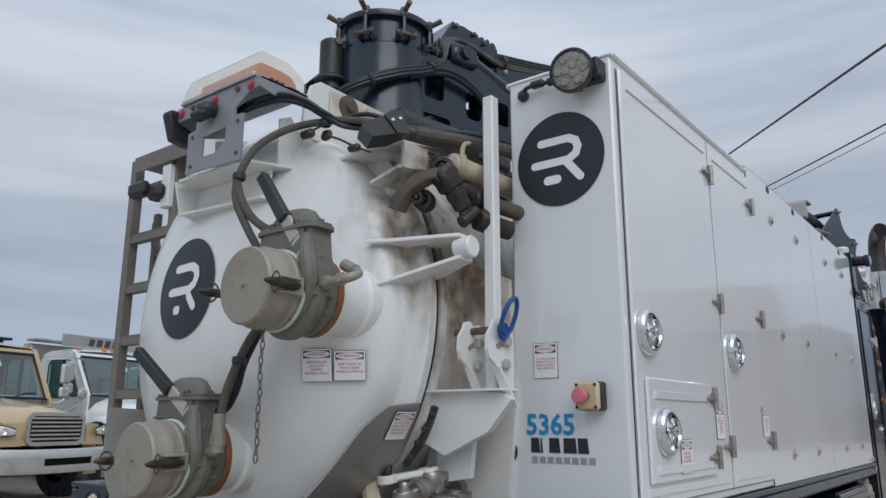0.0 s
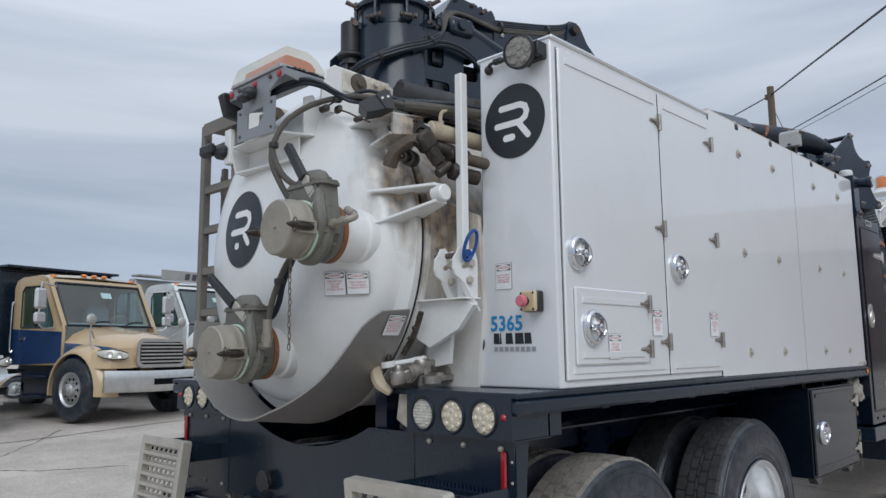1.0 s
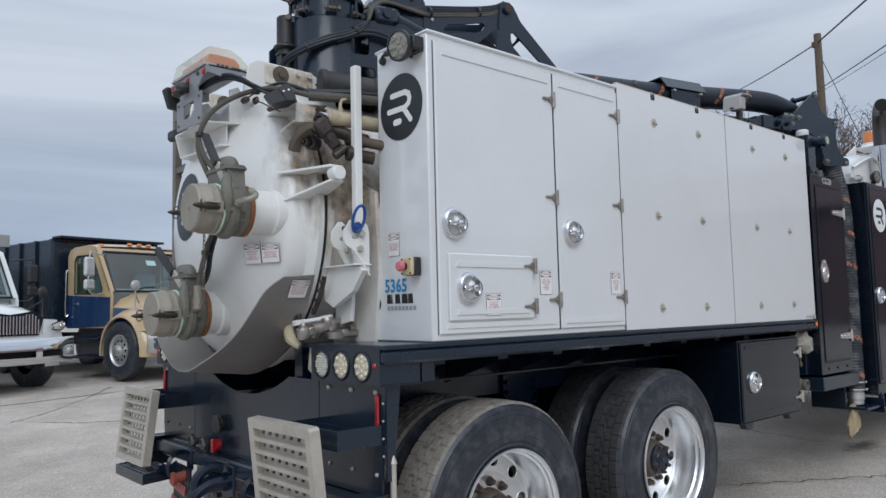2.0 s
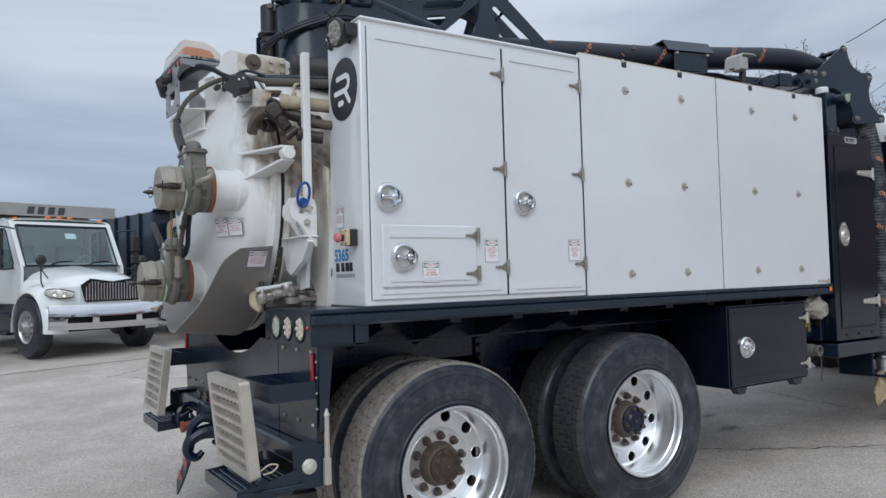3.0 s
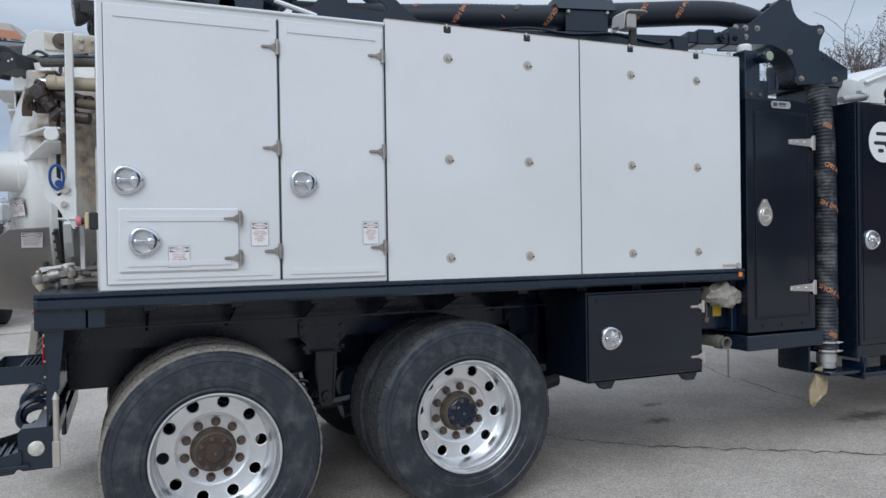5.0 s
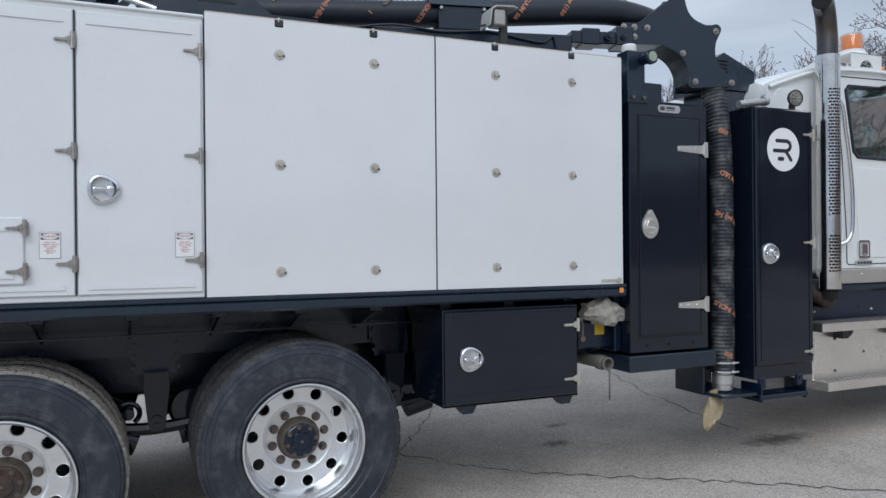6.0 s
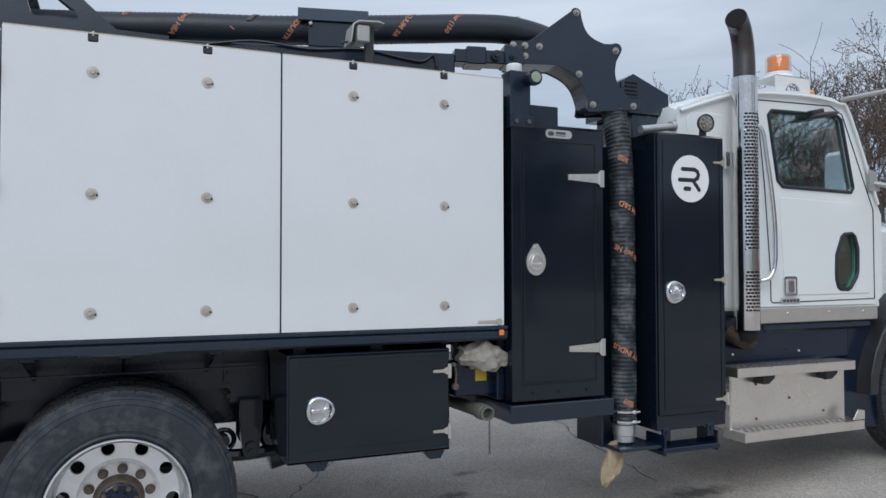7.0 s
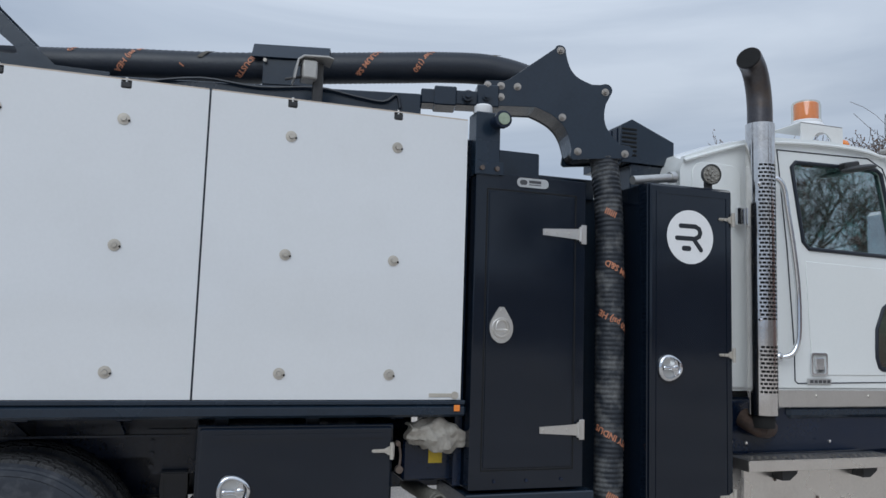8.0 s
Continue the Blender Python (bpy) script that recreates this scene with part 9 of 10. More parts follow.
    # grab bar, latch, badge, skirt
    g = Geo()
    g.tube([(1.09, 5.80, 2.60), (1.14, 5.805, 2.597), (1.16, 5.835, 2.585), (1.163, 5.87, 2.53), (1.163, 5.895, 2.39), (1.163, 5.935, 2.16), (1.163, 5.962, 1.92), (1.163, 5.962, 1.69), (1.16, 5.945, 1.60), (1.15, 5.91, 1.553), (1.12, 5.872, 1.54), (1.09, 5.865, 1.54)], 0.0165, 12)
    g.ball((1.10, 5.868, 1.54), 0.03, 12)
    part("grab_bar", g, CHROME, cab, "polished grab bar")
    g = Geo()
    g.M = on_side(XS + 0.004, 6.175, 1.500)
    sheet(g, rounded(-0.062, 0.062, -0.068, 0.068, 0.018), [rounded(-0.048, 0.048, -0.054, 0.054, 0.012)[::-1]], (0, 0, 0), X, Y, 0.010)
    g.box(-0.05, 0.05, -0.056, 0.056, -0.004, 0.002, 1)
    g.box(-0.03, 0.036, -0.036, 0.040, 0.002, 0.012, 0, 0.008)
    part("door_handle", g, [CHROME, DULL_ALLOY], cab, "chrome recessed door latch")
    g = Geo()
    g.M = on_side(XS + 0.006, 6.175, 1.397)
    g.box(-0.09, 0.09, -0.018, 0.018, 0, 0.004, 0, 0.002)
    for k in range(5):
        g.box(-0.07 + 0.032 * k, -0.048 + 0.032 * k, -0.009, 0.009, 0.004, 0.006, 1)
    part("model_badge", g, [DULL_ALLOY, DECAL_DARK], cab, "small silver model badge")
    g = Geo()
    g.box(1.05, 1.098, 5.86, 7.05, 1.245, 1.352, 0, 0.006)
    for y in (6.15, 6.55, 6.9):
        g.cyl((1.098, y, 1.31), (1.104, y, 1.31), 0.010, n=10)
    part("cab_skirt", g, STAINLESS, cab, "stainless cab skirt")
    g = Geo()
    g.box(1.0, 1.085, 5.95, 7.0, 1.18, 1.25, 0, 0.02)
    part("lower_skirt", g, BLACK, cab, "dark lower skirt")
    # rear quarter: recessed panel and strap
    g = Geo()
    g.prism(rounded(5.28, 5.62, 2.30, 2.66, 0.07), (XS, 0, 0), Y, Z, 0.008)
    part("quarter_pressing", g, CAB_WHITE, cab, "pressed quarter panel", bevel=0.006)
    g = Geo()
    g.box(1.085, 1.10, 5.70, 5.74, 1.4, 2.78, 0, 0.004)
    part("quarter_post", g, CAB_WHITE, cab)
    # roof beacon on a bracket
    g = Geo()
    g.prism([(6.11, 2.865), (6.20, 2.865)] + [(6.275 - 0.078 * math.cos(math.pi * i / 10), 2.865 + 0.085 * math.sin(math.pi * i / 10)) for i in range(11)] + [(6.35, 2.865), (6.44, 2.865), (6.44, 2.998), (6.11, 2.998)], (1.045, 0, 0), Y, Z, 0.008)
    g.box(0.80, 1.053, 6.11, 6.44, 2.991, 2.999, 0, 0.002)
    g.prism([(6.11, 3.02), (6.11, 2.87), (5.86, 2.89), (5.86, 2.90)], (0.82, 0, 0), Y, Z, 0.01)
    part("beacon_bracket", g, TANK_WHITE, cab, "grey beacon bracket", smooth=None)
    g = Geo()
    g.lathe((0.925, 6.275, 2.999), Z, [(0.112, 0), (0.112, 0.012), (0.095, 0.03), (0.095, 0.045), (0.088, 0.05)], 32)
    bc = part("beacon_base", g, DECAL_WHITE, cab, "white beacon base")
    g = Geo()
    g.lathe((0.925, 6.275, 3.046), Z, [(0.074, 0), (0.074, 0.115), (0.07, 0.12), (0, 0.12)], 32, mod=lambda i, j: 0.0015 if i % 2 else 0)
    part("beacon_lens", g, AMBER, cab, "amber beacon lens")
    g = Geo()
    g.lathe((0.925, 6.275, 3.04), Z, [(0.088, 0), (0.088, 0.112), (0.082, 0.132), (0.06, 0.14), (0, 0.142)], 32)
    w = part("beacon_dome", g, CLEAR, cab, "clear beacon dome")
    w.visible_shadow = False
    for y, z in ((6.53, 2.915), (6.70, 2.895)):
        g = Geo()
        g.ball((0.95 if y < 6.65 else 0.5, y, z), 0.045, 12, 0, (1.3, 1.0, 0.8))
        part("roof_marker", g, AMBER, cab, "amber roof marker lamp")
    # mirror arm and mirror
    g = Geo()
    g.tube([(1.08, 6.72, 2.86), (1.20, 6.78, 2.87), (1.45, 6.95, 2.90)], 0.018, 8)
    part("mirror_arm", g, BED_SILVER, cab, "grey upper mirror arm")
    g = Geo()
    g.tube([(1.08, 7.00, 2.26), (1.16, 7.05, 2.24), (1.30, 7.12, 2.20)], 0.018, 8)
    g.prism([(6.95, 2.36), (7.03, 2.34), (7.07, 2.20), (6.97, 2.20)], (1.088, 0, 0), Y, Z, 0.03)
    part("mirror_arm", g, BED_SILVER, cab, "grey mirror arm")
    g = Geo()
    g.box(1.28, 1.50, 7.05, 7.13, 2.08, 2.55, 0, 0.03)
    part("door_mirror", g, CHROME, cab, "chrome door mirror")
    # hood and front fender
    g = Geo()
    rings = []
    sec = [(-0.80, 1.05), (-0.86, 1.5), (-0.82, 1.92), (-0.6, 2.03), (0.0, 2.07), (0.66, 2.03), (0.88, 1.92), (0.92, 1.5), (0.86, 1.05)]
    for y, s, dz in ((7.13, 1.0, 0.0), (7.6, 0.97, -0.01), (8.2, 0.90, -0.05), (8.55, 0.84, -0.12), (8.62, 0.78, -0.2)):
        rings.append([(x * s, y, z + dz * (1 if z > 1.8 else 0.3)) for x, z in sec])
    k = len(sec)
    g.add([p for r in rings for p in r], [(a * k + i, a * k + i + 1, (a + 1) * k + i + 1, (a + 1) * k + i) for a in range(4) for i in range(k - 1)] + [tuple(range(4 * k, 5 * k))])
    hood = part("hood", g, CAB_WHITE, truck, "white sloping hood", smooth=40)
    for sx in (1, -1):
        g = Geo()
        ar = [(7.62 + 0.66 * math.cos(radians(a)), 0.70 + 0.66 * math.sin(radians(a))) for a in range(0, 181, 12)]
        ou = [(7.62 + 0.74 * math.cos(radians(a)), 0.70 + 0.76 * math.sin(radians(a))) for a in range(180, -1, -12)]
        g.prism(ar + ou, ((0.80 if sx > 0 else -1.10), 0, 0), Y, Z, 0.36)
        part("fender", g, PLASTIC, hood, "black plastic wheel arch", bevel=0.01)
    g = Geo()
    g.box(0.72, 0.80, 6.80, 8.0, 0.75, 1.50, 0, 0.02)
    g.prism([(6.62, 1.24), (7.12, 1.30), (7.10, 0.42), (6.68, 0.50)], (0.70, 0, 0), Y, Z, 0.34)
    # added dark box stands in for the shade between cab floor and step
    g.box(0.55, 1.06, 5.50, 6.80, 0.96, 1.30, 0, 0.02)
    part("splash_guard", g, FRAME_BLACK, truck, "black plastic splash guard with dark fill under the cab", bevel=0.01)


make_cab()


def make_exhaust():
    # perforated heat shield built of strips round slots
    cx, cy, r = 1.215, 5.655, 0.081
    g = Geo()

    def patch(a0, a1, z0, z1, m=0):
        n = max(1, int((a1 - a0) / 6))
        p = []
        for i in range(n + 1):
            a = radians(a0 + (a1 - a0) * i / n)
            p += [(cx + r * math.cos(a), cy + r * math.sin(a), z0), (cx + r * math.cos(a), cy + r * math.sin(a), z1)]
        g.add(p, [(2 * i, 2 * i + 2, 2 * i + 3, 2 * i + 1) for i in range(n)], m)
    patch(-180, 180, 1.222, 1.335)
    patch(-180, 180, 2.64, 2.885)
    patch(-180, -50, 1.335, 2.64)
    patch(58, 180, 1.335, 2.64)
    z, k = 1.335, 0
    while z < 2.639:
        plain = 1.60 < z < 1.72
        patch(-50, 58, z, z + 0.010)
        if plain:
            patch(-50, 58, z + 0.010, z + 0.0225)
        else:
            a = -50 - (0 if k % 2 else 9)
            while a < 58:
                b0, b1 = max(-50, a), min(58, a + 4)
                if b1 > b0:
                    patch(b0, b1, z + 0.010, z + 0.0225)
                a += 18
        z += 0.0225
        k += 1
    stack = part("exhaust_shield", g, SHIELD_STEEL, truck, "polished perforated exhaust heat shield", smooth=60)
    g = Geo()
    g.cyl((cx, cy, 1.15), (cx, cy, 2.90), 0.062, n=28)
    part("exhaust_core", g, SOOT_GAP_SHADE, stack, "dark exhaust pipe inside the shield")
    g = Geo()
    P = [(cx, cy, 2.86), (cx, cy, 2.98), (cx, cy - 0.005, 3.06), (cx + 0.008, cy - 0.022, 3.13), (cx + 0.025, cy - 0.055, 3.195), (cx + 0.05, cy - 0.100, 3.232), (cx + 0.072, cy - 0.136, 3.245)]
    g.tube(P, 0.070, 28, smooth=5)
    part("exhaust_pipe", g, EXHAUST, stack, "heat-stained curved exhaust pipe", smooth=50)
    g = Geo()
    d = Vector((0.050, -0.082, 0.028)).normalized()
    e = Vector(P[-1])
    g.lathe(e, d, [(0, 0.0035), (0.066, 0.0035)], 28)
    part("exhaust_mouth", g, SOOT_GAP_SHADE, stack)
    g = Geo()
    g.tube([(1.10, 5.62, 1.19), (1.18, 5.66, 1.15), (1.02, 5.85, 1.12), (0.7, 6.1, 1.1)], 0.06, 12)
    part("exhaust_elbow", g, RUST, truck, "rusty exhaust elbow")
    g = Geo()
    g.box(1.125, 1.15, 5.55, 5.60, 2.3, 2.4, 0, 0.004)
    part("shield_clip", g, CHROME, stack)
    for z in (2.52, 1.75):
        g = Geo()
        g.ball((cx + 0.07, cy - 0.072, z), 0.011, 8)
        part("shield_screw", g, CHROME, stack)


make_exhaust()


def make_steps():
    def tread(y0, y1, z0, z1, x0, x1, name, label):
        g = Geo()
        holes = []
        for j in range(3):
            n = int((y1 - y0 - 0.06) / 0.052)
            for i in range(n):
                y = y0 + 0.04 + 0.052 * i + (0.026 if j % 2 else 0)
                xx = x0 + 0.055 + j * (x1 - x0 - 0.08) / 3
                holes.append(rounded(xx, xx + 0.028, y, y + 0.034, 0.009, 2))
        sheet(g, [(x0, y0), (x1, y0), (x1, y1), (x0, y1)], holes, (0, 0, z1 - 0.006), X, Y, 0.006)
        g.box(x1 - 0.008, x1, y0, y1, z0, z1 - 0.0062, 0, 0.002)
        g.box(x0, x1 - 0.008, y0, y0 + 0.008, z0, z1 - 0.0062)
        g.box(x0, x1 - 0.008, y1 - 0.008, y1, z0, z1 - 0.0062)
        g.box(x0 + 0.01, x1 - 0.01, y0 + 0.01, y1 - 0.01, z0, z0 + 0.006)
        return part(name, g, STEP_ALLOY, truck, label, smooth=None)
    tread(5.485, 6.545, 0.925, 0.985, 1.12, 1.30, "upper_step", "perforated aluminium cab step")
    tread(5.550, 6.640, 0.505, 0.565, 1.10, 1.29, "lower_step", "perforated aluminium lower step")
    g = Geo()
    g.box(0.55, 1.155, 5.56, 6.62, 0.55, 0.95, 0, 0.01)
    for y, z in ((5.78, 0.85), (5.78, 0.62), (6.08, 0.74), (6.42, 0.85), (6.40, 0.63)):
        g.ball((1.157, y, z), 0.010, 8, 1)
    tk = part("step_box", g, [STEP_ALLOY, NUT], truck, "stainless box behind the steps", bevel=0.0)
    for y in (5.76, 6.34):
        g = Geo()
        g.prism([(y, 0.925), (y + 0.11, 0.925), (y + 0.10, 0.895), (y + 0.05, 0.86), (y, 0.86)], (1.16, 0, 0), Y, Z, 0.08)
        part("step_bracket", g, PLASTIC, tk, "black step bracket", smooth=None)
    g = Geo()
    g.prism([(5.50, 0.985), (6.47, 0.985), (6.36, 1.075), (5.52, 1.10)], (1.13, 0, 0), Y, Vector((-0.35, 0, 1)), 0.006)
    for y in (5.62, 6.22):
        g.ball((1.115, y, 1.05), 0.010, 8)
    part("step_guard", g, STEP_ALLOY, truck, "sloping stainless guard plate", smooth=None)
    g = Geo()
    g.prism([(6.55, 0.57), (6.66, 0.57), (6.66, 0.63), (6.60, 0.64)], (1.27, 0, 0), Y, Z, 0.006)
    part("step_tab", g, STAINLESS, truck, "", smooth=None)


make_steps()


# ---- the yard round the truck ----
def bg_wheel(parent, x, y, side, R=0.555):
    """Road wheel of a parked truck, axis across; side -1 faces the near flank."""
    g = Geo()
    o = (0, 0, 0)
    ax = (0, side, 0)
    g.lathe(o, ax, [(0.29, -0.26), (0.46, -0.27), (R - 0.02, -0.255), (R, -0.23), (R, -0.04), (R - 0.02, -0.012), (0.46, 0.002), (0.36, 0.004), (0.30, -0.012)], 48, 0, mod=lambda i, j: -0.008 if j in (3, 4) and i % 2 else 0)
    w = part("wheel", g, RUBBER, parent, "black road tyre", smooth=35, at=Matrix.Translation((x, y, R)))
    g = Geo()
    holes = [circle(0.185 * math.cos(a), 0.185 * math.sin(a), 0.030, 12) for a in [2 * math.pi * i / 10 for i in range(10)]]
    sheet(g, circle(0, 0, 0.255, 40), holes, (0, side * -0.035, 0), X, Z, 0.012)
    g.lathe(o, ax, [(0.30, -0.02), (0.305, 0.004), (0.29, 0.006), (0.275, -0.02), (0.25, -0.032)], 40)
    g.lathe(o, ax, [(0.12, -0.02), (0.11, 0.02), (0.085, 0.035), (0.075, 0.09), (0.03, 0.10), (0, 0.10)], 24)
    for i in range(10):
        a = 2 * math.pi * i / 10
        g.cyl((0.142 * math.cos(a), side * -0.02, 0.142 * math.sin(a)), (0.142 * math.cos(a), side * 0.025, 0.142 * math.sin(a)), 0.018, n=6)
    part("rim", g, DULL_ALLOY, w, "aluminium rim with round holes")
    g = Geo()
    g.lathe(o, ax, [(0, -0.2), (0.2, -0.19), (0.2, -0.06), (0, -0.06)], 24)
    part("brake_drum", g, FRAME_BLACK, w)
    return w


def parked_truck(label, at, yaw, upper, lower, bed_mat, style, bed_top, bars):
    t = tagged(new("parked_truck"), label, "truck", "trucks parked in a row")
    t.matrix_world = Matrix.Translation((at[0], at[1], ground_z(*at))) @ Matrix.Rotation(radians(yaw), 4, "Z")
    W = 1.02
    # frame
    g = Geo()
    for y in (-0.45, 0.37):
        g.box(-7.0, 0.7, y, y + 0.08, 0.62, 0.86, 0, 0.006)
    g.box(-0.1, 0.1, -0.95, 0.95, 0.42, 0.56, 0, 0.02)
    part("chassis_frame", g, FRAME_BLACK, t)
    # cab shell from a side outline, with window openings
    side = [(-2.05, 0.98), (-2.05, 2.46), (-1.98, 2.58), (-1.80, 2.64), (-1.20, 2.66), (-1.02, 2.60), (-0.50, 1.72), (-0.47, 1.62), (-0.50, 1.02)]
    win = [(-1.78, 1.68), (-1.78, 2.36), (-1.70, 2.45), (-1.18, 2.45), (-1.10, 2.39), (-0.78, 1.76), (-0.80, 1.66)]
    low = []
    g = Geo()
    for y in (-W, W - 0.05):
        sheet(g, side, [win], (0, y, 0), X, Z, -0.05)
    sk = side[0:7]
    n = len(sk)
    pts = [(x, y, z + (c if z > 2.5 else 0)) for y, c in ((-W - 0.0, -0.02), (-W * 0.85, 0.02), (0, 0.05), (W * 0.85, 0.02), (W, -0.02)) for x, z in sk]
    g.add(pts, [(a * n + i, a * n + i + 1, (a + 1) * n + i + 1, (a + 1) * n + i) for a in range(4) for i in range(5)])
    # windscreen pillars and cowl
    for y in (-W, W - 0.09):
        g.add([(-1.02, y, 2.60), (-1.02, y + 0.09, 2.60), (-0.50, y + 0.09, 1.70), (-0.50, y, 1.70), (-1.06, y, 2.58), (-1.06, y + 0.09, 2.58), (-0.55, y + 0.09, 1.68), (-0.55, y, 1.68)],
              [(0, 1, 2, 3), (4, 7, 6, 5), (0, 3, 7, 4), (1, 5, 6, 2)])
    g.add([(-1.03, -W, 2.59), (-1.03, W, 2.59), (-0.97, W, 2.50), (-0.97, -W, 2.50)], [(0, 1, 2, 3)])
    g.box(-2.04, -0.52, -W + 0.01, W - 0.01, 0.98, 1.02)
    cab = part("cab", g, upper, t, "parked truck cab", smooth=40)
    if lower is not upper:
        g = Geo()
        for y, h in ((-W - 0.004, 0.004), (W + 0.004, -0.004)):
            g.prism([(-2.05, 0.98), (-2.05, 1.66), (-0.50, 1.58), (-0.50, 1.02)], (0, y, 0), X, Z, -h)
        part("lower_paint", g, lower, cab, "dark blue lower door paint", smooth=None)
    # glazing
    for y in (-W + 0.02, W - 0.03):
        g = Geo()
        g.prism(win, (0, y, 0), X, Z, -0.005)
        w = part("side_window", g, SCREEN, cab, "", smooth=None)
        w.visible_shadow = False
        g = Geo()
        g.tube([(x, y - 0.025 if y < 0 else y + 0.03, z) for x, z in win + win[:1]], 0.014, 6, smooth=1)
        g.box(-1.36, -1.33, y - 0.02, y + 0.02, 1.68, 2.44)
        part("window_rubber", g, HOSE, cab)
    g = Geo()
    g.add([(-0.97, -W + 0.12, 2.51), (-0.97, W - 0.12, 2.51), (-0.53, W - 0.12, 1.70), (-0.53, -W + 0.12, 1.70)], [(0, 1, 2, 3)])
    w = part("windscreen", g, SCREEN, cab, "wide windscreen", smooth=None)
    w.visible_shadow = False
    g = Geo()
    g.tube([(-0.96, -W + 0.12, 2.51), (-0.96, W - 0.12, 2.51), (-0.51, W - 0.11, 1.70), (-0.51, -W + 0.11, 1.70), (-0.96, -W + 0.12, 2.51)], 0.025, 6, smooth=1)
    for y in (-0.5, 0.25):
        g.tube([(-0.49, y, 1.70), (-0.55, y + 0.25, 1.78), (-0.57, y + 0.5, 1.79)], 0.012, 6)
    part("screen_rubber", g, HOSE, cab, "black screen surround and wipers")
    g = Geo()
    g.add([(-0.915, 0.0, 2.36), (-0.915, 0.22, 2.36), (-0.85, 0.22, 2.25), (-0.85, 0.0, 2.25)], [(0, 1, 2, 3)])
    g.v = [(x + 0.012, y, z + 0.006) for x, y, z in g.v]
    part("price_sheet", g, DECAL_WHITE, cab, "white paper behind the screen", smooth=None)
    g = Geo()
    for y in (-0.5, 0.5):
        g.box(-1.85, -1.6, y - 0.25, y + 0.25, 1.4, 2.15, 0, 0.05)
    g.box(-0.85, -0.6, -0.95, 0.95, 1.3, 1.75, 0, 0.05)
    g.box(-2.03, -2.0, -0.98, 0.98, 1.0, 1.75)
    g.lathe((-1.05, 0.5, 1.78), (-0.7, 0, 0.6), [(0.2, -0.01), (0.212, 0), (0.2, 0.01), (0.188, 0), (0.2, -0.01)], 20)
    part("cab_interior", g, SEAT, cab, "dark seats and dashboard")
    for k in range(5):
        y = (-0.85, -0.22, 0.0, 0.22, 0.85)[k]
        g = Geo()
        g.ball((-1.12, y, 2.70 if abs(y) < 0.5 else 2.65), 0.05, 10, 0, (1.0, 1.3, 0.6))
        part("roof_marker", g, AMBER, cab, "amber roof marker")
    # hood with raised crown and fenders
    g = Geo()
    sec = [(-0.98, 1.05), (-0.97, 1.42), (-0.80, 1.60), (-0.55, 1.72), (0, 1.78), (0.55, 1.72), (0.80, 1.60), (0.97, 1.42), (0.98, 1.05)]
    rings = []
    for x, sy, top in ((-0.50, 1.0, 1.70), (0.0, 0.93, 1.63), (0.5, 0.84, 1.54), (0.82, 0.74, 1.44), (0.92, 0.68, 1.32)):
        rings.append([(x, y * sy, 1.05 + (z - 1.05) * (top - 1.05) / 0.73) for y, z in sec])
    k = len(sec)
    g.add([p for r in rings for p in r], [(a * k + i, a * k + i + 1, (a + 1) * k + i + 1, (a + 1) * k + i) for a in range(4) for i in range(k - 1)])
    rz = [rings[-1][i] for i in range(k)]
    g.add(rz + [(0.95, p[1], 0.93) for p in (rz[0], rz[-1])], [tuple(range(k)), (0, k, k + 1, k - 1)])
    n_side = len(rings) - 1
    for a in range(n_side):
        for i in (0, k - 2):
            g.m[a * (k - 1) + i] = 1
    hood = part("hood", g, [upper, lower], t, "sloping truck hood", smooth=50)
    for sy in (-1, 1):
        g = Geo()
        cols = []
        for a in range(-6, 187, 12):
            ca, sa = math.cos(radians(a)), math.sin(radians(a))
            fx = 0.62 if ca < 0 else 0.80
            cols.append([(0.645 * ca, sy * 1.10, 0.52 + 0.655 * sa), (0.645 * ca, sy * 1.13, 0.52 + 0.665 * sa), (0.69 * ca, sy * 1.12, 0.52 + 0.71 * sa), (fx * ca * 1.02, sy * 1.0, 0.52 + 0.80 * sa), (fx * ca, sy * 0.75, 0.52 + 0.86 * sa)])
        m = 5
        g.add([p for c in cols for p in c], [(i * m + j, i * m + j + 1, (i + 1) * m + j + 1, (i + 1) * m + j) for i in range(len(cols) - 1) for j in range(m - 1)])
        g.add([(0.52, sy * 1.12, 0.92), (0.90, sy * 1.02, 0.92), (0.95, sy * 0.6, 0.92), (0.94, sy * 0.6, 1.28), (0.86, sy * 0.92, 1.26), (0.50, sy * 1.1, 1.18)], [(0, 1, 4, 5), (1, 2, 3, 4)])
        part("fender", g, upper, hood, "rounded front fender", smooth=60)
        # swept lamp: dark bezel, clear lens and a round reflector behind it
        def lamp_sheet(grow, out):
            g = Geo()
            us = [i / 8 for i in range(9)]
            rows = []
            for u in us:
                x = 0.66 + 0.34 * math.sin(u * math.pi / 2) ** 0.8 + out
                y = sy * (1.10 - 0.36 * u ** 1.7 + out)
                mid = 1.185 - 0.05 * u
                half = (0.075 * math.sin(math.pi * (0.08 + 0.84 * u)) ** 0.6) + grow
                rows.append([(x, y, mid - half), (x + 0.012, y + sy * 0.012, mid), (x - 0.01, y - sy * 0.012, mid + half)])
            g.add([p for r in rows for p in r], [(i * 3 + j, i * 3 + j + 1, i * 3 + j + 4, i * 3 + j + 3) for i in range(8) for j in range(2)])
            return g
        lamp = part("headlamp", lamp_sheet(0.016, 0.0), SOOT_GAP_SHADE, hood, "dark headlamp bezel", smooth=60)
        part("lamp_lens", lamp_sheet(0.0, 0.012), LAMP_LENS, lamp, "clear headlamp lens", smooth=60)
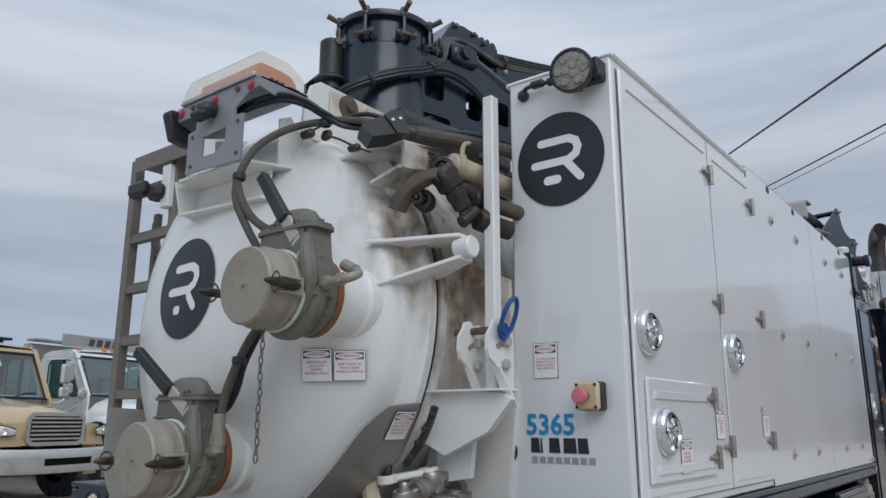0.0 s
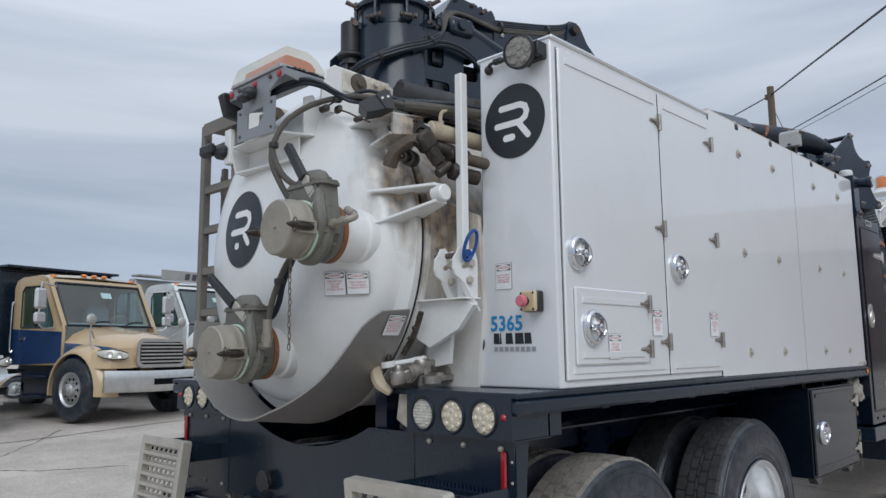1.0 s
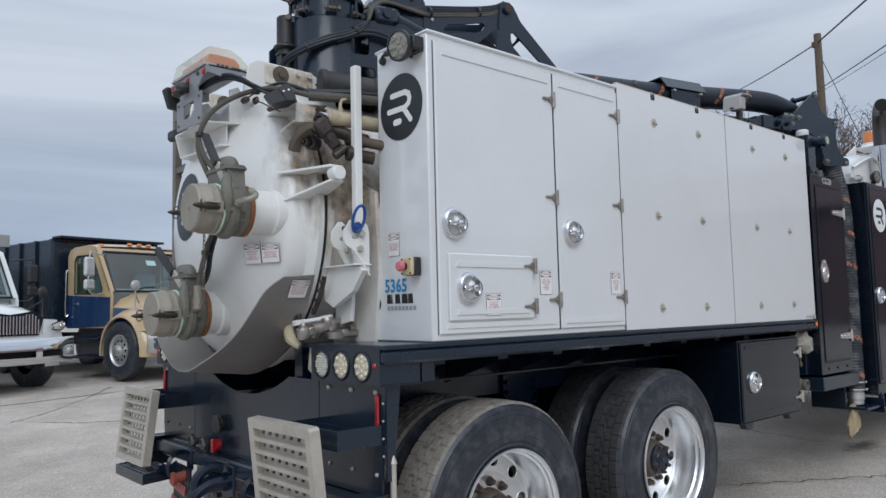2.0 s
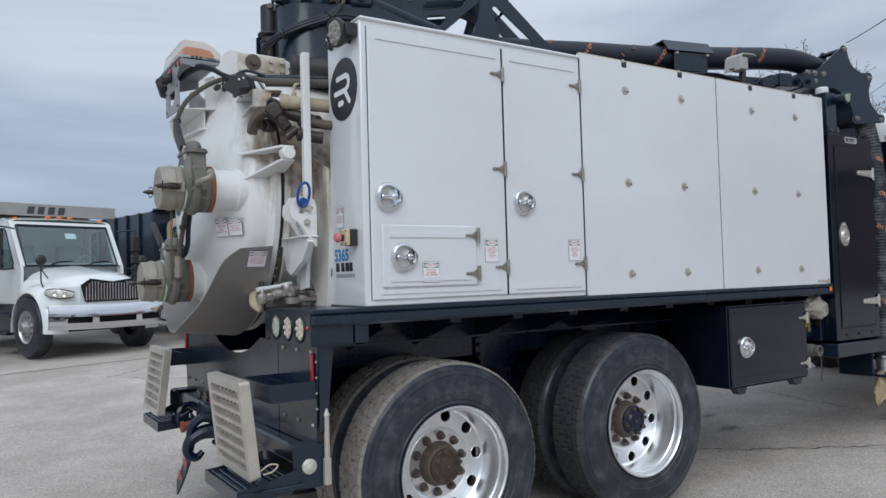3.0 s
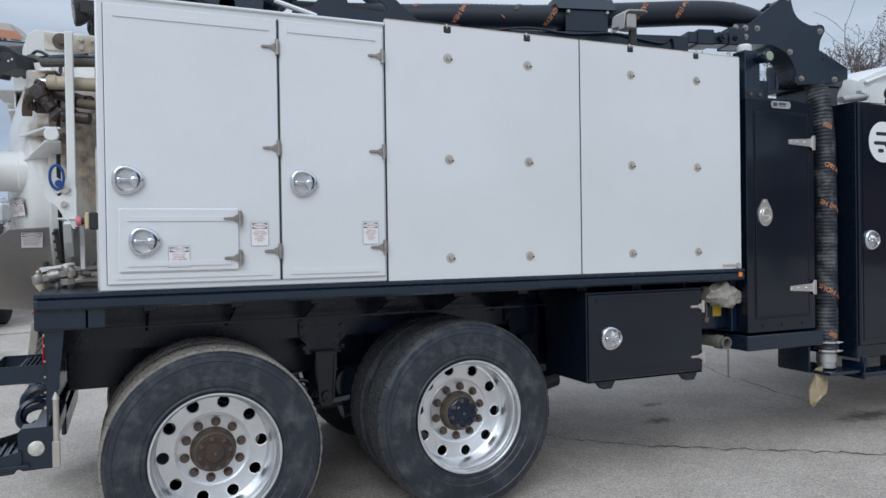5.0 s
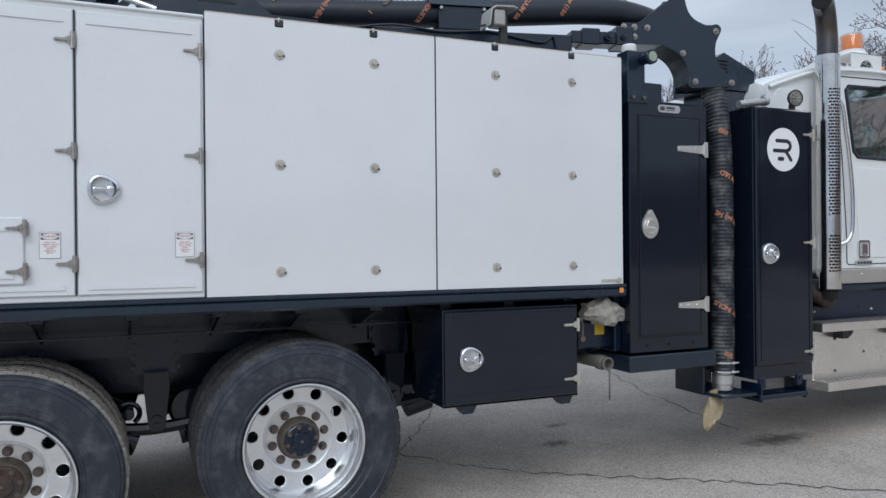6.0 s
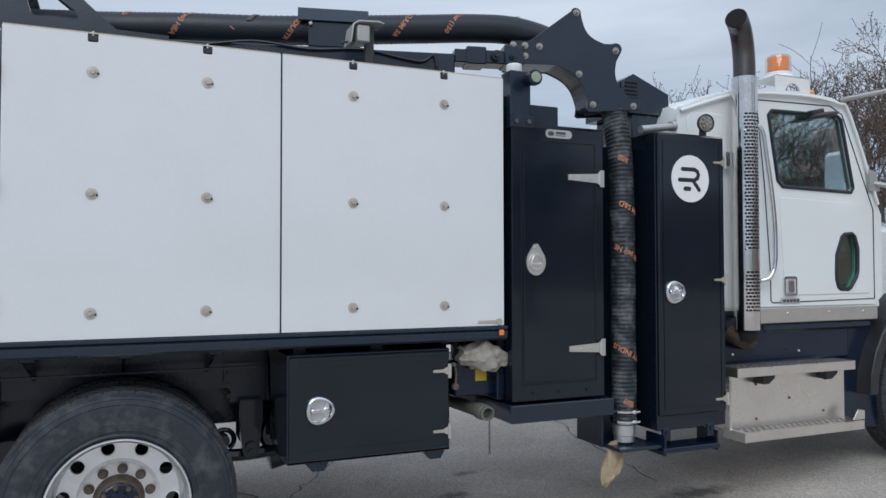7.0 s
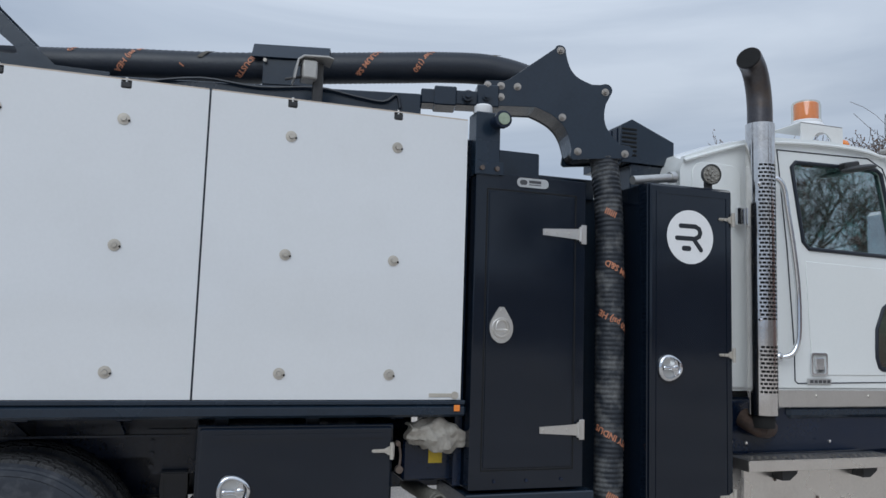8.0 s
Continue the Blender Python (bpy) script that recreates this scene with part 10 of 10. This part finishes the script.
        for u in (0.42, 0.72):
            g = Geo()
            x = 0.66 + 0.34 * math.sin(u * math.pi / 2) ** 0.8
            y = sy * (1.10 - 0.36 * u ** 1.7)
            g.lathe((x + 0.024, y + sy * 0.024, 1.185 - 0.05 * u), (0.75, sy * 0.65, 0), [(0.048, -0.01), (0.046, 0.004), (0.036, 0.002), (0.02, -0.006), (0, -0.008)], 16)
            part("reflector", g, CHROME, lamp, "round bright reflector")
        g = Geo()
        g.ball((0.30, sy * 1.0, 1.78), 0.10, 14, 0, (0.5, 1.0, 1.05))
        g.tube([(0.30, sy * 1.0, 1.68), (0.30, sy * 1.0, 1.40), (0.34, sy * 0.98, 1.28)], 0.014, 6)
        g.tube([(0.30, sy * 1.0, 1.62), (0.12, sy * 0.80, 1.45)], 0.012, 6)
        part("hood_mirror", g, PLASTIC if style == "bars" else BED_SILVER, hood, "round hood mirror on a stalk")
        g = Geo()
        g.tube([(-0.75, sy * 1.02, 2.42), (-0.65, sy * 1.3, 2.45), (-0.62, sy * 1.38, 2.40), (-0.62, sy * 1.38, 1.70), (-0.72, sy * 1.04, 1.66)], 0.016, 6)
        g.box(-0.68, -0.58, sy * 1.38 - 0.11, sy * 1.38 + 0.11, 1.98, 2.36, 0, 0.04)
        g.box(-0.68, -0.58, sy * 1.38 - 0.11, sy * 1.38 + 0.11, 1.72, 1.93, 0, 0.04)
        part("door_mirror", g, PLASTIC if style == "bars" else DULL_ALLOY, cab, "tall door mirror")
        bg_wheel(t, 0.0, sy * 1.14, sy)
        bg_wheel(t, -4.6, sy * 1.14, sy)
        g = Geo()
        g.box(-1.75, -0.85, sy * 1.0 - 0.12, sy * 1.0 + 0.12, 0.38, 0.44, 0, 0.01)
        g.box(-1.75, -0.85, sy * 0.96 - 0.10, sy * 0.96 + 0.10, 0.74, 0.79, 0, 0.01)
        g.box(-1.8, -0.8, sy * 0.80 - 0.1, sy * 0.80 + 0.1, 0.40, 0.98, 0, 0.02)
        part("cab_step", g, FRAME_BLACK, t, "black cab steps")
        g = Geo()
        g.tube([(-1.98, sy * 1.05, 1.25), (-1.98, sy * 1.10, 1.28), (-1.98, sy * 1.10, 2.1), (-1.98, sy * 1.05, 2.15)], 0.016, 6)
        g.box(-1.80, -1.62, sy * 1.03 - 0.012, sy * 1.03 + 0.012, 1.44, 1.50, 0, 0.008)
        part("grab_bar", g, CHROME, cab, "cab grab bar and handle")
    if style == "bars":
        g = Geo()
        g.prism([(-0.52, 1.0), (0.52, 1.0), (0.60, 1.30), (0.42, 1.42), (0, 1.36), (-0.42, 1.42), (-0.60, 1.30)], (0.945, 0, 0), Y, Z, 0.02, 0)
        gr = part("grille", g, SOOT_GAP_SHADE, hood, "dark grille behind chrome bars", smooth=None)
        for k in range(-9, 10):
            y = k * 0.056
            g = Geo()
            g.box(0.963, 0.985, y - 0.014, y + 0.014, 1.02, 1.30 + (0.06 if abs(k) in (5, 6, 7) else 0.03) - (0.06 if abs(k) > 8 else 0), 0, 0.006)
            part("grille_bar", g, CHROME, gr)
    else:
        g = Geo()
        g.prism(rounded(-0.50, 0.50, 0.96, 1.40, 0.10), (0.945, 0, 0), Y, Z, 0.02, 0)
        gr = part("grille", g, SOOT_GAP_SHADE, hood, "dark grille behind silver slats", smooth=None)
        g = Geo()
        sheet(g, rounded(-0.54, 0.54, 0.92, 1.44, 0.12), [rounded(-0.48, 0.48, 0.98, 1.38, 0.09)[::-1]], (0.960, 0, 0), Y, Z, 0.02)
        part("grille_frame", g, BED_SILVER, gr)
        for k in range(6):
            g = Geo()
            z = 1.01 + 0.064 * k
            g.box(0.962, 0.985, -0.46, 0.46, z, z + 0.03, 0, 0.006)
            part("grille_slat", g, BED_SILVER, gr)
    # bumper
    g = Geo()
    top = 0.94 if style == "bars" else 0.87
    zs = [0.50, 0.53, 0.62, 0.73, top - 0.03, top]
    gaps = ((-0.36, 0.36), (-0.90, -0.48), (0.48, 0.90)) if style == "bars" else ((-0.30, 0.60),)
    ys = sorted({-1.18 + 0.118 * i for i in range(21)} | {e for q in gaps for e in q})

    def front(y, j, back):
        x = 1.12 - 0.16 * (abs(y) / 1.18) ** 3 + (0.0, 0.025, 0.035, 0.035, 0.025, 0.0)[j]
        return (x - back, y, zs[j] + 0.02 * (abs(y) / 1.18) ** 2)
    nv = len(zs)
    pts = [front(y, j, bk) for bk in (0.0, 0.03) for y in ys for j in range(nv)]
    off = len(ys) * nv
    faces = []
    for i in range(len(ys) - 1):
        ym = (ys[i] + ys[i + 1]) / 2
        for j in range(nv - 1):
            if j == 2 and any(lo < ym < hi for lo, hi in gaps):
                for e in (j, j + 1):
                    faces.append((i * nv + e, (i + 1) * nv + e, (i + 1) * nv + e + off, i * nv + e + off))
                continue
            q = (i * nv + j, (i + 1) * nv + j, (i + 1) * nv + j + 1, i * nv + j + 1)
            faces += [q, tuple(k + off for k in q[::-1])]
        for e in (0, nv - 1):
            faces.append((i * nv + e, (i + 1) * nv + e, (i + 1) * nv + e + off, i * nv + e + off))
    g.add(pts, faces)
    g.box(0.98, 1.05, -0.9, 0.9, 0.55, 0.78, 1)
    part("bumper", g, [CHROME if style == "bars" else DULL_ALLOY, SOOT_GAP_SHADE], t, "chrome front bumper" if style == "bars" else "silver steel bumper", smooth=40)
    # body behind the cab
    g = Geo()
    side_top = bed_top - (0.38 if bars else 0.05 if bed_mat is BLACK else 0.45)
    g.box(-6.4, -2.3, -1.20, 1.20, 1.05, side_top, 0, 0.02)
    g.box(-2.40, -2.24, -1.24, 1.24, 1.0, bed_top - 0.10, 0, 0.02)
    g.box(-2.34, -1.15 if style == "bars" else -2.0, -1.22, 1.22, bed_top - 0.05, bed_top, 0, 0.01)
    bed = part("dump_body", g, bed_mat, t, "steel truck body behind the cab", smooth=None)
    if bars:
        for k in range(4):
            z = 1.10 + (side_top - 1.16) * k / 3
            g = Geo()
            g.box(-6.4, -2.42, -1.235, 1.235, z, z + 0.07, 0, 0.012)
            part("body_rail", g, bed_mat, bed, smooth=None)
        for x in (-6.38, -4.4, -2.62):
            g = Geo()
            g.box(x, x + 0.12, -1.245, 1.245, 1.02, side_top + 0.02, 0, 0.012)
            part("body_rib", g, bed_mat, bed, smooth=None)
        for y in (-1.2, 1.14):
            g = Geo()
            g.box(-2.36, -2.20, y, y + 0.06, 0.80, bed_top - 0.12, 0, 0.01)
            part("front_post", g, DULL_ALLOY, bed, "grey body post", smooth=None)
            g = Geo()
            g.cyl((-2.5, y - 0.05 if y < 0 else y + 0.06, 1.12), (-2.5, y - 0.06 if y < 0 else y + 0.07, 1.12), 0.04, n=10)
            part("side_marker", g, AMBER, bed, "amber side marker")
    else:
        for k in range(7):
            x = -6.35 + 0.66 * k
            g = Geo()
            g.box(x, x + 0.10, -1.25, 1.25, 1.0, side_top, 0, 0.01)
            part("body_rib", g, bed_mat, bed, smooth=None)
    if bars:
        g = Geo()
        g.box(-1.20, -1.14, -1.22, 1.22, bed_top - 0.20, bed_top + 0.05, 0, 0.01)
        for k in range(4):
            y = -0.62 + 0.20 * k
            g.prism([(y, 0.02), (y + 0.13, 0.02), (y + 0.16, 0.17), (y + 0.03, 0.17)], (-1.138, 0, bed_top - 0.18), Y, Z, 0.004, 1)
        part("header_board", g, [bed_mat, DECAL_DARK], bed, "silver header board with dark bars", smooth=None)
    return t


parked_truck("white dump truck with chrome grille and silver body", (-11.65, 0.43), 19.9, CAB_WHITE, CAB_WHITE, BED_SILVER, "bars", 2.92, True)
parked_truck("tan and navy truck with dark steel body", (-11.31, 3.74), 14.2, TAN_PAINT, NAVY_PAINT, BLACK, "slats", 2.90, False)
parked_truck("white dump truck with silver body, parked behind", (-12.7, 6.85), 11, CAB_WHITE, CAB_WHITE, BED_SILVER, "slats", 2.92, True)
parked_truck("white truck with silver bumper, nose beside the row", (-10.8, -3.1), 25, CAB_WHITE, CAB_WHITE, BED_SILVER, "slats", 2.86, False)
parked_truck("white truck at the far end of the row", (-13.4, 10.3), 9, CAB_WHITE, CAB_WHITE, BED_SILVER, "slats", 2.86, False)


# cracks and stains in the asphalt
def crack(pts, width, seed, mat=None, name="asphalt_crack"):
    rnd = random.Random(seed)
    P = [Vector((x, y, 0)) for x, y in pts]
    fine = [a.lerp(b, s / 10) for a, b in zip(P, P[1:]) for s in range(10)] + [P[-1]]
    L = []
    for i, q in enumerate(fine):
        d = (fine[min(i + 1, len(fine) - 1)] - fine[max(i - 1, 0)]).normalized()
        nn = Vector((-d.y, d.x, 0))
        q = q + nn * rnd.uniform(-0.03, 0.03)
        w = width * rnd.uniform(0.4, 1.3)
        for s in (-1, 1):
            v = q + nn * s * w / 2
            L.append((v.x, v.y, ground_z(v.x, v.y) + 0.004))
    g = Geo()
    g.add(L, [(2 * i, 2 * i + 2, 2 * i + 3, 2 * i + 1) for i in range(len(fine) - 1)])
    return part(name, g, TAR, ground, "", smooth=None)


for k, (pts, w) in enumerate((
        ([(-9.3, -3.2), (-9.34, -1.7), (-9.36, -1.2), (-9.40, -0.45), (-9.5, 0.45), (-9.6, 2.0), (-9.9, 4.2)], 0.05),
        ([(-7.3, 0.49), (-6.76, 0.83), (-6.48, 1.25), (-6.27, 1.67)], 0.022),
        ([(-0.9, 2.4), (0.18, 3.02), (0.45, 3.24), (0.73, 3.52), (1.0, 3.87), (1.25, 4.22), (1.51, 4.58), (1.79, 4.92), (2.4, 5.6)], 0.016),
        ([(0.5, 2.45), (0.08, 2.69), (-0.3, 2.96), (-0.83, 3.34), (-1.8, 4.0)], 0.013),
        ([(-2.6, 6.3), (-2.22, 6.06), (-1.31, 5.75), (-0.61, 5.57), (0.6, 5.4)], 0.013),
        ([(-10.4, 2.31), (-8.9, 1.34), (-8.07, 0.69), (-7.6, 0.2)], 0.020))):
    crack(pts, w, 30 + k)


# bare trees
def bare_tree(at, height, seed, label, twigs=5, group="bare trees beyond the yard", leaves=True):
    rnd = random.Random(seed)
    x, y = at
    t = tagged(new("tree"), label, "tree", group)
    t.matrix_world = Matrix.Translation((x, y, ground_z(x, y) - 0.05))
    trunk, crown = Geo(), Geo()

    def limb(p, d, length, r, level):
        steps = 4 if level < 2 else 3
        pts, rs = [p], [r]
        q = p.copy()
        for s in range(steps):
            d = (d + Vector((rnd.uniform(-1, 1), rnd.uniform(-1, 1), rnd.uniform(-0.5, 0.9))) * (0.16 + 0.05 * level)).normalized()
            q = q + d * length / steps
            pts.append(q.copy())
            rs.append(max(0.0075, r * (1 - 0.55 * (s + 1) / steps)))
        (trunk if level == 0 else crown).tube(pts, rs, 7 if level < 2 else (4 if level < 4 else 3), smooth=1)
        if level >= twigs:
            if leaves:
                for q in pts[1:]:
                    c = q + Vector((rnd.uniform(-0.06, 0.06), rnd.uniform(-0.06, 0.06), rnd.uniform(-0.06, 0.06)))
                    u = Vector((rnd.uniform(-1, 1), rnd.uniform(-1, 1), rnd.uniform(-1, 1))).normalized() * rnd.uniform(0.018, 0.035)
                    w = u.orthogonal()
                    crown.add([c - u, c + w * 0.6, c + u, c - w * 0.6], [(0, 1, 2, 3)], 1)
            return
        n = (6, 5, 5, 4, 4, 3)[level]
        for i in range(n):
            f = 0.45 + 0.55 * (i + rnd.random()) / n if level == 0 else 0.25 + 0.75 * (i + rnd.random()) / n
            k = min(steps - 1, int(f * steps))
            b = pts[k].lerp(pts[k + 1], f * steps - k)
            a = rnd.uniform(0, 2 * math.pi)
            u = d.orthogonal().normalized()
            w = d.cross(u)
            spread = rnd.uniform(0.5, 0.95)
            nd = (d * (1 - spread * 0.5) + (u * math.cos(a) + w * math.sin(a)) * spread + Vector((0, 0, 0.25))).normalized()
            limb(b, nd, length * rnd.uniform(0.52, 0.74), rs[k] * 0.55, level + 1)
    limb(Vector((0, 0, 0)), Vector((0, 0, 1)), height * 0.40, height * 0.017, 0)
    part("trunk", trunk, BARK, t, "grey bark trunk", smooth=60)
    part("crown", crown, [BARK, DRY_LEAF], t, "leafless branching crown", smooth=None)
    return t


bare_tree((-8.2, 19.6), 8.2, 5, "large bare tree with dense grey twigs", 5)
bare_tree((-5.8, 22.5), 8.4, 11, "large bare tree with dense grey twigs", 5)
bare_tree((-13.57, 24.0), 11.6, 7, "slender bare tree with few branches", 3, leaves=False)
bare_tree((-15.5, 21.9), 9.9, 9, "bare tree with spreading twigs", 5)
bare_tree((-12.2, 24.6), 9.6, 13, "bare tree with spreading twigs", 5)
bare_tree((17.0, 13.0), 9.0, 15, "bare tree on the near side of the yard", 5, "bare trees across the yard")
bare_tree((15.0, 19.0), 10.0, 17, "bare tree on the near side of the yard", 5, "bare trees across the yard")


# utility pole and overhead lines
def make_pole(at, top, label, arm=True):
    x, y = at
    g = Geo()
    gz = ground_z(x, y)
    g.cyl((x, y, gz - 0.1), (x, y, top), 0.17, 0.12, 12)
    if arm:
        g.box(x - 0.5, x + 0.5, y - 0.06, y + 0.06, top - 1.1, top - 0.98)
        for k in (-0.4, 0.4):
            g.cyl((x + k, y, top - 0.98), (x + k, y, top - 0.83), 0.04, n=8)
    else:
        g.box(x - 0.2, x - 0.1, y - 0.05, y + 0.05, top - 0.45, top - 0.25, 0, 0.01)
    ob = part("utility_pole", g, WOOD_POLE, None, label)
    tagged(ob, category="pole", group="utility poles")
    return ob


def make_line(a, b, sag, r=0.02):
    g = Geo()
    a, b = Vector(a), Vector(b)
    pts = []
    for i in range(17):
        t = i / 16
        p = a.lerp(b, t)
        p.z -= sag * 4 * t * (1 - t)
        pts.append(p)
    g.tube(pts, r, 6, smooth=1)
    ob = part("overhead_line", g, HOSE, None, "thin dark overhead power line")
    tagged(ob, category="power line", group="overhead lines")


make_pole((-6.57, 24.59), 10.75, "weathered wooden utility pole without crossarm", False)
make_pole((-54.7, 7.1), 6.9, "far wooden utility pole with crossarm")
make_pole((-62.0, 7.0), 6.2, "far wooden utility pole with crossarm")
make_line((-6.57, 24.59, 10.45), (2.57, 10.77, 8.11), 0.0, 0.03)
make_line((-6.57, 24.59, 10.45), (-18.5, 41.2, 14.3), 0.1, 0.026)
make_line((-7.03, 25.0, 8.81), (5.14, 5.0, 5.45), 0.1, 0.016)
make_line((-7.03, 25.0, 8.81), (-22.0, 50.0, 13.0), 0.2, 0.016)
make_line((-7.03, 25.0, 8.70), (5.14, 5.0, 5.38), 0.16, 0.008)
make_line((-6.57, 24.59, 10.1), (-4.9, 24.9, 5.2), 0.0, 0.014)
make_line((-54.7, 7.1, 6.2), (-50.0, -60.0, 6.8), 0.6, 0.02)
make_line((-54.7, 7.1, 5.6), (-58.0, 90.0, 6.4), 0.6, 0.02)


# distance: dry scrub line and a low plain building behind the camera
def make_distance():
    rnd = random.Random(21)
    g = Geo()
    n = 240
    R = 170
    p = []
    h = 2.0
    for i in range(n):
        a = 2 * math.pi * i / n
        h = min(4.5, max(1.2, h + rnd.uniform(-0.7, 0.7)))
        for rr, z in ((R - 3, 0), (R, h * 0.8), (R + 2, h), (R + 8, 0)):
            p.append((rr * math.cos(a), rr * math.sin(a), z))
    g.add(p, [(4 * i + j, 4 * ((i + 1) % n) + j, 4 * ((i + 1) % n) + j + 1, 4 * i + j + 1) for i in range(n) for j in range(3)])
    ob = part("far_scrub", g, FIELD, None, "brown dry scrub along the horizon", smooth=None)
    tagged(ob, category="scrub", kind="stuff")
    # gabled brick hall and a wooded rise across the yard, behind the camera's side
    g = Geo()
    g.M = Matrix.Translation((14.5, 36.0, 0)) @ Matrix.Rotation(radians(-20), 4, "Z")
    g.box(-4.6, 9, -5, 5, -0.4, 5.6, 0)
    g.prism([(-5.4, 5.5), (5.4, 5.5), (0, 8.4)], (-4.9, 0, 0), Y, Z, 14.2, 1)
    ob = part("backdrop_building", g, [material("pale_brick_wall", (0.25, 0.16, 0.145), 0.85, 0, 0.12, 3, 0.2, 12), material("faded_red_roof", (0.28, 0.20, 0.19), 0.8)], None, "low reddish gabled hall across the yard", smooth=None)
    tagged(ob, category="building", kind="structure")
    g = Geo()
    n, p, h = 60, [], 7.0
    for i in range(n):
        x = 9.0 + 1.25 * i
        h = min(8.6, max(6.2, h + rnd.uniform(-0.5, 0.5)))
        y = 50.0 - 0.75 * max(0.0, x - 22)
        for dy, z in ((0, -0.3), (1.5, h * 0.75), (3.5, h), (9, 0)):
            p.append((x, y + dy, z))
    g.add(p, [(4 * i + j, 4 * (i + 1) + j, 4 * (i + 1) + j + 1, 4 * i + j + 1) for i in range(n - 1) for j in range(3)])
    ob = part("wooded_rise", g, material("leafless_wood", (0.23, 0.20, 0.185), 0.95, 0, 0.3, 0.6, fine=3.0), None, "grey brown leafless wood across the yard", smooth=None)
    tagged(ob, category="wood", kind="stuff")


make_distance()
